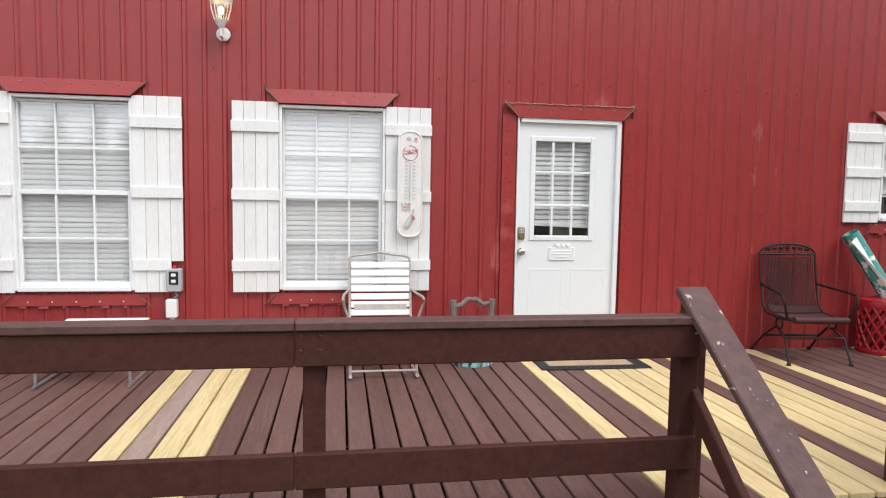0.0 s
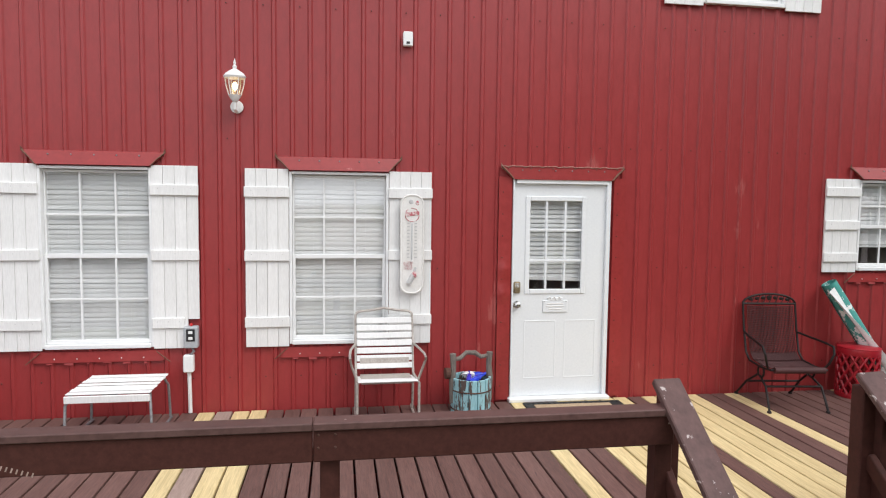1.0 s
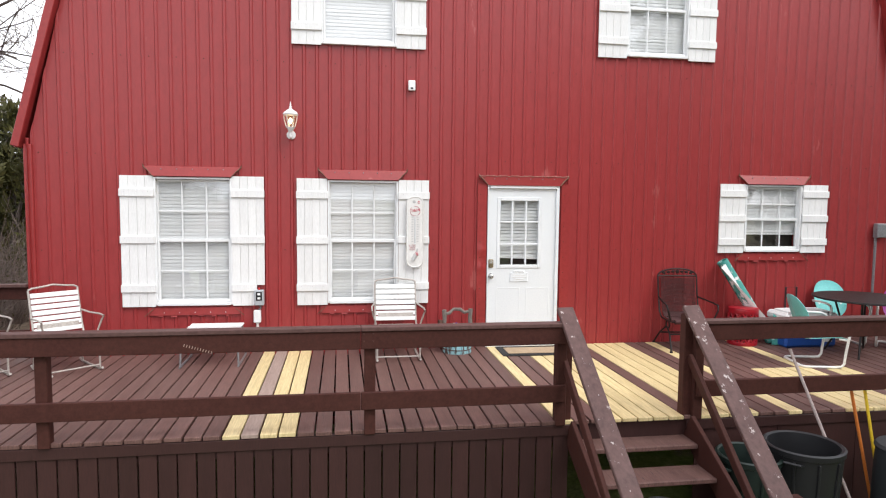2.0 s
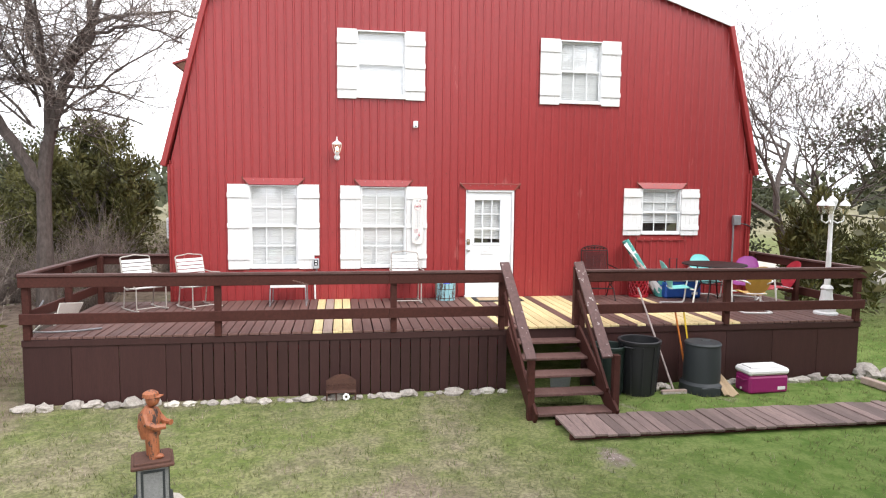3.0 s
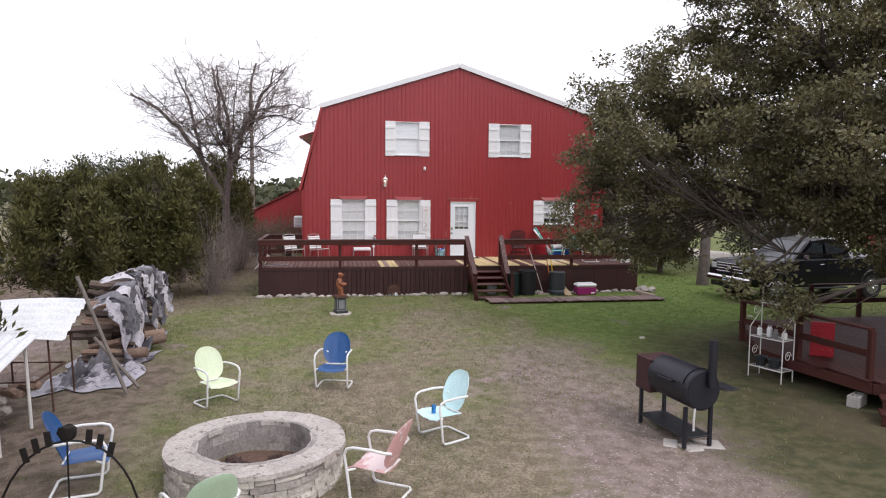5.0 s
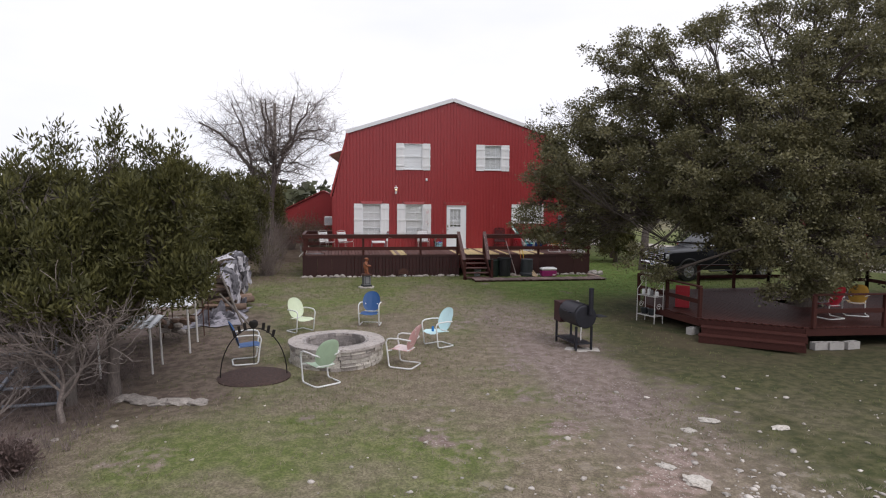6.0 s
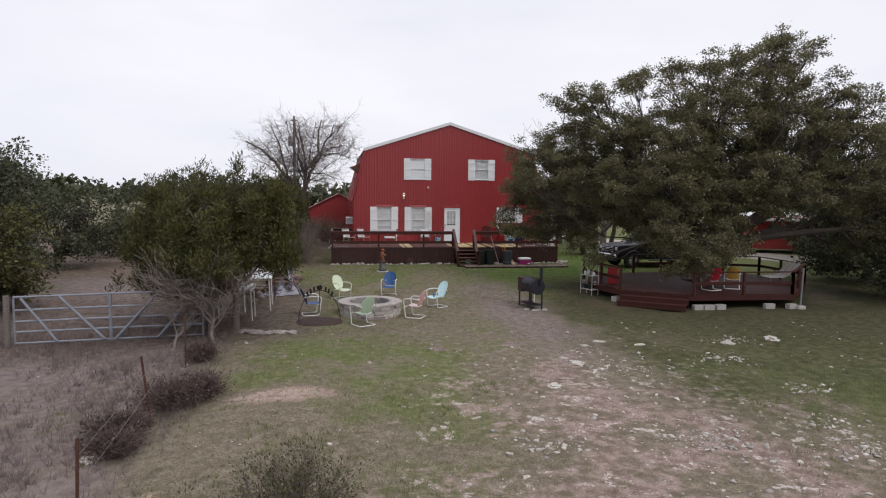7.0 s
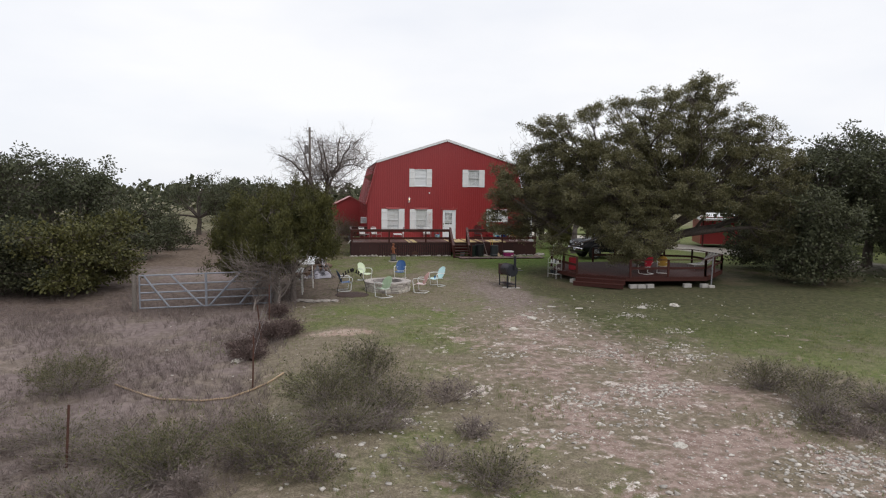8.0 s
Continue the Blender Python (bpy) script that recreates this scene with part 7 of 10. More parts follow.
def bin_can(m, mat, r=0.27, h=0.74, lid=None, label="", name="trash_can"):
    c = thing(name, label, "trash can", m, "cans by the deck")
    part("body", Geo().lathe([(r * 0.80, 0.0), (r * 0.82, 0.03), (r * 0.90, h * 0.5), (r * 0.98, h - 0.06), (r * 1.05, h - 0.05), (r * 1.06, h - 0.01), (r * 1.0, h), (r * 0.93, h - 0.01), (r * 0.78, 0.10), (0.0, 0.09)], n=28), mat, c, smooth=True)
    for i in range(10):
        w = 2 * math.pi * i / 10
        part("rib", Geo().beam((r * 0.84 * math.cos(w), r * 0.84 * math.sin(w), 0.04), (r * 0.985 * math.cos(w), r * 0.985 * math.sin(w), h - 0.08), 0.02, 0.02, 0.004), mat, c)
    for s in (-1, 1):
        part("handle", Geo().tube([(s * r * 1.02, -0.07, h - 0.10), (s * (r * 1.02 + 0.05), -0.06, h - 0.08), (s * (r * 1.02 + 0.05), 0.06, h - 0.08), (s * r * 1.02, 0.07, h - 0.10)], 0.012, 8), mat, c, smooth=True)
    if lid:
        part("lid", Geo().lathe([(r * 1.09, h - 0.02), (r * 1.10, h + 0.01), (r * 0.96, h + 0.035), (r * 0.4, h + 0.05), (0.0, h + 0.05)], n=28), lid, c, smooth=True)
    return c


DGREEN = paint("dark_green_plastic", (0.011, 0.022, 0.018), 0.5)
CHARC = paint("charcoal_plastic", (0.022, 0.026, 0.029), 0.55)
gh = ground_height
bin_can(pose(1.56, -3.22, gh(1.5, -3.2), 0, 0, 10), DGREEN, 0.25, 0.74, None, "dark green open trash can beside the stairs")
bin_can(pose(2.02, -3.28, gh(2, -3.2), 0, 0, 40), BLACK, 0.30, 0.82, None, "black open trash can against the deck skirt")
c = thing("compost_bin", "dark grey closed compost bin by the deck", "compost bin", pose(3.02, -3.32, gh(2.9, -3.3) - 0.03))
part("body", Geo().lathe([(0.315, 0.0), (0.32, 0.02), (0.315, 0.16), (0.28, 0.19), (0.27, 0.20), (0.265, 0.60), (0.255, 0.74)], n=28), CHARC, c, smooth=True)
part("lid", Geo().lathe([(0.265, 0.74), (0.27, 0.76), (0.25, 0.785), (0.10, 0.795), (0.0, 0.795)], n=28), CHARC, c, smooth=True)
part("lid_grip", Geo().box((0.05, 0, 0.80), (0.16, 0.04, 0.02), ch=0.008), CHARC, c)
part("door_hatch", Geo().box((-0.02, -0.30, 0.09), (0.30, 0.03, 0.13), ch=0.01), CHARC, c)
chest_cooler(pose(3.98, -3.38, gh(3.9, -3.4), 0, 0, 2), PINKCOOL, 0.69, 0.38, 0.39, "magenta chest cooler with white lid in the grass")
ORANGE, YELLOW = paint("orange_handle", (0.55, 0.16, 0.03), 0.45), paint("yellow_handle", (0.70, 0.48, 0.03), 0.4)
for nm, a, b2, mt_, lb in (("garden_tool", (2.98, -3.02, 0.10), (2.78, -2.87, 1.33), ORANGE, "tool with an orange handle leaning on the deck"), ("garden_tool", (3.08, -3.02, 0.10), (2.93, -2.87, 1.30), YELLOW, "tool with a yellow handle leaning on the deck")):
    g = thing(nm, lb, "garden tool")
    part("handle", Geo().tube([a, b2], 0.014, 8), mt_, g, smooth=True)
    part("head", Geo().box((a[0], a[1], 0.16), (0.15, 0.02, 0.14), ch=0.005), RUSTIRON, g)
mop = thing("push_broom", "push broom with a pale handle leaning on the deck", "broom")
part("handle", Geo().tube([(2.52, -3.42, 0.16), (2.18, -2.84, 1.62)], 0.014, 8), material("grey_pink_handle", (0.34, 0.26, 0.25), (0.44, 0.36, 0.34), rough=0.6), mop, smooth=True)
part("brush_block", Geo().box((2.52, -3.43, 0.15), (0.40, 0.06, 0.04), ch=0.008), GREYBOARD, mop)
part("bristles", Geo().box((2.52, -3.44, 0.115), (0.39, 0.055, 0.05), ch=0.004), GREYSTONE, mop)
br = thing("straw_broom", "worn straw broom head lying against the compost bin", "broom")
part("broom_head", Geo().sheet(lambda u, v: (3.18 + 0.14 * u + (v - 0.5) * (0.10 + 0.14 * u), -3.36 - 0.30 * u, 0.44 - 0.32 * u + 0.02 * math.sin(v * 9)), 8, 10, 0.03), COIR, br, smooth=True)
bag = thing("stone_heap", "small heap of grey stones by the broom", "stones", kind="stuff")
g = Geo()
for i in range(12):
    g.blob((2.42 + rr.uniform(-0.16, 0.16), -3.2 + rr.uniform(-0.1, 0.1), 0.15 + rr.uniform(0, 0.05)), (0.06, 0.05, 0.045), i, 0.4, 1)
part("stones", g, GREYSTONE, bag)
pail = thing("pale_pail", "pale plastic pail under the stairs", "pail", pose(0.85, -3.15, gh(0.9, -3.2)))
part("pail_body", Geo().lathe([(0.13, 0), (0.16, 0.28), (0.165, 0.29), (0.15, 0.29), (0.12, 0.02), (0, 0.02)], n=20), paint("grey_plastic", (0.30, 0.32, 0.32), 0.5), pail, smooth=True)

# carved figure on a pedestal: one plain shape
CARVED = material("orange_carved_wood", (0.21, 0.058, 0.024), (0.36, 0.125, 0.052), scale=5, rough=0.55, fine=30, fine_amt=0.25, stretch=(2, 2, 0.6), bump=0.4, wear=(0.045, 0.03, 0.026), wear_at=0.56, wear_scale=5)
SX, SY = -4.08, -6.12
sz = gh(SX, SY)
pd = thing("statue_pedestal", "dark grey panelled pedestal with a rusty plinth on a white slab", "pedestal", pose(SX, SY, sz, 0, 0, 16))
part("base_slab", Geo().lathe([(0.30, -0.02), (0.31, 0.03), (0.29, 0.05)], n=9), LIME, pd, "white stone slab")
part("foot_moulding", Geo().box((0, 0, 0.085), (0.34, 0.34, 0.07), ch=0.015), CHARC, pd)
part("shaft", Geo().box((0, 0, 0.29), (0.26, 0.26, 0.36), ch=0.01), GREYMETAL, pd)
for s in range(4):
    m = Matrix.Rotation(s * math.pi / 2, 4, "Z")
    for c, q in (((0, -0.134, 0.43), (0.20, 0.012, 0.02)), ((0, -0.134, 0.16), (0.20, 0.012, 0.02)), ((-0.09, -0.134, 0.295), (0.02, 0.012, 0.25)), ((0.09, -0.134, 0.295), (0.02, 0.012, 0.25))):
        g = Geo().box(c, q, ch=0.003)
        g.v = [tuple(m @ Vector(p)) for p in g.v]
        part("panel_moulding", g, CHARC, pd)
part("cap", Geo().box((0, 0, 0.485), (0.36, 0.36, 0.035), ch=0.01).box((0, 0, 0.512), (0.31, 0.31, 0.025), ch=0.006), RUSTIRON, pd, "rust-brown cap")
st = Geo()
st.tube([(-0.03, 0.05, 0.0), (-0.04, 0.055, 0.14), (-0.03, 0.05, 0.28)], [0.055, 0.058, 0.07], 10)
st.tube([(0.05, -0.05, 0.0), (0.045, -0.05, 0.14), (0.02, -0.04, 0.28)], [0.055, 0.058, 0.07], 10)
st.blob((0.08, -0.05, 0.025), (0.08, 0.045, 0.03), 1, 0.1)
st.blob((0.0, 0.055, 0.025), (0.08, 0.045, 0.03), 2, 0.1)
st.tube([(-0.01, 0.0, 0.22), (-0.03, 0.0, 0.34), (-0.02, 0.0, 0.46), (0.0, 0.0, 0.55)], [0.10, 0.115, 0.11, 0.06], 12)
st.blob((0.02, 0.0, 0.63), (0.075, 0.068, 0.085), 3, 0.08)
st.tube([(0.0, 0.0, 0.66), (0.0, 0.0, 0.70), (0.0, 0.0, 0.725)], [0.086, 0.08, 0.04], 12)
st.box((0.075, 0.0, 0.668), (0.09, 0.11, 0.014), ch=0.005)
for s in (-1, 1):
    st.tube([(-0.02, s * 0.10, 0.49), (0.02, s * 0.13, 0.40), (0.10, s * 0.10, 0.355), (0.19, s * 0.06, 0.36)], [0.045, 0.042, 0.036, 0.03], 8)
solo("carved_statue", st, CARVED, "orange carved wooden statue in a cap on a pedestal", "statue", pose(SX, SY, sz + 0.525, 0, 0, -12) @ Matrix.Scale(0.84, 4), smooth=True)

# ---------------------------------------------------------------- fire pit circle
PX, PY = -5.19, -15.52
pz = gh(PX, PY)
pit = thing("fire_pit", "round dry-stacked limestone fire pit with ash inside", "fire pit", pose(PX, PY, pz))
rp = random.Random(9)
CAPSTONE = material("stained_limestone_cap", (0.345, 0.305, 0.278), (0.50, 0.455, 0.42), scale=5, rough=0.92, fine=26, fine_amt=0.3, bump=0.6, bump_dist=0.012, spread=0.08, wear=(0.21, 0.17, 0.145), wear_at=0.58, wear_scale=9)
DARKLEG = RUSTIRON
LITTER = material("brown_leaf_litter", (0.055, 0.030, 0.022), (0.16, 0.095, 0.065), scale=14, rough=1.0, fine=60, fine_amt=0.5, bump=0.8, bump_dist=0.02)


def arc_stone(r0, r1, a0, a1, z0, z1, jig):
    """One wedge of a stone ring, a little out of true."""
    g = Geo()
    vs = []
    for z in (z0, z1):
        for r in (r0, r1):
            for k in range(4):
                a = a0 + (a1 - a0) * k / 3
                vs.append((r * math.cos(a) + rp.uniform(-jig, jig), r * math.sin(a) + rp.uniform(-jig, jig), z + rp.uniform(-jig, jig) * 0.6))
    f = []
    for k in range(3):
        f += [(k, k + 1, 5 + k, 4 + k), (8 + k, 12 + k, 13 + k, 9 + k), (k, 8 + k, 9 + k, k + 1), (4 + k, 5 + k, 13 + k, 12 + k)]
    f += [(0, 4, 12, 8), (3, 11, 15, 7)]
    return g.add(vs, f)


z = -0.06
for row in range(5):
    h = (0.10, 0.085, 0.09, 0.080, 0.085)[row]
    a = rp.uniform(0, 1)
    end = a + 2 * math.pi
    while a < end - 0.03:
        w = min(rp.uniform(0.16, 0.42), end - a)
        if end - a - w < 0.1:
            w = end - a
        cut = [z + 0.003, z + h * rp.uniform(0.35, 0.65), z + h - 0.002] if rp.random() < 0.30 else [z + 0.003, z + h - 0.002]
        for lo, hi in zip(cut, cut[1:]):
            part("stone", arc_stone(0.76, 1.06 + rp.uniform(-0.03, 0.03), a + 0.005, a + w - 0.005, lo + 0.001, hi - 0.001, 0.008), LIME if rp.random() < 0.7 else GREYSTONE, pit)
        a += w
    z += h
for row in range(4):
    n = 22
    for i in range(n):
        a = 2 * math.pi * (i + 0.5 * (row % 2)) / n
        part("firebrick", arc_stone(0.705, 0.765, a + 0.002, a + 2 * math.pi / n - 0.002, 0.02 + row * 0.105, 0.123 + row * 0.105, 0.0015), BRICKSTONE, pit)
a, end = 0.3, 0.3 + 2 * math.pi
while a < end - 0.03:
    w = min(rp.uniform(0.26, 0.46), end - a)
    if end - a - w < 0.14:
        w = end - a
    part("cap_stone", arc_stone(0.70 + rp.uniform(-0.02, 0.02), 1.10 + rp.uniform(-0.03, 0.03), a + 0.0006, a + w - 0.0006, z, z + 0.055, 0.004), CAPSTONE, pit)
    a += w
part("ash_bed", Geo().blob((0, 0, 0.0), (0.72, 0.72, 0.12), 4, 0.2, 3), LITTER, pit, "brown leaf litter over ash")
for i in range(9):
    a = rp.uniform(0, 6.28)
    part("charred_log", Geo().tube([(0.3 * math.cos(a) - 0.25 * math.sin(a), 0.3 * math.sin(a), 0.12), (0.05 * math.cos(a) + 0.3 * math.sin(a * 2), 0.2 * math.sin(a * 3), 0.15)], 0.035, 7), CHAR, pit)


def facing(x, y, tx=PX, ty=PY, off=0.0, s=1.06):
    return pose(x, y, gh(x, y), 0, 0, math.degrees(math.atan2(tx - x, -(ty - y))) + off) @ Matrix.Scale(s, 4)


shell_chair(facing(-4.23, -12.02, off=3, s=1.02), NAVY, "royal blue metal shell chair with white tube frame")
shell_chair(facing(-6.14, -12.80, off=19, s=0.98), LEMON, "pale lime metal shell chair with white tube frame")
shell_chair(facing(-2.67, -14.66, off=10, s=1.03), SKY_E, "pale aqua metal shell chair holding a drink can")
shell_chair(facing(-3.70, -16.26, off=-4), PINK, "faded pink metal shell chair by the fire pit")
shell_chair(facing(-5.50, -17.28, off=42), SAGE, "sage green metal shell chair by the fire pit")
shell_chair(facing(-7.17, -15.62, off=8), NAVY, "blue metal shell chair beside the fire screen")
can = thing("drink_can", "blue drink can on the aqua chair seat", "can", pose(-2.80, -14.71, gh(-2.7, -14.7) + 0.385))
part("can_body", Geo().lathe([(0.026, 0.0), (0.033, 0.01), (0.033, 0.11), (0.027, 0.122)], n=14), paint("blue_can", (0.04, 0.22, 0.55), 0.25, metal=0.5), can, smooth=True)

# fire screen with an arched handle
fs = thing("fire_screen_lid", "black round fire screen lid with an arched iron handle", "fire screen", pose(-6.88, -16.82, gh(-6.88, -16.82), 0, 0, 8))
part("mesh_disc", Geo().lathe([(0.74, 0.0), (0.75, 0.03), (0.70, 0.05), (0.40, 0.075), (0.0, 0.085)], n=36), CHAR, fs, smooth=True)
part("arch", Geo().tube([(0.67 * math.cos(w), 0.0, 0.04 + 1.02 * math.sin(w)) for w in [math.pi * i / 18 for i in range(19)]], 0.012, 7), IRON, fs, smooth=True)
for i, (dx, dz) in enumerate(((-0.38, 0.0), (-0.28, 0.03), (-0.17, 0.05), (0.20, 0.04), (0.30, 0.02), (0.40, -0.02))):
    w = math.acos(dx / 0.67)
    part("letter_bar", Geo().box((dx, 0.0, 0.04 + 1.02 * math.sin(w) + 0.065), (0.062, 0.014, 0.16), rot=(0, 14 * dx / 0.4, 0), ch=0.004), IRON, fs)
part("crest", Geo().blob((0.0, 0.0, 1.14), (0.09, 0.02, 0.10), 3, 0.4), IRON, fs)
part("crest_stem", Geo().tube([(0, 0, 0.3), (0, 0, 1.10)], 0.009, 6), IRON, fs)

# ---------------------------------------------------------------- smoker
SMB = material("sooty_black_steel", (0.012, 0.012, 0.017), (0.026, 0.026, 0.034), scale=4, rough=0.45, metal=0.3, fine=40, bump=0.1, wear=(0.07, 0.035, 0.025), wear_at=0.66, wear_scale=4)
SMR = material("rusty_maroon_steel", (0.040, 0.014, 0.016), (0.066, 0.026, 0.027), scale=4, rough=0.6, metal=0.2, fine=40, bump=0.15)
sm = thing("barrel_smoker", "black barrel smoker with a maroon firebox and chimney", "smoker", pose(0.83, -15.05, gh(0.83, -15.05), 0, 0, -83) @ Matrix.Diagonal((1, 1, 1.02, 1)))
R_ = 0.285
part("barrel", Geo().tube([(-0.42, 0, 0.84), (-0.41, 0, 0.84), (0.50, 0, 0.84), (0.51, 0, 0.84)], [R_ - 0.02, R_, R_, R_ - 0.02], 32), SMB, sm, smooth=True)
part("lid", Geo().sheet(lambda u, v: (-0.30 + 0.72 * v, -(R_ + 0.008) * math.cos(u * 2.0 + 0.35), 0.84 + (R_ + 0.008) * math.sin(u * 2.0 + 0.35)), 12, 2, 0.006), SMB, sm, smooth=True)
part("lid_handle", Geo().tube([(-0.10, -0.27, 0.92), (-0.10, -0.33, 0.93), (0.22, -0.33, 0.93), (0.22, -0.27, 0.92)], 0.012, 8), SMB, sm, smooth=True)
part("end_plate", Geo().tube([(0.512, 0, 0.84), (0.518, 0, 0.84)], R_ - 0.03, 28), SMB, sm)
part("firebox", Geo().box((-0.61, 0.02, 0.80), (0.38, 0.50, 0.50), ch=0.012), SMR, sm, "maroon steel firebox")
part("firebox_rim", Geo().box((-0.61, 0.02, 1.055), (0.40, 0.52, 0.02), ch=0.005), SMR, sm)
part("chimney", Geo().tube([(0.56, 0.10, 0.90), (0.56, 0.10, 1.55)], 0.06, 16), SMB, sm, "black chimney pipe", True)
part("side_shelf", Geo().box((0.42, 0.42, 0.84), (0.36, 0.26, 0.015), ch=0.004), SMB, sm)
for x in (-0.66, 0.42):
    for y in (-0.21, 0.21):
        part("leg", Geo().box((x, y, 0.30), (0.05, 0.05, 0.60), ch=0.004), SMB, sm)
part("lower_shelf", Geo().box((-0.12, 0, 0.16), (1.12, 0.46, 0.02), ch=0.004), SMB, sm)
part("grease_drip", Geo().tube([(0.50, -0.12, 0.60), (0.50, -0.13, 0.42), (0.49, -0.12, 0.28)], 0.016, 6), paint("pale_rag", (0.6, 0.58, 0.55), 0.7), sm)
for x, y, w, a in ((1.12, -15.36, 0.40, -14), (0.80, -15.44, 0.26, 9), (0.58, -15.28, 0.20, -30)):
    solo("concrete_pad", Geo().box((0, 0, 0.0), (w, 0.30, 0.055), ch=0.015), CONCRETE, "chipped pale concrete paver under the smoker", "paver", pose(x, y, gh(x, y) - 0.004, 0, 0, a), "pavers under the smoker")

# ---------------------------------------------------------------- second deck round the oak
D2 = 0.34
poly = [(4.15, -12.1), (4.55, -14.55), (6.55, -16.05), (10.75, -16.25), (13.3, -13.6), (13.3, -10.6), (10.4, -9.2), (5.6, -9.4)]
dk = thing("tree_deck", "dark brown low platform deck around the oak", "deck", kind="structure")


def inside(x):
    """The y range of the deck at x."""
    ys = []
    for (x0, y0), (x1, y1) in zip(poly, poly[1:] + poly[:1]):
        if min(x0, x1) <= x < max(x0, x1):
            ys.append(y0 + (y1 - y0) * (x - x0) / (x1 - x0))
    return (min(ys), max(ys)) if len(ys) >= 2 else None


x = 4.25
while x < 13.25:
    r = inside(x)
    if r and r[1] - r[0] > 0.3:
        if abs(x - OX) < 0.5:
            part("plank", Geo().box((x, (r[0] + OY - 0.7) / 2, D2 - 0.017), (0.138, OY - 0.7 - r[0], 0.034), ch=0.004), BROWN, dk)
            part("plank", Geo().box((x, (r[1] + OY + 0.7) / 2, D2 - 0.017), (0.138, r[1] - OY - 0.7, 0.034), ch=0.004), BROWN, dk)
        else:
            part("plank", Geo().box((x, (r[0] + r[1]) / 2, D2 - 0.017), (0.138, r[1] - r[0], 0.034), ch=0.004), BROWN, dk)
    x += 0.146
for (x0, y0), (x1, y1) in zip(poly, poly[1:] + poly[:1]):
    part("rim_board", Geo().beam((x0, y0, D2 - 0.13), (x1, y1, D2 - 0.13), 0.04, 0.18, 0.004), BROWN, dk)


def low_rail(pts, mids=1):
    r = thing("deck_railing", "dark brown plank railing of the low deck", "railing")
    for (x0, y0), (x1, y1) in zip(pts, pts[1:]):
        L = math.hypot(x1 - x0, y1 - y0)
        n = max(1, round(L / 1.7))
        for k in range(n + 1):
            q = k / n
            part("post", Geo().box((x0 + (x1 - x0) * q, y0 + (y1 - y0) * q, D2 + 0.40), (0.09, 0.09, 0.84), ch=0.005), BROWN, r)
        part("cap_board", Geo().beam((x0, y0, D2 + 0.84), (x1, y1, D2 + 0.84), 0.14, 0.038, 0.005), BROWN, r)
        part("middle_board", Geo().beam((x0, y0, D2 + 0.42), (x1, y1, D2 + 0.42), 0.038, 0.12, 0.005), BROWN, r)


low_rail([(6.75, -16.08), (10.7, -16.2), (13.25, -13.6), (13.25, -10.6), (10.4, -9.25), (7.6, -9.3)])
low_rail([(4.62, -14.4), (4.30, -11.4)])
stp = thing("platform_steps", "two wide dark brown steps up to the low deck", "stairs", kind="structure")
for i in range(2):
    part("tread", Geo().beam((4.40 - 0.19 * i, -14.86 - 0.20 * i, D2 - 0.16 - 0.17 * i), (6.40 - 0.19 * i, -16.30 - 0.20 * i, D2 - 0.16 - 0.17 * i), 0.32, 0.04, 0.005), BROWN, stp)
    part("riser", Geo().beam((4.34 - 0.19 * i, -14.98 - 0.20 * i, D2 - 0.26 - 0.17 * i), (6.34 - 0.19 * i, -16.42 - 0.20 * i, D2 - 0.26 - 0.17 * i), 0.03, 0.17, 0.003), BROWN, stp)
BLOCK = material("grey_concrete_block", (0.30, 0.28, 0.26), (0.42, 0.40, 0.37), scale=7, rough=0.9, fine=60, bump=0.4)
for x, y, a in ((6.9, -16.12, 4), (7.3, -16.18, -3), (7.75, -16.2, 8), (9.7, -16.28, 0), (10.6, -16.3, 15), (4.5, -14.3, 30)):
    b = thing("concrete_block", "grey hollow concrete block under the low deck", "concrete block", pose(x, y, gh(x, y), 0, 0, a), "concrete blocks")
    g = Geo()
    for yy in (-0.075, 0.075):
        g.box((0, yy, 0.095), (0.39, 0.035, 0.19), ch=0.004)
    for xx in (-0.18, 0.0, 0.18):
        g.box((xx, 0, 0.095), (0.03, 0.115, 0.188))
    part("block_shell", g, BLOCK, b)
for x, y, h in ((10.95, -16.35, 1.55),):
    b = thing("flag_pole_post", "slim grey post leaning by the low deck", "post", pose(x, y, gh(x, y), 0, 2, 0))
    part("pole", Geo().tube([(0, 0, 0), (0.0, 0, h)], 0.035, 8), GREYMETAL, b)
    part("foot_block", Geo().box((0, 0, 0.06), (0.3, 0.25, 0.14), ch=0.02), CONCRETE, b)

# things on the low deck
shell_chair(pose(8.15, -14.9, D2, 0, 0, 190), CHERRY, "cherry red metal shell chair on the low deck")
shell_chair(pose(9.25, -14.6, D2, 0, 0, 150), MUSTARD, "yellow metal shell chair on the low deck")
cv = thing("covered_chairs", "grey weathered loungers stacked on the low deck", "lounger", pose(12.2, -13.4, D2))
for i in range(3):
    part("lounger_frame", Geo().tube([(-0.7, -0.3 + 0.3 * i, 0.28), (0.1, -0.3 + 0.3 * i, 0.34), (0.6, -0.3 + 0.3 * i, 0.85), (0.75, -0.3 + 0.3 * i, 0.9)], 0.02, 7), GREYMETAL, cv, smooth=True)
part("lounger_sling", Geo().sheet(lambda u, v: (-0.7 + 1.4 * u, -0.35 + 0.7 * v, 0.30 + 0.55 * max(0, u - 0.55) / 0.45), 8, 4, 0.02), GREYSTONE, cv, smooth=True)
for x in (-0.6, 0.4):
    for y in (-0.3, 0.3):
        part("leg", Geo().tube([(x, y, 0), (x, y, 0.32)], 0.018, 6), GREYMETAL, cv)
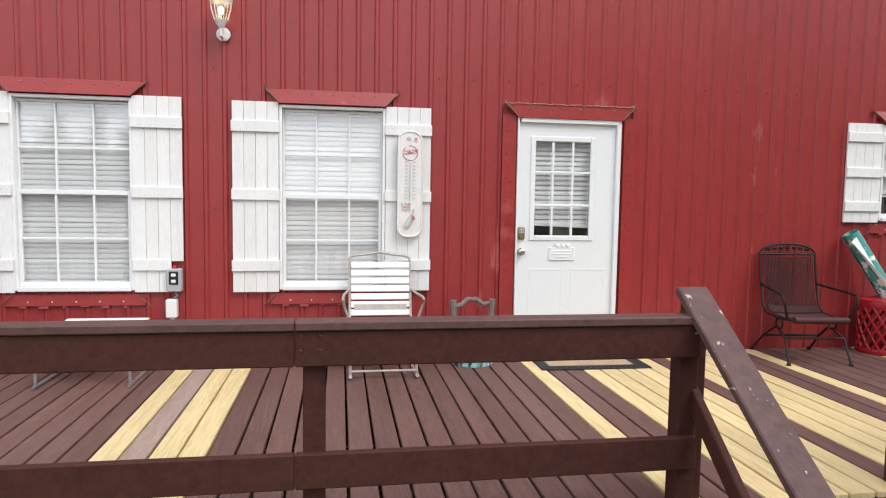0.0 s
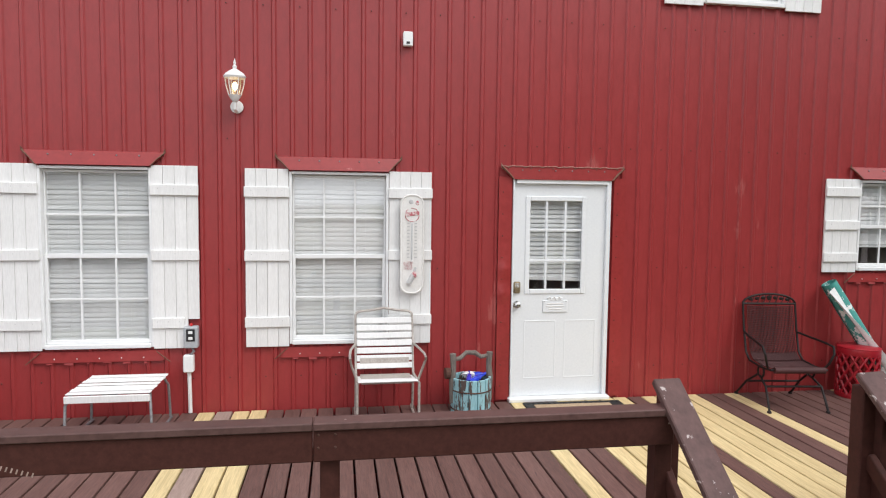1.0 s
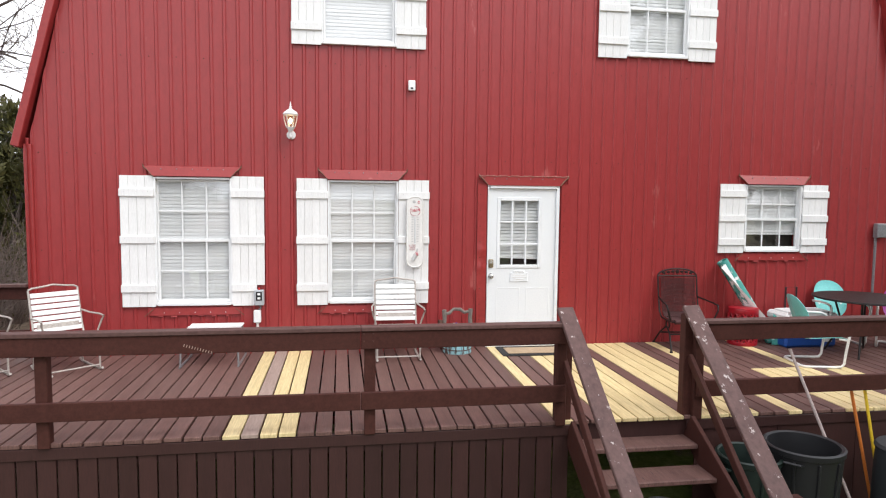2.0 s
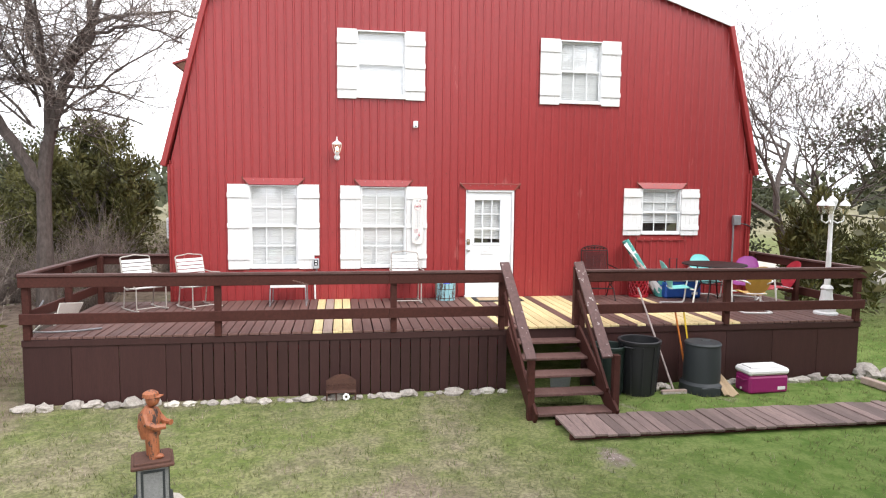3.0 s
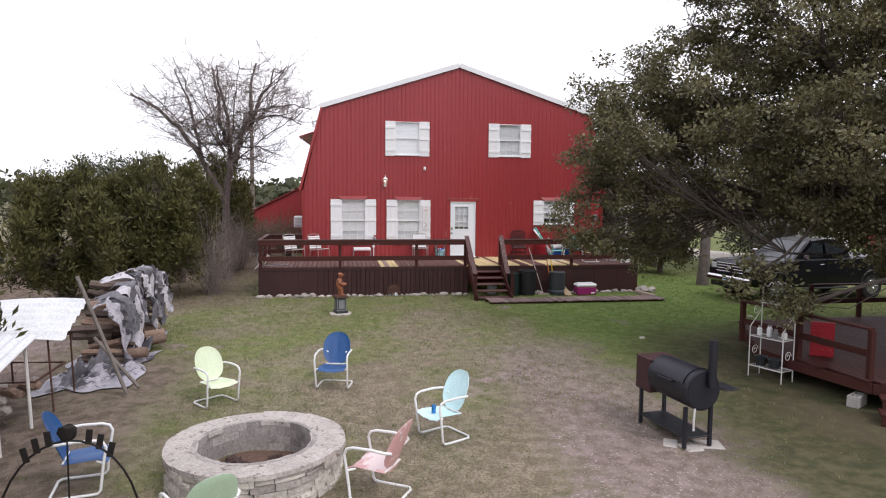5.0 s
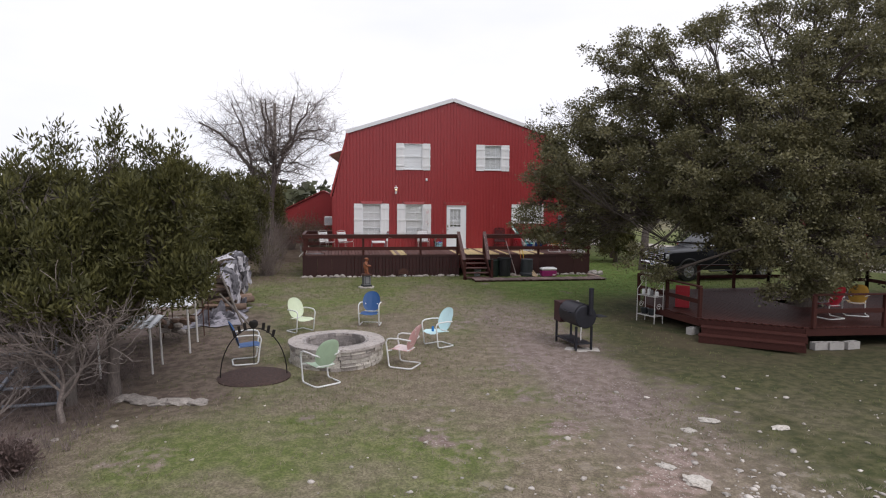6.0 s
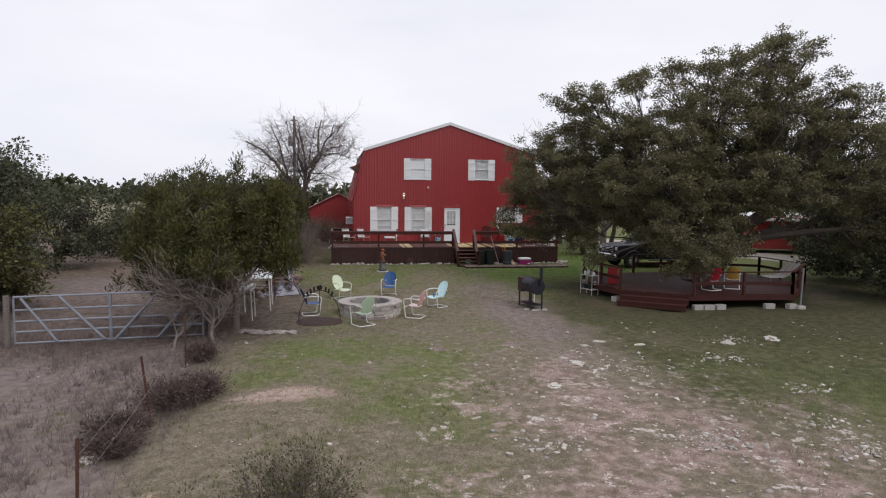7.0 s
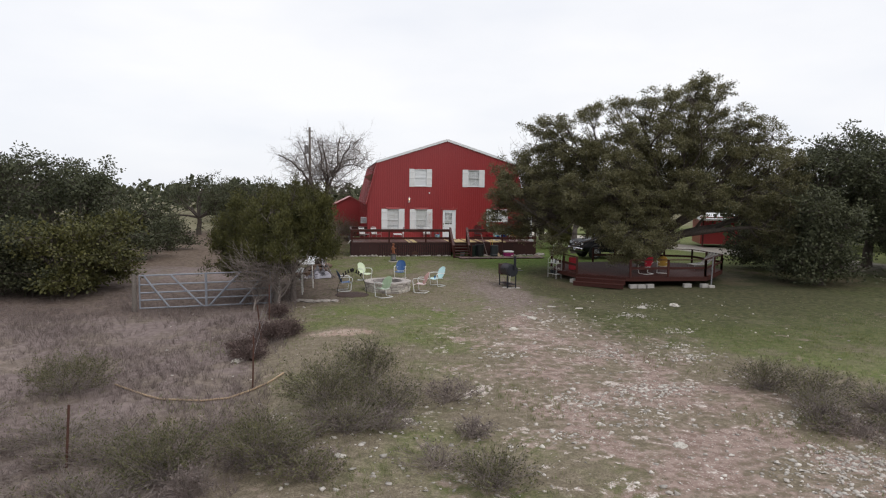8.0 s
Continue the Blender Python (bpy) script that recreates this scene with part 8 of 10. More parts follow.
rp2 = thing("red_panel", "red lattice panel standing on the low deck", "panel", pose(4.95, -12.9, D2, 0, 0, -35))
part("panel_frame", Geo().box((0, 0, 0.33), (0.40, 0.04, 0.66), ch=0.008), REDPLASTIC, rp2)
for i in range(5):
    for j in range(3):
        part("panel_boss", Geo().blob((-0.13 + 0.13 * j, -0.025, 0.12 + 0.12 * i), (0.03, 0.012, 0.03), i, 0.2, 1), REDPLASTIC, rp2)

# white wire baker's rack
rk = thing("bakers_rack", "white scrolled wire baker's rack with jars", "rack", pose(4.02, -12.72, gh(4.1, -12.7), 0, 0, -70))
WIRE = paint("white_wire", (0.62, 0.60, 0.57), 0.5)
for x in (-0.34, 0.34):
    for y, h in ((-0.17, 0.98), (0.17, 1.72)):
        part("upright", Geo().tube([(x, y, 0), (x, y, h)], 0.011, 7), WIRE, rk)
for z, d in ((0.22, 0.34), (0.80, 0.34), (1.46, 0.24)):
    sh = part("shelf", Geo().tube([(-0.34, -0.17 + 0.34 - d, z), (0.34, -0.17 + 0.34 - d, z), (0.34, 0.17, z), (-0.34, 0.17, z)], 0.010, 6, True), WIRE, rk)
    for i in range(14):
        x = -0.32 + 0.049 * i
        part("wire", Geo().tube([(x, 0.17 - d, z), (x, 0.17, z)], 0.004, 4), WIRE, sh)
part("scroll_crest", Geo().tube([(-0.34 + 0.68 * i / 24, 0.17, 1.72 + 0.12 * math.sin(math.pi * i / 24) + 0.03 * math.sin(i * 1.3)) for i in range(25)], 0.009, 6), WIRE, rk, smooth=True)
for s in (-1, 1):
    for z in (0.38, 1.16):
        part("scroll", Geo().tube([(s * 0.34, 0.0 + (0.10 - 0.004 * i) * math.cos(i * 0.5), z + 0.12 + (0.10 - 0.004 * i) * math.sin(i * 0.5)) for i in range(20)], 0.007, 5), WIRE, rk, smooth=True)
    part("brace", Geo().tube([(s * 0.34, -0.17, 0.98), (s * 0.34, -0.02, 1.12), (s * 0.34, 0.17, 1.30)], 0.009, 6), WIRE, rk)
for i, (x, y, r, h, mt_) in enumerate(((-0.22, -0.05, 0.045, 0.16, VINYL), (-0.05, 0.0, 0.05, 0.20, VINYL), (0.10, -0.04, 0.045, 0.15, GREYMETAL), (0.24, 0.02, 0.05, 0.13, WHITECOOL))):
    j = thing("storage_jar", "pale jar on the wire rack", "jar", pose(4.02, -12.72, gh(4.1, -12.7), 0, 0, -70) @ pose(x, y, 0.812), "jars on the rack")
    part("jar_body", Geo().lathe([(r * 0.9, 0), (r, 0.01), (r, h * 0.8), (r * 0.7, h * 0.88), (r * 0.7, h)], n=14), mt_, j, smooth=True)
    part("jar_lid", Geo().lathe([(r * 0.75, h), (r * 0.75, h + 0.02), (0, h + 0.022)], n=14), GREYMETAL, j)
for i, x in enumerate((-0.2, 0.08)):
    b = thing("dark_crate", "dark tub on the lower rack shelf", "tub", pose(4.02, -12.72, gh(4.1, -12.7), 0, 0, -70) @ pose(x, 0.0, 0.232))
    part("tub", Geo().lathe([(0.09, 0), (0.12, 0.16), (0.125, 0.17), (0.10, 0.165), (0.08, 0.02), (0, 0.02)], n=16), CHARC, b, smooth=True)


# ---------------------------------------------------------------- wood pile and lean-to
LOG = material("split_log_end", (0.15, 0.092, 0.066), (0.27, 0.185, 0.135), scale=6, rough=0.85, fine=26, fine_amt=0.35, bump=0.5, spread=0.35)
BLACKTARP = material("dark_torn_tarp", (0.03, 0.03, 0.035), (0.20, 0.19, 0.21), scale=3, rough=0.5, fine=14, fine_amt=0.2, bump=0.3, bump_dist=0.01)
TARP = material("grey_torn_tarp", (0.20, 0.185, 0.215), (0.44, 0.42, 0.455), scale=2.5, rough=0.5, fine=12, fine_amt=0.2, bump=0.3, bump_dist=0.01, wear=(0.045, 0.042, 0.05), wear_at=0.54, wear_scale=2.6)
lrng = random.Random(17)
DARKLOG = material("weathered_log", (0.060, 0.042, 0.034), (0.135, 0.098, 0.078), scale=6, rough=0.9, fine=26, fine_amt=0.35, stretch=(0.5, 2, 2), bump=0.5, spread=0.35)
wp = thing("wood_pile", "untidy firewood stack under torn grey and black tarps", "wood pile")
for i in range(11):
    y = -10.35 + 0.27 * i
    rows = int(4 + 5.5 * min(1.0, (i + 1) / 5) - 2.0 * max(0, i - 8))
    for row in range(rows):
        z = 0.02 + 0.165 * row + lrng.uniform(-0.03, 0.03)
        cx, cy = -8.76 + lrng.uniform(-0.16, 0.16) - 0.02 * row, y + lrng.uniform(-0.07, 0.07) + 0.05 * row
        ln_, tw, tl, r = lrng.uniform(0.24, 0.46), lrng.uniform(-0.22, 0.22), lrng.uniform(-0.08, 0.08), lrng.uniform(0.055, 0.10)
        g = Geo().tube([(-ln_, -tw * 0.5, -tl), (-ln_ * 0.3, lrng.uniform(-0.03, 0.03), 0), (ln_ * 0.4, lrng.uniform(-0.03, 0.03), 0.01), (ln_, tw * 0.5, tl)], [r * 0.9, r, r * lrng.uniform(0.9, 1.1), r * lrng.uniform(0.75, 1.0)], lrng.choice((5, 6, 7)))
        g.v = [(p[0] + cx, p[1] + cy, p[2] + z) for p in g.v]
        part("log", g, LOG if lrng.random() < 0.22 else DARKLOG, wp)


def tarp_strip(q0, q1, x_in, drop, k):
    """One ragged strip of tarp, over the top of the stack and down its outer face."""
    def fn(u, v):
        q = q0 + (q1 - q0) * (v + 0.30 * (u - 0.4) * math.sin(k * 2.3) + 0.08 * math.sin(u * 9 + k) + 0.05 * math.sin(u * 23 + 2 * k))
        w = noise.noise(Vector((u * 4, q * 8, k))) * 0.20 + noise.noise(Vector((u * 11, q * 19, 3 + k))) * 0.09
        f = noise.noise(Vector((u * 1.5, q * 14, 9 + k))) * 0.11
        top = 0.95 + 0.62 * min(1.0, max(0.0, (q + 0.2) / 1.2)) - 0.3 * max(0.0, q - 2.4)
        over = min(u / 0.40, 1.0)
        x = x_in + (-8.36 - x_in) * over + 0.26 * max(0.0, u - 0.40)
        z = top + 0.10 * math.sin(over * 3.0) - drop * max(0.0, u - 0.40) / 0.60
        return (x + w * 0.6 + f * (u > 0.3), -10.45 + q + w * 0.5, max(z + 0.45 * w, 0.06 + abs(w) * 0.6))
    return Geo().sheet(fn, 34, 18, 0.004)


PALETARP = material("pale_torn_sheet", (0.36, 0.34, 0.37), (0.58, 0.56, 0.58), scale=2.5, rough=0.55, fine=12, fine_amt=0.2, bump=0.3, bump_dist=0.01, wear=(0.12, 0.10, 0.11), wear_at=0.60, wear_scale=3)
q0 = 0.0
for k in range(17):
    wide = lrng.uniform(0.08, 0.19)
    part("tarp_strip", tarp_strip(q0, q0 + wide, lrng.uniform(-9.0, -8.5), lrng.uniform(0.5, 1.5), k), (TARP, BLACKTARP, PALETARP, BLACKTARP, PALETARP)[k % 5], wp, "torn tarp strip hanging over the logs", True)
    q0 += wide + lrng.uniform(0.02, 0.10)


def tarp_heap(x0, x1, y0, y1, h, k):
    """A crumpled sheet spread over the ground."""
    def fn(u, v):
        n1 = noise.noise(Vector((u * 3.2, v * 4.1, k)))
        n2 = abs(noise.noise(Vector((u * 7.5 + n1, v * 8.5, 2 + k))))
        edge = min(1.0, 6 * min(u, v, 1 - u, 1 - v))
        x, y = x0 + (x1 - x0) * u + 0.28 * n1, y0 + (y1 - y0) * v + 0.25 * noise.noise(Vector((u * 4, v * 3, 8 + k)))
        return (x, y, ground_height(x, y) + 0.03 + edge * (h * (0.4 + n1) ** 2 + 0.16 * n2))
    return Geo().sheet(fn, 34, 34, 0.004)


part("tarp_skirt", tarp_heap(-9.5, -7.9, -11.7, -9.4, 0.26, 1), TARP, wp, "crumpled lilac-grey tarp on the ground", True)
part("tarp_skirt", tarp_heap(-8.75, -8.1, -9.9, -7.6, 0.20, 6), TARP, wp, "crumpled lilac-grey tarp on the ground", True)
part("tarp_skirt", tarp_heap(-9.3, -8.6, -11.3, -10.2, 0.55, 12), BLACKTARP, wp, "black tarp heap", True)
lt = thing("tin_leanto", "small lean-to with corrugated white tin roof on pipe legs", "lean-to")
TIN_R = material("pale_corrugated_tin", (0.60, 0.61, 0.62), (0.74, 0.75, 0.75), scale=3, rough=0.4, metal=0.3, fine=30, bump=0.05, wear=(0.38, 0.30, 0.25), wear_at=0.70)
part("roof_sheet", Geo().sheet(lambda u, v: (-10.3 + 1.80 * u + 0.06 * v, -11.5 - 1.35 * v, 1.40 - 0.40 * v ** 1.3 + 0.06 * math.sin(u * 2.6) - 0.05 * u * v + 0.022 * math.cos(v * 38)), 12, 80, 0.004), TIN_R, lt, smooth=True)
part("roof_sheet", Geo().sheet(lambda u, v: (-9.75 + 1.15 * u, -14.5 + 1.25 * v, 0.88 + 0.27 * v + 0.05 * u + 0.014 * math.sin(u * 44)), 60, 6, 0.004), TIN_R, lt, smooth=True)
for x, y, h in ((-9.75, -12.7, 1.05), (-8.72, -12.7, 1.02), (-9.75, -11.7, 1.36), (-8.78, -11.7, 1.36), (-8.72, -14.4, 0.90), (-9.6, -14.4, 0.86), (-8.75, -13.4, 1.1)):
    part("leg", Geo().tube([(x + 0.05, y, gh(x, y) - 0.05), (x, y, h)], 0.025 if y < -13 else 0.016, 8), WIRE if y < -13 else DARKLEG, lt)
part("roof_sheet", Geo().sheet(lambda u, v: (-10.3 + 1.25 * u, -16.1 + 1.0 * v, 0.70 + 0.10 * v + 0.03 * u + 0.014 * math.sin(u * 44)), 60, 6, 0.004), TIN_R, lt, smooth=True)
for x, y, h in ((-9.15, -16.0, 0.72), (-9.15, -15.2, 0.78), (-10.2, -15.2, 0.76), (-10.2, -16.0, 0.70)):
    part("leg", Geo().tube([(x + 0.05, y, gh(x, y) - 0.05), (x, y, h)], 0.022, 8), WIRE, lt)
part("shelf_frame", Geo().tube([(-9.75, -13.2, 0.45), (-8.72, -13.2, 0.45), (-8.75, -12.0, 0.45), (-9.75, -11.9, 0.45)], 0.02, 6, True), RUSTIRON, lt)
for i in range(26):
    part("scrap", Geo().blob((-9.3 + lrng.uniform(-0.4, 0.4), -12.8 + lrng.uniform(-0.6, 0.5), 0.05 + lrng.uniform(0, 0.3)), (0.14, 0.12, 0.09), i, 0.5, 1), LOG if i % 2 else GREYSTONE, lt)
for a, b2 in (((-7.72, -12.2, -0.08), (-8.62, -11.7, 1.88)), ((-7.62, -11.85, -0.08), (-8.5, -11.35, 0.72))):
    o = thing("leaning_pole", "long weathered pole leaning on the wood pile", "pole")
    part("pole", Geo().tube([a, b2], 0.032, 7), OLDWOOD, o)
for k, (x, y) in enumerate(((-8.12, -10.2), (-8.12, -8.9), (-8.0, -9.3))):
    o = thing("clay_log", "short reddish log lying on the tarp", "log", pose(x, y, gh(x, y) + 0.22, 0, 0, 20 * k), "loose logs")
    part("log_body", Geo().tube([(-0.2, 0, 0), (0.2, 0, 0.02)], 0.10, 10), LOG, o, smooth=True)

# ---------------------------------------------------------------- gate and fence
GATE = material("galvanised_gate_tube", (0.20, 0.215, 0.245), (0.32, 0.335, 0.37), scale=4, rough=0.45, metal=0.3, fine=40, bump=0.08, wear=(0.16, 0.10, 0.075), wear_at=0.70)
gt = thing("farm_gate", "grey tubular steel farm gate, closed, with diagonal braces", "gate")
G0, G1 = Vector((-15.62, -17.60, -0.62)), Vector((-10.35, -17.62, -0.47))


def gp(q, h):
    p = G0.lerp(G1, q)
    return (p.x, p.y, p.z + h * 1.29)


for h in (0.08, 0.34, 0.58, 0.84, 1.14):
    part("rail", Geo().tube([gp(0, h), gp(0.5, h), gp(1, h)], 0.032, 8), GATE, gt)
for q in (0.0, 0.5, 1.0):
    part("upright", Geo().tube([gp(q, 0.06), gp(q, 1.16)], 0.052 if q == 0.5 else 0.032, 8), GATE, gt)
for a, b2 in (((0.04, 1.12), (0.22, 0.10)), ((0.24, 1.12), (0.47, 0.10)), ((0.53, 0.10), (0.76, 1.12)), ((0.76, 0.10), (0.97, 1.12))):
    p, q = gp(*a), gp(*b2)
    part("brace", Geo().tube([(p[0], p[1] - 0.06, p[2]), (q[0], q[1] - 0.06, q[2])], 0.042, 8), GATE, gt)
for x, y, h, lb in ((-15.86, -17.55, 1.55, "grey wooden gate post"), (-10.12, -17.65, 1.3, "grey wooden gate post")):
    o = thing("gate_post", lb, "post", pose(x, y, gh(x, y)))
    part("timber", Geo().tube([(0, 0, -0.1), (0.02, 0, h)], [0.10, 0.085], 9), OLDWOOD, o, smooth=True)
for x, y, h, tilt in ((-9.70, -29.25, 1.45, 2), (-9.92, -24.95, 1.40, -6), (-10.05, -21.4, 1.45, 1), (-12.6, -33.2, 1.3, 4)):
    o = thing("steel_fence_post", "rusty steel T-post standing in dry grass", "fence post", pose(x, y, gh(x, y) - 0.1, 0, tilt, 30), "steel posts")
    part("stem", Geo().box((0, 0, h / 2), (0.045, 0.008, h), ch=0.002).box((0, 0.018, h / 2), (0.008, 0.03, h)), RUSTIRON, o)
    for i in range(10):
        part("stud", Geo().box((0, -0.008, 0.3 + 0.11 * i), (0.02, 0.01, 0.02)), RUSTIRON, o)


def wire(pts, label, r=0.0035):
    o = thing("fence_wire", label, "wire")
    part("strand", Geo().tube(pts, r, 4), GREYMETAL, o)


for h in (0.6, 1.0):
    wire([(-9.70, -29.25, -0.5 + h), (-9.85, -27.0, -0.55 + h), (-9.92, -24.95, -0.45 + h), (-10.05, -21.4, -0.4 + h), (-10.15, -17.5, -0.3 + h)], "sagging rusty fence wire between posts")

# stone slab and fallen branches by the cedars
for x, y, s, a in ((-9.1, -17.75, 0.22, 20), (-8.75, -18.0, 0.30, -25), (-8.35, -18.25, 0.22, 10), (-8.0, -18.35, 0.26, -15), (-7.65, -18.5, 0.18, 15)):
    solo("ledge_stone", Geo().blob((0, 0, 0.0), (s, s * 0.6, 0.07), x * 5, 0.5, 3, 1.6, flat=0.3), GREYSTONE, "flat grey ledge stone in the dirt", "stone", pose(x, y, gh(x, y) + 0.02, 0, 0, a), "ledge stones", smooth=True)


# ---------------------------------------------------------------- pickup
CARPAINT = paint("black_car_paint", (0.008, 0.008, 0.011), 0.34, coat=0.15, fine_amt=0.05, spec=0.3)
CHROME = material("chrome", (0.60, 0.60, 0.62), (0.72, 0.72, 0.74), scale=6, rough=0.14, metal=1.0, fine=60, bump=0.02)
DARKGLASS = material("tinted_glass", (0.020, 0.024, 0.028), (0.03, 0.035, 0.04), scale=2, rough=0.06, fine=30, bump=0.0, spec=0.9)
LENS = material("headlamp_lens", (0.50, 0.52, 0.55), (0.62, 0.64, 0.66), scale=8, rough=0.12, fine=50, bump=0.05)


def pickup(m):
    """A crew-cab pickup; front towards -x, base at the ground."""
    v = thing("pickup_truck", "black crew-cab pickup truck with a chrome grille", "truck", m)
    W = 1.0

    def loft(sections, close=True):
        g = Geo()
        n = len(sections[0])
        vs = [p for s in sections for p in s]
        fs = []
        for i in range(len(sections) - 1):
            for j in range(n):
                j2 = (j + 1) % n
                fs.append([i * n + j, i * n + j2, (i + 1) * n + j2, (i + 1) * n + j])
        fs.append(list(range(n))[::-1])
        fs.append([(len(sections) - 1) * n + j for j in range(n)])
        return g.add(vs, fs)

    def ring(x, z0, z1, w0, w1):
        return [(x, -w0, z0), (x, -W * 0.99, z0 + 0.12), (x, -W, (z0 + z1) / 2), (x, -w1, z1 - 0.05), (x, -w1 + 0.08, z1), (x, w1 - 0.08, z1), (x, w1, z1 - 0.05), (x, W, (z0 + z1) / 2), (x, W * 0.99, z0 + 0.12), (x, w0, z0)]

    part("body", loft([ring(-2.85, 0.62, 1.18, 0.88, 0.90), ring(-2.70, 0.50, 1.24, 0.94, 0.94), ring(-1.55, 0.48, 1.30, 0.95, 0.95), ring(-1.2, 0.46, 1.34, 0.95, 0.95), ring(1.1, 0.46, 1.36, 0.95, 0.95), ring(2.85, 0.50, 1.38, 0.95, 0.95), ring(2.98, 0.6, 1.36, 0.93, 0.93)]), CARPAINT, v, smooth=True)
    cab = part("cab", loft([[(-1.30, -0.90, 1.30), (-1.30, 0.90, 1.30), (-1.25, 0.9, 1.33), (-1.25, -0.9, 1.33)], [(-0.55, -0.74, 1.30), (-0.55, 0.74, 1.30), (-0.50, 0.72, 1.88), (-0.50, -0.72, 1.88)],
                            [(0.2, -0.80, 1.30), (0.2, 0.80, 1.30), (0.2, 0.72, 1.95), (0.2, -0.72, 1.95)], [(1.05, -0.86, 1.30), (1.05, 0.86, 1.30), (0.85, 0.72, 1.90), (0.85, -0.72, 1.90)]]), CARPAINT, v)
    part("windscreen", Geo().add([(-1.24, -0.82, 1.345), (-1.24, 0.82, 1.345), (-0.56, 0.66, 1.86), (-0.56, -0.66, 1.86)], [(0, 1, 2, 3)]), DARKGLASS, cab)
    for s in (-1, 1):
        part("side_window", Geo().add([(-0.95, s * 0.905, 1.40), (-0.10, s * 0.905, 1.40), (-0.10, s * 0.80, 1.83), (-0.48, s * 0.80, 1.83)], [(0, 1, 2, 3)]), DARKGLASS, cab)
        part("side_window", Geo().add([(0.0, s * 0.905, 1.40), (0.85, s * 0.905, 1.40), (0.72, s * 0.80, 1.83), (0.0, s * 0.80, 1.83)], [(0, 1, 2, 3)]), DARKGLASS, cab)
        part("door_seam", Geo().box((-0.05, s * 0.985, 0.95), (0.012, 0.04, 0.75)), BLACK, v)
        part("door_handle", Geo().box((-0.25, s * 1.0, 1.16), (0.16, 0.03, 0.03), ch=0.008), CHROME, v)
        part("mirror", Geo().box((-0.95, s * 1.10, 1.42), (0.12, 0.18, 0.20), ch=0.03), CHROME, v, "chrome wing mirror")
        part("headlamp", Geo().box((-2.80, s * 0.78, 1.04), (0.14, 0.26, 0.20), ch=0.03), LENS, v)
        part("fog_lamp", Geo().box((-2.93, s * 0.62, 0.60), (0.05, 0.18, 0.07), ch=0.01), LENS, v)
        part("running_board", Geo().box((-0.1, s * 1.0, 0.42), (1.7, 0.16, 0.05), ch=0.015), BLACK, v)
        for x in (-1.95, 1.85):
            part("wheel_arch", Geo().tube([(x + 0.50 * math.cos(w), s * 0.985, 0.44 + 0.50 * math.sin(w)) for w in [math.pi * i / 12 for i in range(13)]], 0.04, 6), BLACK, v, smooth=True)
            wh = part("wheel", Geo().tube([(x, s * 0.72, 0.41), (x, s * 0.74, 0.41), (x, s * 0.98, 0.41), (x, s * 1.0, 0.41)], [0.36, 0.41, 0.41, 0.36], 24), RUBBER, v, "black tyre", True)
            part("rim", Geo().tube([(x, s * 0.96, 0.41), (x, s * 1.005, 0.41)], [0.27, 0.25], 20), GREYMETAL, wh)
            for k in range(6):
                w = k * math.pi / 3
                part("spoke", Geo().beam((x + 0.05 * math.cos(w), s * 1.01, 0.41 + 0.05 * math.sin(w)), (x + 0.23 * math.cos(w), s * 1.01, 0.41 + 0.23 * math.sin(w)), 0.05, 0.02, 0.005, (0, 1, 0)), CHROME, wh)
    gr = part("grille", Geo().box((-2.86, 0, 1.0), (0.06, 1.20, 0.34), ch=0.02), BLACK, v)
    for z in (0.88, 0.97, 1.06, 1.14):
        part("grille_bar", Geo().box((-2.895, 0, z), (0.03, 1.18, 0.035), ch=0.008), CHROME, gr)
    part("badge", Geo().blob((-2.92, 0, 1.01), (0.02, 0.11, 0.045), 1, 0.0), CHROME, gr)
    part("front_bumper", Geo().box((-2.92, 0, 0.66), (0.16, 1.92, 0.20), ch=0.05), CHROME, v, "chrome front bumper")
    part("air_dam", Geo().box((-2.85, 0, 0.47), (0.14, 1.7, 0.18), ch=0.03), BLACK, v)
    part("number_plate", Geo().box((-3.01, 0, 0.66), (0.015, 0.32, 0.15), ch=0.004), WHITECOOL, v)
    part("plate_bar", Geo().box((-3.02, 0, 0.66), (0.006, 0.22, 0.05)), NAVY, v)
    part("rear_bumper", Geo().box((2.98, 0, 0.62), (0.16, 1.9, 0.18), ch=0.04), CHROME, v)
    return v


pickup(pose(11.05, -4.6, gh(11, -4.6), 0, 0, 7))

# ---------------------------------------------------------------- far buildings, pole
sh = thing("red_outbuilding", "red metal outbuilding behind the trees", "shed", pose(-6.15, 21.0, -0.3), kind="structure")
part("wall", Geo().add([(-3, -4, 0), (3, -4, 0), (3, -4, 2.6), (0, -4, 4.1), (-3, -4, 2.6), (-3, 4, 0), (3, 4, 0), (3, 4, 2.6), (0, 4, 4.1), (-3, 4, 2.6)], [(0, 1, 2, 3, 4), (9, 8, 7, 6, 5), (0, 4, 9, 5), (1, 6, 7, 2)]), RED, sh)
for s in (-1, 1):
    part("roof", Geo().beam((s * 1.6, -4.15, 3.36), (s * 1.6, 4.15, 3.36), 3.5, 0.05, 0, (s * 1.5, 0, 3.0)), RED, sh)
rb = thing("red_shed", "long red shed with pale roof across the drive", "shed", pose(24.5, 3.5, 0.3, 0, 0, -20), kind="structure")
part("wall", Geo().box((0, 0, 1.2), (4.6, 3.4, 2.2)), RED, rb)
part("roof", Geo().box((0, -0.2, 2.3), (5.2, 4.4, 0.12), rot=(5, 0, 0)), ALU, rb, "pale metal roof")
# black panel on the uncut wall, in place of the bay's inner shade
part("open_bay", Geo().box((1.4, -1.72, 1.0), (1.3, 0.06, 1.9)), BLACK, rb)
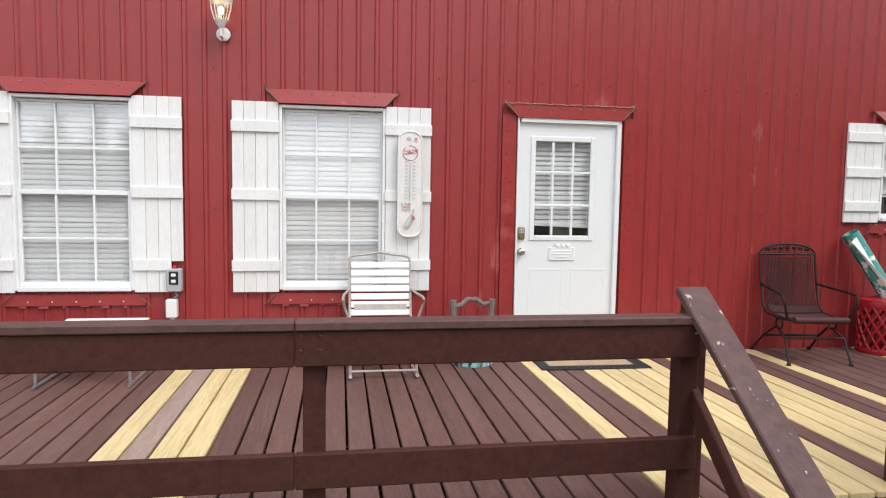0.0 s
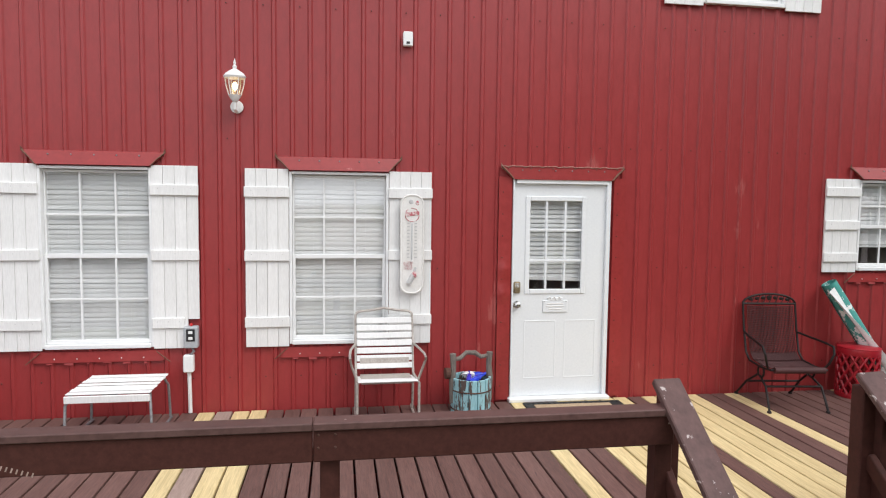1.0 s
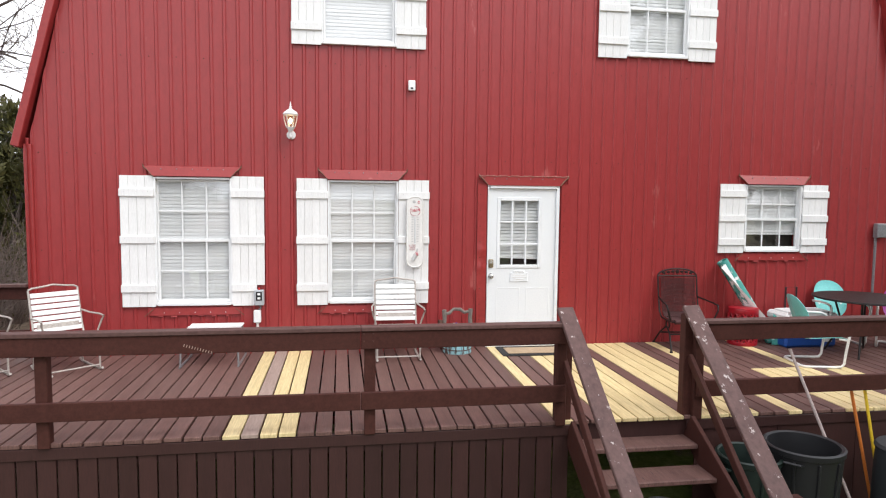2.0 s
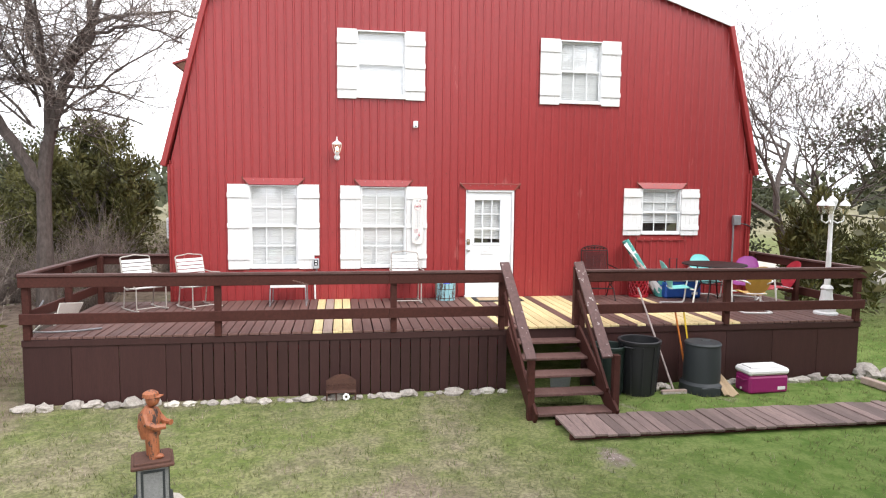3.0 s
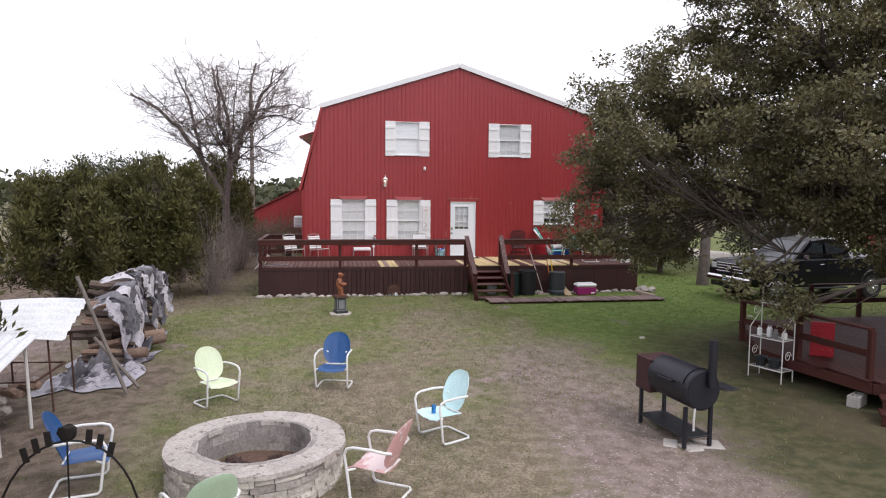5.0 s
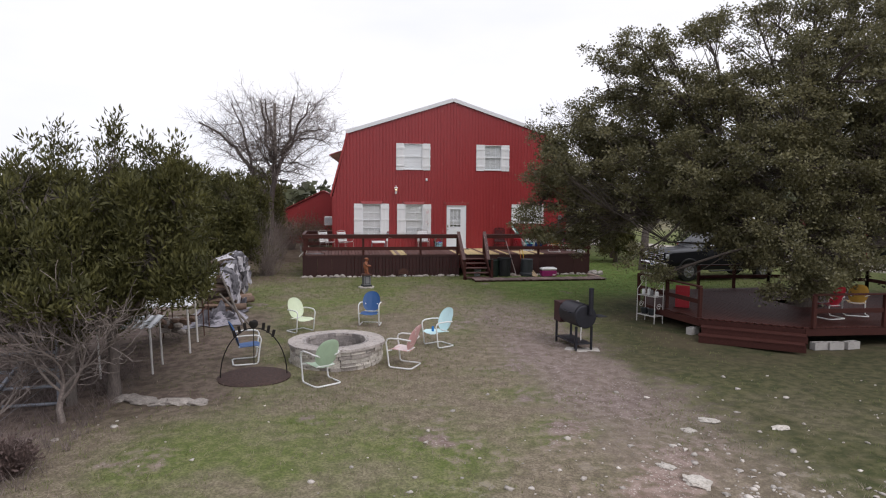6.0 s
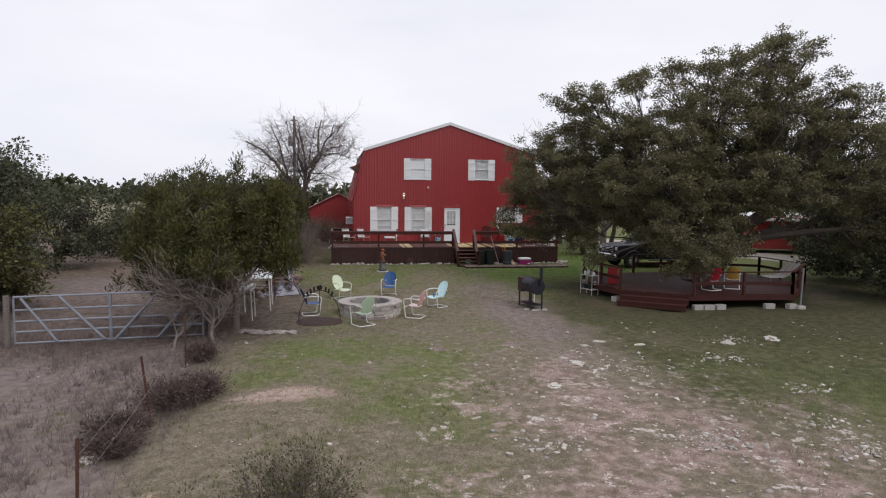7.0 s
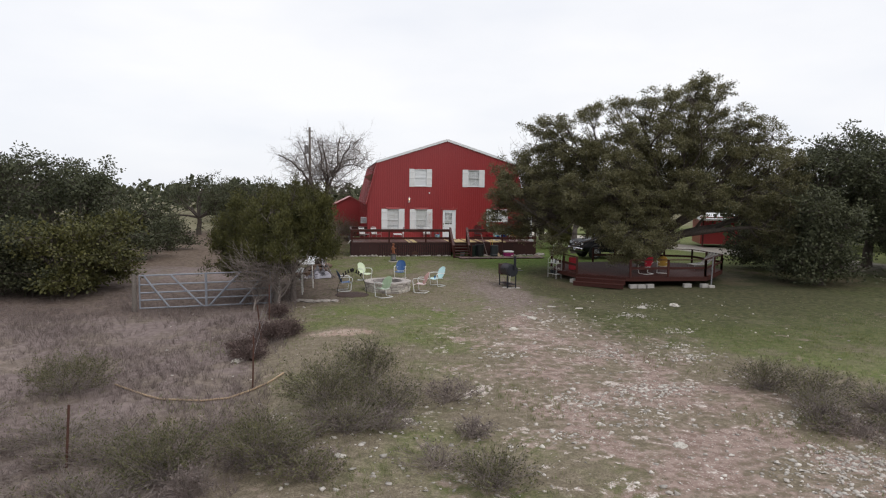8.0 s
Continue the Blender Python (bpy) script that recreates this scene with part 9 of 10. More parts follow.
for x in (-2.2, 0.5, 2.2):
    part("post", Geo().box((x, -2.1, 1.1), (0.12, 0.12, 2.4)), BROWN, rb)
tl = thing("white_trailer", "white utility trailer parked across the drive", "trailer", pose(17.2, 3.5, 0.3, 0, 0, 12))
part("box_body", Geo().box((0, 0, 1.35), (4.2, 2.0, 1.7), ch=0.08), WHITECOOL, tl)
part("window_strip", Geo().box((0.3, -1.01, 1.6), (1.6, 0.03, 0.5), ch=0.02), DARKGLASS, tl)
for s in (-0.5, 0.4):
    part("wheel", Geo().tube([(s, -1.0, 0.33), (s, -0.8, 0.33)], 0.33, 18), RUBBER, tl)
    part("wheel", Geo().tube([(s, 1.0, 0.33), (s, 0.8, 0.33)], 0.33, 18), RUBBER, tl)
up = thing("utility_pole", "grey wooden utility pole with a transformer", "utility pole", pose(-10.25, 25.5, 0.1))
part("pole", Geo().tube([(0, 0, -0.3), (0, 0, 11.0)], [0.17, 0.11], 10), OLDWOOD, up, smooth=True)
part("transformer", Geo().tube([(-0.35, 0, 8.2), (-0.35, 0, 9.1)], 0.22, 12), GREYMETAL, up, smooth=True)
part("bracket", Geo().box((-0.18, 0, 8.8), (0.3, 0.08, 0.08)), GREYMETAL, up)
part("arm", Geo().box((0, 0, 10.6), (0.7, 0.1, 0.1), ch=0.01), OLDWOOD, up)
ac = thing("wall_unit", "pale window air conditioner on the side wall", "air conditioner", pose(XL - 0.22, 1.6, 2.1))
part("case", Geo().box((0, 0, 0.2), (0.42, 0.6, 0.42), ch=0.02), VINYL, ac)
for i in range(6):
    part("louvre", Geo().box((0.0, -0.31, 0.06 + 0.055 * i), (0.36, 0.02, 0.012)), GREYMETAL, ac)

# ---------------------------------------------------------------- more trees
def oak_lobes(seed, w, h, low=False):
    q = random.Random(seed)
    out = [((0, 0, h * 0.66), (w, w, h * 0.26))]
    for i in range(7 if low else 3):
        a = q.uniform(0, 6.28)
        r = w * q.uniform(0.5, 1.05)
        out.append(((r * math.cos(a), r * math.sin(a), h * (q.uniform(0.10, 0.34) if low else q.uniform(0.20, 0.34))), (w * 0.5, w * 0.5, h * 0.15)))
    for i in range(6):
        a = q.uniform(0, 6.28)
        r = w * q.uniform(0.45, 0.95)
        out.append(((r * math.cos(a), r * math.sin(a), h * q.uniform(0.40, 0.84)), (w * q.uniform(0.35, 0.55), w * q.uniform(0.35, 0.55), h * q.uniform(0.12, 0.2))))
    return out


def oak(x, y, w, h, seed, tips=420, per=60, size=0.13, label="dark green live oak with spreading crown", spread=0.26, name="oak_tree", low=False, leaf=None):
    return broad_tree(name, label, at(x, y), oak_lobes(seed, w, h, low), (0.1, 0.0, h * (0.14 if low else 0.26)), 0.16 + 0.012 * h, tips=int(tips * 0.65), mains=8, subs=6, per=int(per * 0.5), spread=spread * 0.78, size=size * 1.18, aspect=1.6, seed=seed, inner=0.3, twig_r=0.012, clumps=max(40, tips // 5), clump_r=0.34, floor_z=0.25, leaf=leaf or FARLEAF)


oak(21.9, -11.8, 3.2, 8.6, 41, 1100)
oak(25.6, -10.0, 3.4, 9.2, 42, 900)
oak(18.8, -10.8, 2.4, 5.6, 43, 620, label="small dark oak with low hanging branches", low=True)
oak(17.4, -15.8, 1.9, 5.2, 58, 620, label="small dark oak with branches drooping to the grass", low=True)
oak(26.5, -15.5, 3.4, 8.6, 44, 900)
oak(-19.9, -13.4, 2.3, 4.1, 45, 900, label="low spreading olive cedar beyond the gate", name="cedar_tree", low=True, leaf=CEDARLEAF)
oak(-21.6, 0.6, 2.4, 4.4, 46, 560, label="dark oak bush in the open meadow", low=True)
oak(-23.4, -13.9, 2.3, 3.8, 55, 700, label="low spreading dark green oak bush beyond the gate", low=True)
oak(-25.2, -10.4, 3.4, 7.6, 47, 800, low=True)
oak(-21.8, -7.6, 2.8, 6.8, 59, 700, low=True)
oak(-29.0, -6.0, 4.0, 8.6, 48, 560)
oak(-20.5, 7.5, 1.6, 2.6, 49, 240, label="round low oak bush in the meadow")
oak(-27.5, 3.0, 3.6, 8.0, 56, 560)
oak(-33.0, -9.0, 4.0, 9.0, 57, 520)
oak(14.8, 1.8, 2.6, 5.2, 50, 460)
oak(18.2, 7.0, 3.0, 6.4, 51, 440)
oak(11.0, 11.0, 2.8, 6.2, 52, 420)
oak(-15.5, 18.0, 3.2, 6.2, 53, 440)
oak(-21.5, 24.0, 3.6, 6.6, 54, 440)
cedar("cedar_tree", "dark cedar across the drive", 9.6, 2.2, 1.1, 3.4, 33, 350, 26, 0.14, 6)
tr = thing("oak_trunk_stub", "leaning grey tree trunk at the yard edge", "tree trunk", at(9.3, -1.6))
part("trunk", Geo().tube([(0, 0, -0.2), (0.03, 0, 0.8), (0.12, 0.1, 1.8), (0.45, 0.2, 3.2), (0.9, 0.3, 4.6)], [0.24, 0.20, 0.17, 0.13, 0.06], 10), GREYBARK, tr, smooth=True)
part("limb", Geo().tube([(0.1, 0.1, 1.7), (0.6, -0.2, 2.4), (1.3, -0.4, 3.0)], [0.11, 0.08, 0.03], 8), GREYBARK, tr, smooth=True)


def woods(name, label, spots, seed, per=150, size=0.75):
    """Far trees gathered into one mesh of leafy tufts with trunks."""
    rs = np.random.RandomState(seed)
    pts = []
    for x, y, w, h in spots:
        lobes = [((x, y, ground_height(x, y) + h * 0.55), (w, w, h * 0.42))]
        for _ in range(4):
            a = rs.uniform(0, 6.28)
            lobes.append(((x + w * 0.7 * math.cos(a), y + w * 0.7 * math.sin(a), ground_height(x, y) + h * rs.uniform(0.35, 0.8)), (w * 0.5, w * 0.5, h * 0.2)))
        pts.append(crown_tips(lobes, int(per * max(1.0, w / 3)), rs, 0.55))
    p = np.concatenate(pts)
    v, f = leaf_quads(p, rs.normal(size=p.shape), size, 1.25, rs)
    ob = new(name, bulk(name, v, f, FARLEAF, 4))
    return tagged(ob, label, "woods", kind="stuff")


rs = np.random.RandomState(77)
near_spots, far_spots = [], []
for i in range(820):
    a = rs.uniform(-3.14, 3.14)
    d = rs.uniform(70, 190)
    x, y = -4 + d * math.sin(a), -40 + d * math.cos(a)
    if abs(x - 0.3) < 9 and y < 24:
        continue
    if y < 26 and -14 < x < 32:
        continue
    if abs(a) > 1.1 and rs.uniform() > 0.25:
        continue
    far_spots.append((x, y, rs.uniform(2.2, 4.0), rs.uniform(3.6, 6.2)))
for i in range(60):
    a = rs.uniform(0.62, 1.25)
    d = rs.uniform(48, 75)
    near_spots.append((-6 + d * math.sin(a), -42 + d * math.cos(a), rs.uniform(2.0, 3.4), rs.uniform(4.5, 7.5)))
    a = rs.uniform(-1.3, -0.42)
    near_spots.append((-6 + d * math.sin(a), -42 + d * math.cos(a), rs.uniform(2.0, 3.4), rs.uniform(3.5, 6.0)))
woods("far_woods", "distant dark green scrub oak woods", far_spots, 5, 130, 0.95)
woods("scrub_woods", "dense scrub oak and cedar at the field edge", near_spots, 6, 420, 0.42)

# ---------------------------------------------------------------- shrubs and brush
def shrub(x, y, w, h, seed, leafy=900, twigs=90, mat=None, label="grey-green wild shrub in dry grass", name="wild_shrub", size=0.045, tw=None):
    rs = np.random.RandomState(seed)
    t = thing(name, label, "shrub", at(x, y))
    g = Geo()
    ends = []
    for i in range(twigs):
        a, q = rs.uniform(0, 6.28), rs.uniform(0, 1) ** 0.6
        e = np.array((w * q * math.cos(a), w * q * math.sin(a), h * rs.uniform(0.45, 1.0) * (1 - 0.35 * q * q)))
        b = np.array((0.2 * w * rs.normal() * 0.6, 0.2 * w * rs.normal() * 0.6, -0.03))
        mid = (b + e) / 2 + rs.normal(size=3) * 0.06 * h
        g.tube([tuple(b), tuple(mid), tuple(e)], [0.007, 0.005, 0.0025], 3)
        for k in range(2):
            s = mid + (e - mid) * rs.uniform(0.1, 0.8)
            e2 = s + (e - mid) * 0.4 + rs.normal(size=3) * 0.13 * h
            g.tube([tuple(s), tuple(e2)], [0.004, 0.002], 3)
            ends.append((s, e2))
        ends.append((mid, e))
    tagged(part("stem_mass", g, tw or TWIG, t), kind="stuff")
    if leafy:
        idx = rs.randint(0, len(ends), leafy)
        q = rs.uniform(0.15, 1.05, leafy)[:, None]
        a = np.array([ends[i][0] for i in idx])
        b = np.array([ends[i][1] for i in idx])
        p = a + (b - a) * q + rs.normal(size=(leafy, 3)) * 0.025
        v, f = leaf_quads(p, (b - a) * 1.5 + rs.normal(size=(leafy, 3)) * 0.18, size, 2.2, rs)
        ob = new("foliage", bulk("foliage", v, f, mat or SHRUBLEAF, 4))
        ob.parent = t
    return t


for k, (x, y, w, h, lf) in enumerate(((-8.9, -34.2, 0.75, 0.95, 3600), (-10.6, -34.1, 0.8, 0.95, 4200), (-7.9, -31.2, 0.85, 1.0, 4200), (-6.9, -29.9, 0.7, 1.15, 3600), (-6.4, -31.8, 0.75, 0.8, 1800), (-14.4, -28.2, 0.95, 0.95, 4200),
                                      (-5.0, -35.7, 0.6, 0.6, 1600), (-12.0, -33.0, 0.9, 0.55, 900), (-13.4, -31.6, 1.0, 0.6, 900), (-11.7, -35.0, 0.8, 0.5, 700), (3.1, -31.4, 0.7, 0.75, 2200), (3.6, -32.5, 0.8, 0.8, 1900), (2.9, -33.6, 0.6, 0.6, 700), (4.7, -33.4, 0.9, 0.6, 900), (-7.4, -32.9, 0.7, 0.6, 800), (-15.8, -30.5, 1.0, 0.6, 900), (5.6, -35.0, 0.8, 0.6, 900))):
    shrub(x, y, w * 1.35, h * 1.1, 100 + k, int(lf * 1.5), 150, size=0.045)
for k, (x, y, w, h) in enumerate(((-9.7, -24.4, 0.8, 0.75), (-9.2, -23.9, 0.7, 0.6), (-10.3, -25.6, 0.7, 0.5), (-9.75, -20.9, 0.5, 0.6), (-10.1, -26.6, 0.6, 0.45))):
    shrub(x, y, w * 0.95, h * 0.9, 140 + k, 900, 330, RUSTBRUSH, "tangled brown brush pile at the fence", "brush_pile", 0.07, RUSTBRUSH)
for k in range(26):
    x = -8.0 - rr.uniform(0, 5.5)
    y = rr.uniform(-2.5, 8.0)
    shrub(x, y, rr.uniform(0.7, 1.2), rr.uniform(1.3, 3.0), 170 + k, 160, 110, CEDARLEAF if k % 3 else SHRUBLEAF, "leafless thicket brush at the yard edge", "thicket_brush", 0.06, THICKET)

for k, (x, y, w, h) in enumerate(((-8.6, 13.4, 1.4, 2.3), (-7.3, 13.8, 1.3, 2.5), (-6.2, 13.0, 1.1, 2.2), (-8.0, 11.0, 1.2, 2.0), (-6.6, 10.4, 1.0, 1.7))):
    shrub(x, y, w, h, 210 + k, 700, 130, SHRUBLEAF, "grey-brown thicket before the outbuilding", "thicket_brush", 0.09, THICKET)
# low grey brush of the field and beside the track
brush_rng = random.Random(12)
for k in range(46):
    u = brush_rng.random()
    if u < 0.62:
        x, y = brush_rng.uniform(-14.5, -9.0), brush_rng.uniform(-38.5, -31.5)
    elif u < 0.85:
        x, y = brush_rng.uniform(-8.6, -4.6), brush_rng.uniform(-35.5, -30.0)
    else:
        x, y = brush_rng.uniform(2.4, 6.0), brush_rng.uniform(-36.0, -31.0)
    shrub(x, y, brush_rng.uniform(0.5, 0.95), brush_rng.uniform(0.28, 0.55), 230 + k, brush_rng.choice((250, 700, 1100)), 75, FIELDSTRAW if k % 3 else SHRUBLEAF, "low grey-brown brush in the dry field", "low_brush", 0.05, TWIG if k % 2 else THICKET)

# ---------------------------------------------------------------- stones on the ground
rk_ = random.Random(31)
for k, (x, y, s) in enumerate(((-7.56, -34.1, 0.16), (-7.1, -33.6, 0.07), (-10.4, -26.7, 0.30), (-0.96, -34.5, 0.20), (3.2, -33.5, 0.22), (2.9, -33.9, 0.28), (1.38, -33.1, 0.07), (-6.1, -32.4, 0.16), (-5.9, -32.6, 0.12), (-0.33, -22.7, 0.24), (-0.5, -22.2, 0.16), (4.88, -21.1, 0.26), (-1.5, -24.4, 0.22), (6.5, -20.8, 0.3), (2.2, -21.0, 0.18), (1.2, -20.5, 0.2), (0.6, -20.9, 0.14), (7.2, -7.5, 0.10), (3.0, -9.5, 0.12))):
    s *= 0.8
    solo("field_stone", Geo().blob((0, 0, 0), (s, s * rk_.uniform(0.6, 0.9), s * rk_.uniform(0.18, 0.34)), k * 3.7, 0.6, 3, 1.9, flat=0.4), LIME, "pale limestone rock lying in the grass", "rock", pose(x, y, gh(x, y) + s * 0.04, 0, 0, rk_.uniform(0, 360)), "loose field stones")


def scatter_stones(n, seed):
    """Loose caliche stones, thick along the dirt track."""
    rs = np.random.RandomState(seed)
    base_v = np.array([tuple(p) for p in ico(1)[0]])
    base_f = np.array(ico(1)[1])
    vs, fs, k = [], [], 0
    cl = np.concatenate([rs.uniform((-3, -38), (4.0, -27), (34, 2)), rs.uniform((0, -27), (7, -20), (4, 2))])
    for i in range(n):
        u = rs.uniform()
        if u < 0.50:
            c = cl[rs.randint(len(cl))]
            x, y = c + rs.normal(size=2) * (0.40, 0.26)
        elif u < 0.80:
            y = -46 + 25 * rs.uniform() ** 1.3
            x = -0.3 + rs.normal() * (1.4 + 0.05 * (-20 - y))
        elif u < 0.92:
            x, y = rs.uniform(-14, 10), rs.uniform(-44, -18)
        else:
            x, y = rs.uniform(-9, -4), rs.uniform(-38, -31)
        s = 0.018 + 0.05 * rs.uniform() ** 3.5
        a = rs.uniform(0, 6.28)
        q = base_v * (1 + 0.35 * rs.normal(size=(len(base_v), 1))) * (s, s * rs.uniform(0.6, 1), s * rs.uniform(0.3, 0.6))
        rot = np.array(((math.cos(a), -math.sin(a), 0), (math.sin(a), math.cos(a), 0), (0, 0, 1)))
        vs.append(q @ rot.T + (x, y, ground_height(x, y) + s * 0.12))
        fs.append(base_f + k)
        k += len(base_v)
    ob = new("loose_stones", bulk("loose_stones", np.concatenate(vs), np.concatenate(fs), PEBBLE, 3))
    return tagged(ob, "scattered pale caliche stones on the dirt track", "stones", kind="stuff")


scatter_stones(5200, 4)

# pale hose or root line in the field
o = thing("field_hose", "thin yellow-grey hose lying across the dry field", "hose")
part("hose_line", Geo().tube([(x, y, gh(x, y) + 0.03) for x, y in ((-13.4, -27.9), (-12.8, -28.6), (-12.25, -29.2), (-11.8, -29.6), (-11.3, -29.8), (-10.8, -29.95), (-10.2, -29.9), (-9.7, -29.5), (-9.3, -28.95), (-9.0, -28.4))], 0.025, 6), COIR, o, smooth=True)


# ---------------------------------------------------------------- grass
def blades(name, label, n, box, keep, mat, h, w, seed, lean=0.5, tuft=5):
    rs = np.random.RandomState(seed)
    x = rs.uniform(box[0], box[1], n)
    y = rs.uniform(box[2], box[3], n)
    ok = keep(x, y, rs)
    x, y = x[ok], y[ok]
    n = len(x)
    x = np.repeat(x, tuft) + rs.normal(size=n * tuft) * 0.03
    y = np.repeat(y, tuft) + rs.normal(size=n * tuft) * 0.03
    z = gz(x, y)
    a = rs.uniform(0, 2 * math.pi, len(x))
    hh = h * rs.uniform(0.5, 1.4, len(x))
    ww = w * rs.uniform(0.7, 1.3, len(x))
    ax_, ay_ = np.cos(a), np.sin(a)
    b = rs.uniform(0, 2 * math.pi, len(x))
    lx, ly = np.cos(b) * hh * lean * rs.uniform(0.2, 1.4, len(x)), np.sin(b) * hh * lean * rs.uniform(0.2, 1.4, len(x))
    v = np.empty((len(x), 3, 3))
    v[:, 0] = np.stack([x - ax_ * ww, y - ay_ * ww, z - 0.005], 1)
    v[:, 1] = np.stack([x + ax_ * ww, y + ay_ * ww, z - 0.005], 1)
    v[:, 2] = np.stack([x + lx, y + ly, z + hh], 1)
    ob = new(name, bulk(name, v.reshape(-1, 3), np.arange(3 * len(x)).reshape(-1, 3), mat, 3))
    return tagged(ob, label, "grass", kind="stuff")


def patch(x, y, f, s):
    return np.sin(x * f + s) * np.sin(y * f * 1.13 + 2 * s) + 0.6 * np.sin(x * f * 2.3 + y * f * 1.7 + s) + 0.4 * np.sin(x * f * 4.7 - y * f * 3.9)


def clear(x, y):
    """Off the deck, house, pit, boardwalk and low deck."""
    ok = ~((x > -6.7) & (x < 6.2) & (y > -2.95))
    ok &= np.hypot(x - PX, y - PY) > 1.1
    ok &= ~((x > 0.2) & (x < 6.1) & (y > -5.15) & (y < -4.25))
    ok &= ~((x > 4.1) & (x < 13.4) & (y > -16.4) & (y < -9.2))
    ok &= np.hypot(x + 6.88, y + 16.82) > 0.76
    return ok


def lawn(x, y, rs):
    d = patch(x, y, 0.55, 1.0) * 0.5 + (y + 16) * 0.045 + 0.05 * np.clip(x, -4, 8) + rs.normal(size=len(x)) * 0.5
    track = np.abs(x + 0.4)
    d = d - np.clip(1 - track / 4.0, 0, 1) * np.clip((-y - 9) / 12, 0, 1) * 1.2
    return clear(x, y) & (d > -0.35) & ~((x > 1.5) & (y > -25) & (y < -9) & (rs.uniform(size=len(x)) < 0.75)) & (x > -10.5) & ~((x < -6.8) & (y > -18) & (y < -9) & (rs.uniform(size=len(x)) < 0.75)) & (np.hypot(x - 9.5, y + 15.2) + 2.0 * rs.normal(size=len(x)) > 6.5)


def dry(x, y, rs):
    d = patch(x, y, 0.6, 4.0) * 0.5 + rs.normal(size=len(x)) * 0.6
    track = np.abs(x + 0.4)
    d = d - np.clip(1 - track / 3.4, 0, 1) * 1.1
    return clear(x, y) & (d > -0.1) & (np.hypot(x - 9.5, y + 15.2) + rs.normal(size=len(x)) > 7.6) & ~((x > 0) & (x < 10) & (y > -11.5 + rs.normal(size=len(x))) & (rs.uniform(size=len(x)) < 0.8)) & ~((x > 0.8) & (y > -23) & (rs.uniform(size=len(x)) < 0.75)) & ~((x < -6.8) & (y > -18) & (y < -9) & (rs.uniform(size=len(x)) < 0.7))


blades("lawn_grass", "short green lawn grass in patches", 76000, (-10.5, 14, -30, 3), lawn, GRASS, 0.045, 0.0045, 1, 0.7, 4)
blades("dry_grass", "short dry tan grass between the green", 52000, (-12, 14, -44, 0), dry, STRAW, 0.05, 0.004, 2, 0.9, 4)
blades("field_grass", "tall dull dry grass in the side field", 58000, (-32, -9.2, -52, -10), lambda x, y, rs: (patch(x, y, 0.5, 2.0) + rs.normal(size=len(x)) * 0.7 > -0.3) & (x > -19 - np.abs(rs.normal(size=len(x))) * 5) & (y > -45 - np.abs(rs.normal(size=len(x))) * 3) & (y < -17 + np.abs(rs.normal(size=len(x))) * 2.5), FIELDSTRAW, 0.22, 0.005, 3, 0.7, 6)
blades("verge_grass", "clumps of green-grey grass among the stones", 16000, (-12, 12, -44, -24), lambda x, y, rs: (patch(x, y, 0.8, 7.0) + rs.normal(size=len(x)) * 0.4 > 0.55) & (np.abs(x + 0.4) > 1.5), GRASS, 0.11, 0.004, 4, 0.6, 7)

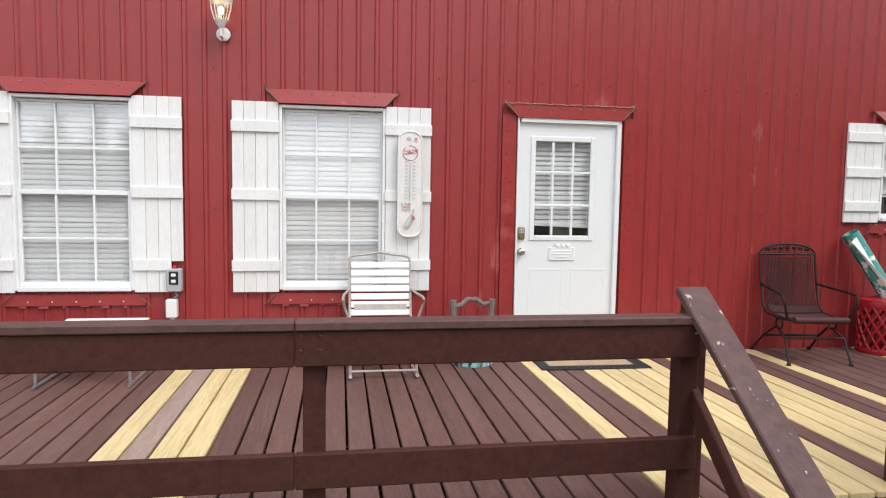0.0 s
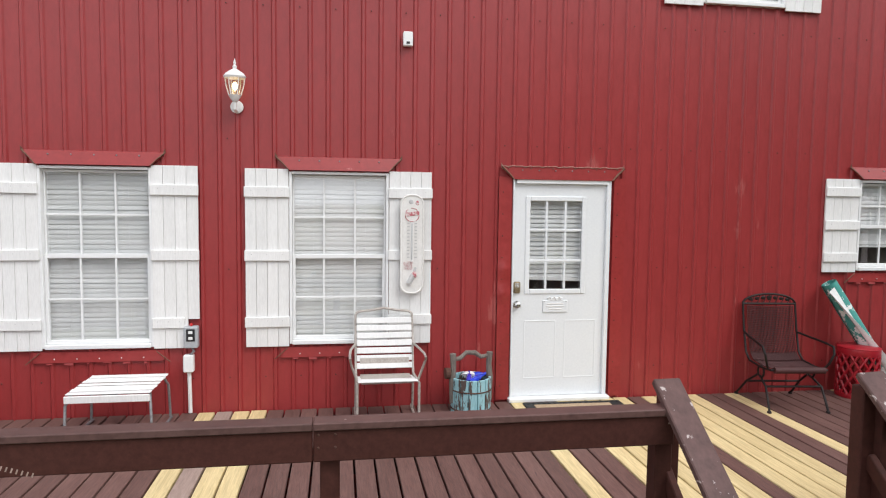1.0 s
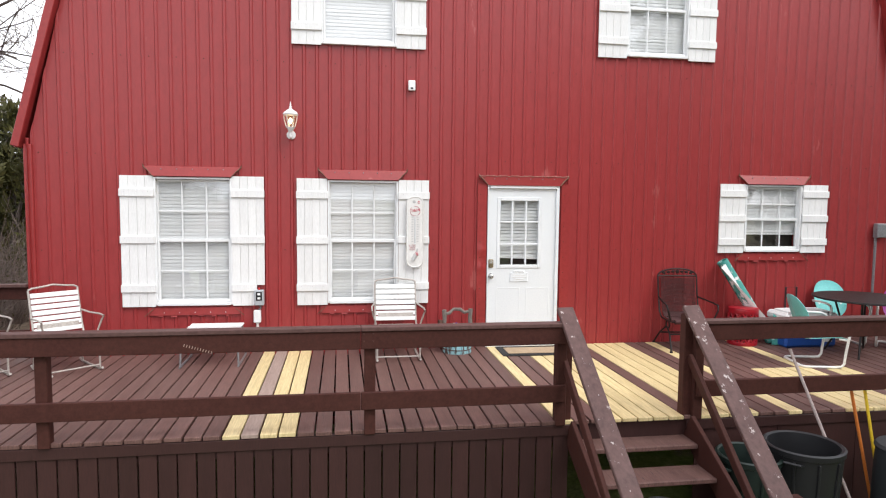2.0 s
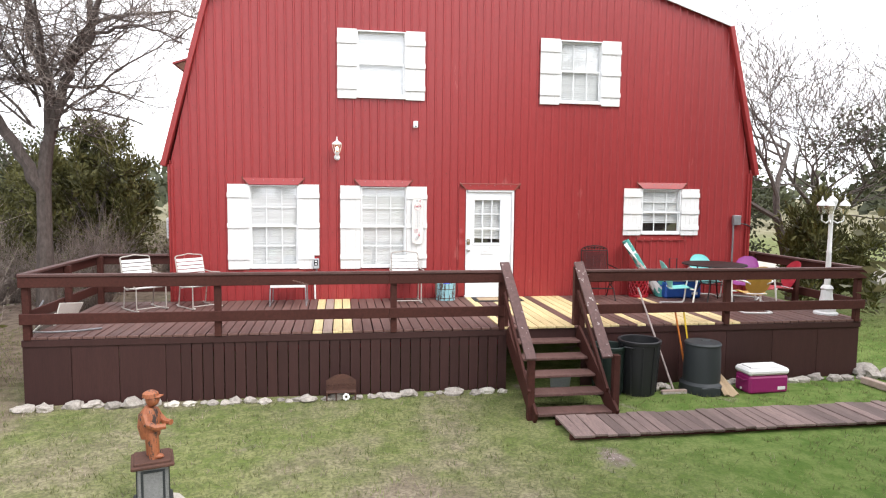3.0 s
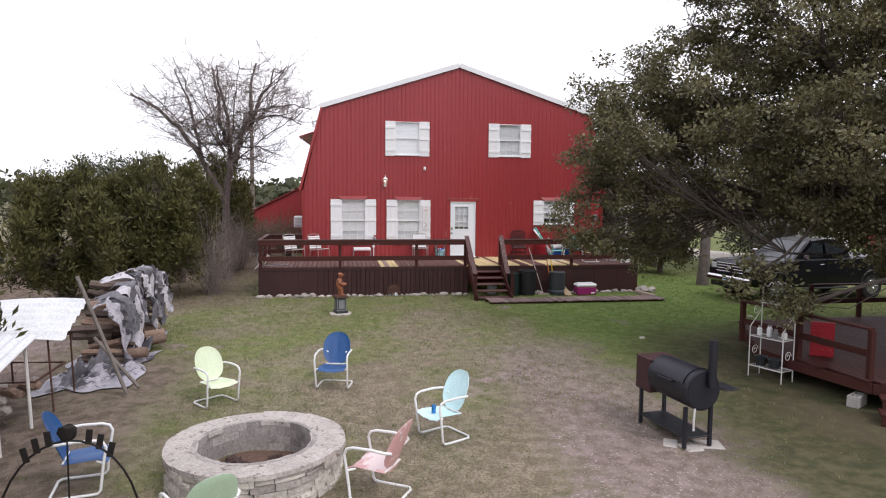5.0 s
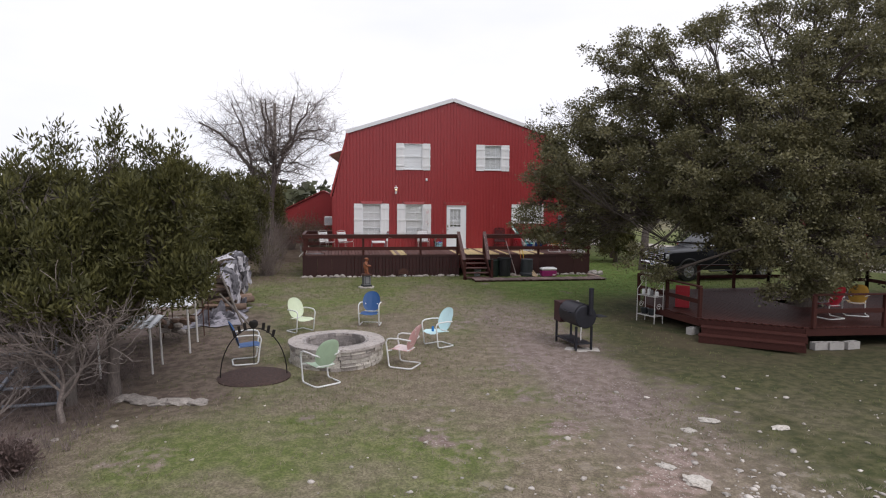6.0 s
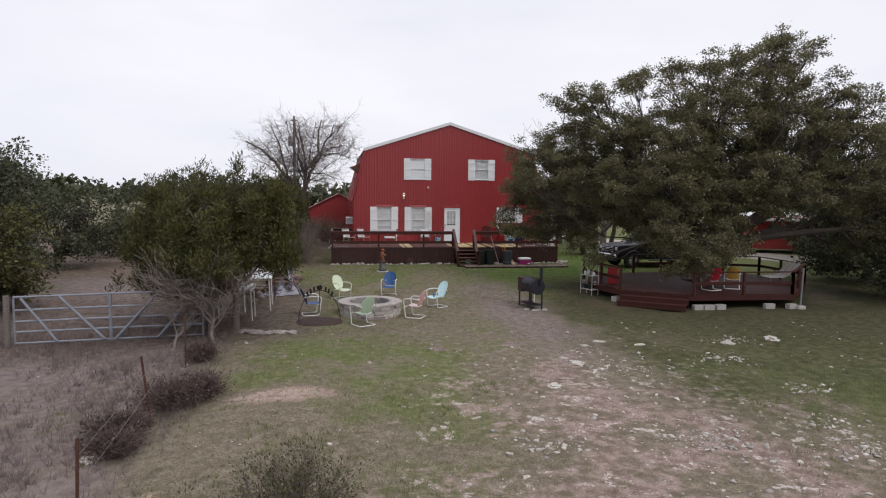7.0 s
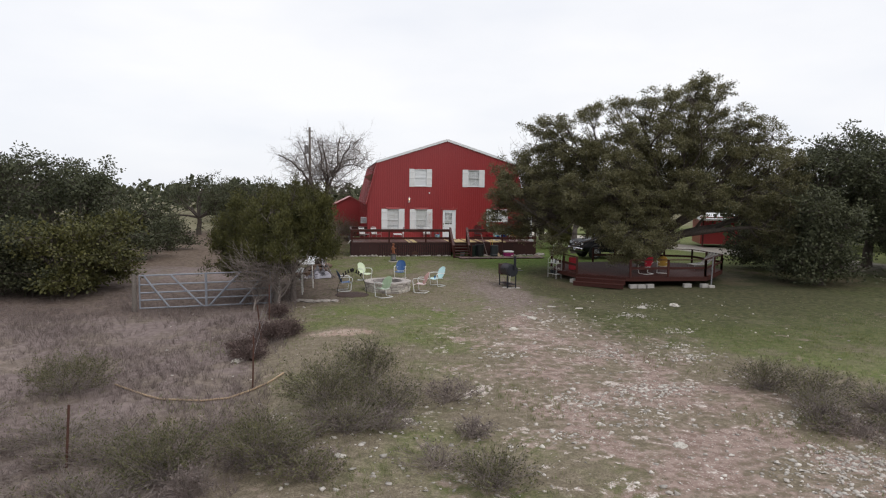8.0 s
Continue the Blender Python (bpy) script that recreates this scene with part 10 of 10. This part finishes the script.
# ---------------------------------------------------------------- deck planks and skirt boards
PW, GAP = 0.146, 0.015
NEW = {0, 2, 3, 19, 22, 23, 24, 25, 26, 28, 29, 30, 31, 34, 42}
rng = random.Random(5)
plank = {mat_.name: Geo().box((0, 0, 0), (PW - GAP, DY1 - DY0, 0.034), ch=0.004).mesh("plank", mat_) for mat_ in (BOARD, PINE, GREYBOARD)}
half = {mat_.name: Geo().box((0, 0, 0), (PW - GAP, (DY1 - DY0) / 2 - 0.002, 0.034), ch=0.004).mesh("plank", mat_) for mat_ in (BOARD, PINE)}
k = int((DX0 + 2.78) / PW) - 1
while True:
    x = -2.78 + PW * (k + 0.5)
    if x > DX1:
        break
    if x - PW / 2 >= DX0 - 0.05:
        z = DECK - 0.017 + rng.uniform(-0.0015, 0.0015)
        a = rng.uniform(-0.12, 0.12)
        y1 = DY1 if x > XL else 0.0
        if 38 <= k <= 41 or k in (44, 45):
            q = (DY1 - DY0) / 4
            piece("plank", half[PINE.name], deck, pose(x, DY0 + q, z, 0, 0, a))
            piece("plank", half[BOARD.name], deck, pose(x, DY1 - q, z, 0, 0, a))
        else:
            mt_ = GREYBOARD if k == 1 else PINE if k in NEW else BOARD
            piece("plank", plank[mt_.name], deck, pose(x, (DY0 + DY1) / 2 + rng.uniform(-0.004, 0.004), z, 0, 0, a))
    k += 1

me = Geo().box((0, 0, 0), (0.140, 0.019, 1.0), ch=0.003).mesh("skirt_board", SKIRT)
skirt = thing("deck_skirt", "dark brown vertical board skirting under the deck", "skirting", kind="structure")
x = DX0 + 0.07
while x < DX1 - 0.02:
    if not SX0 - 0.06 < x < SX1 + 0.06:
        wide = x > 1.3 or x < -4.6
        lo = ground_height(x, DY0) - 0.06
        if wide:
            sheet_w = 0.61 if x < 0 else 0.81
            end = -4.58 if x < 0 else DX1 - 0.01
            sheet_w = min(sheet_w, end - x + 0.07)
            part("skirt_panel", Geo().box((x - 0.07 + sheet_w / 2, DY0 + 0.028, (lo + DECK - 0.036) / 2), (sheet_w - 0.006, 0.016, DECK - 0.036 - lo), ch=0.003), SKIRT, skirt)
            x += sheet_w
            continue
        piece("skirt_board", me, skirt, pose(x, DY0 + 0.028 + rng.uniform(-0.003, 0.003), (lo + DECK - 0.036) / 2, 0, rng.uniform(-0.25, 0.25), 0) @ Matrix.Diagonal((0.96, 1, DECK - 0.036 - lo, 1)))
    x += 0.1465
for x in (DX0 + 0.012, DX1 - 0.012):
    y = DY0 + 0.11
    while y < -0.02:
        piece("skirt_board", me, skirt, pose(x, y, (DECK - 0.036) / 2, 0, 0, 90) @ Matrix.Diagonal((1, 1, DECK - 0.036, 1)))
        y += 0.146
part("fascia_board", Geo().box(((DX0 + SX0) / 2, DY0 + 0.012, DECK - 0.085), (SX0 - DX0, 0.018, 0.09), ch=0.003), SKIRT, skirt)
part("fascia_board", Geo().box(((DX1 + SX1) / 2, DY0 + 0.012, DECK - 0.085), (DX1 - SX1, 0.018, 0.09), ch=0.003), SKIRT, skirt)
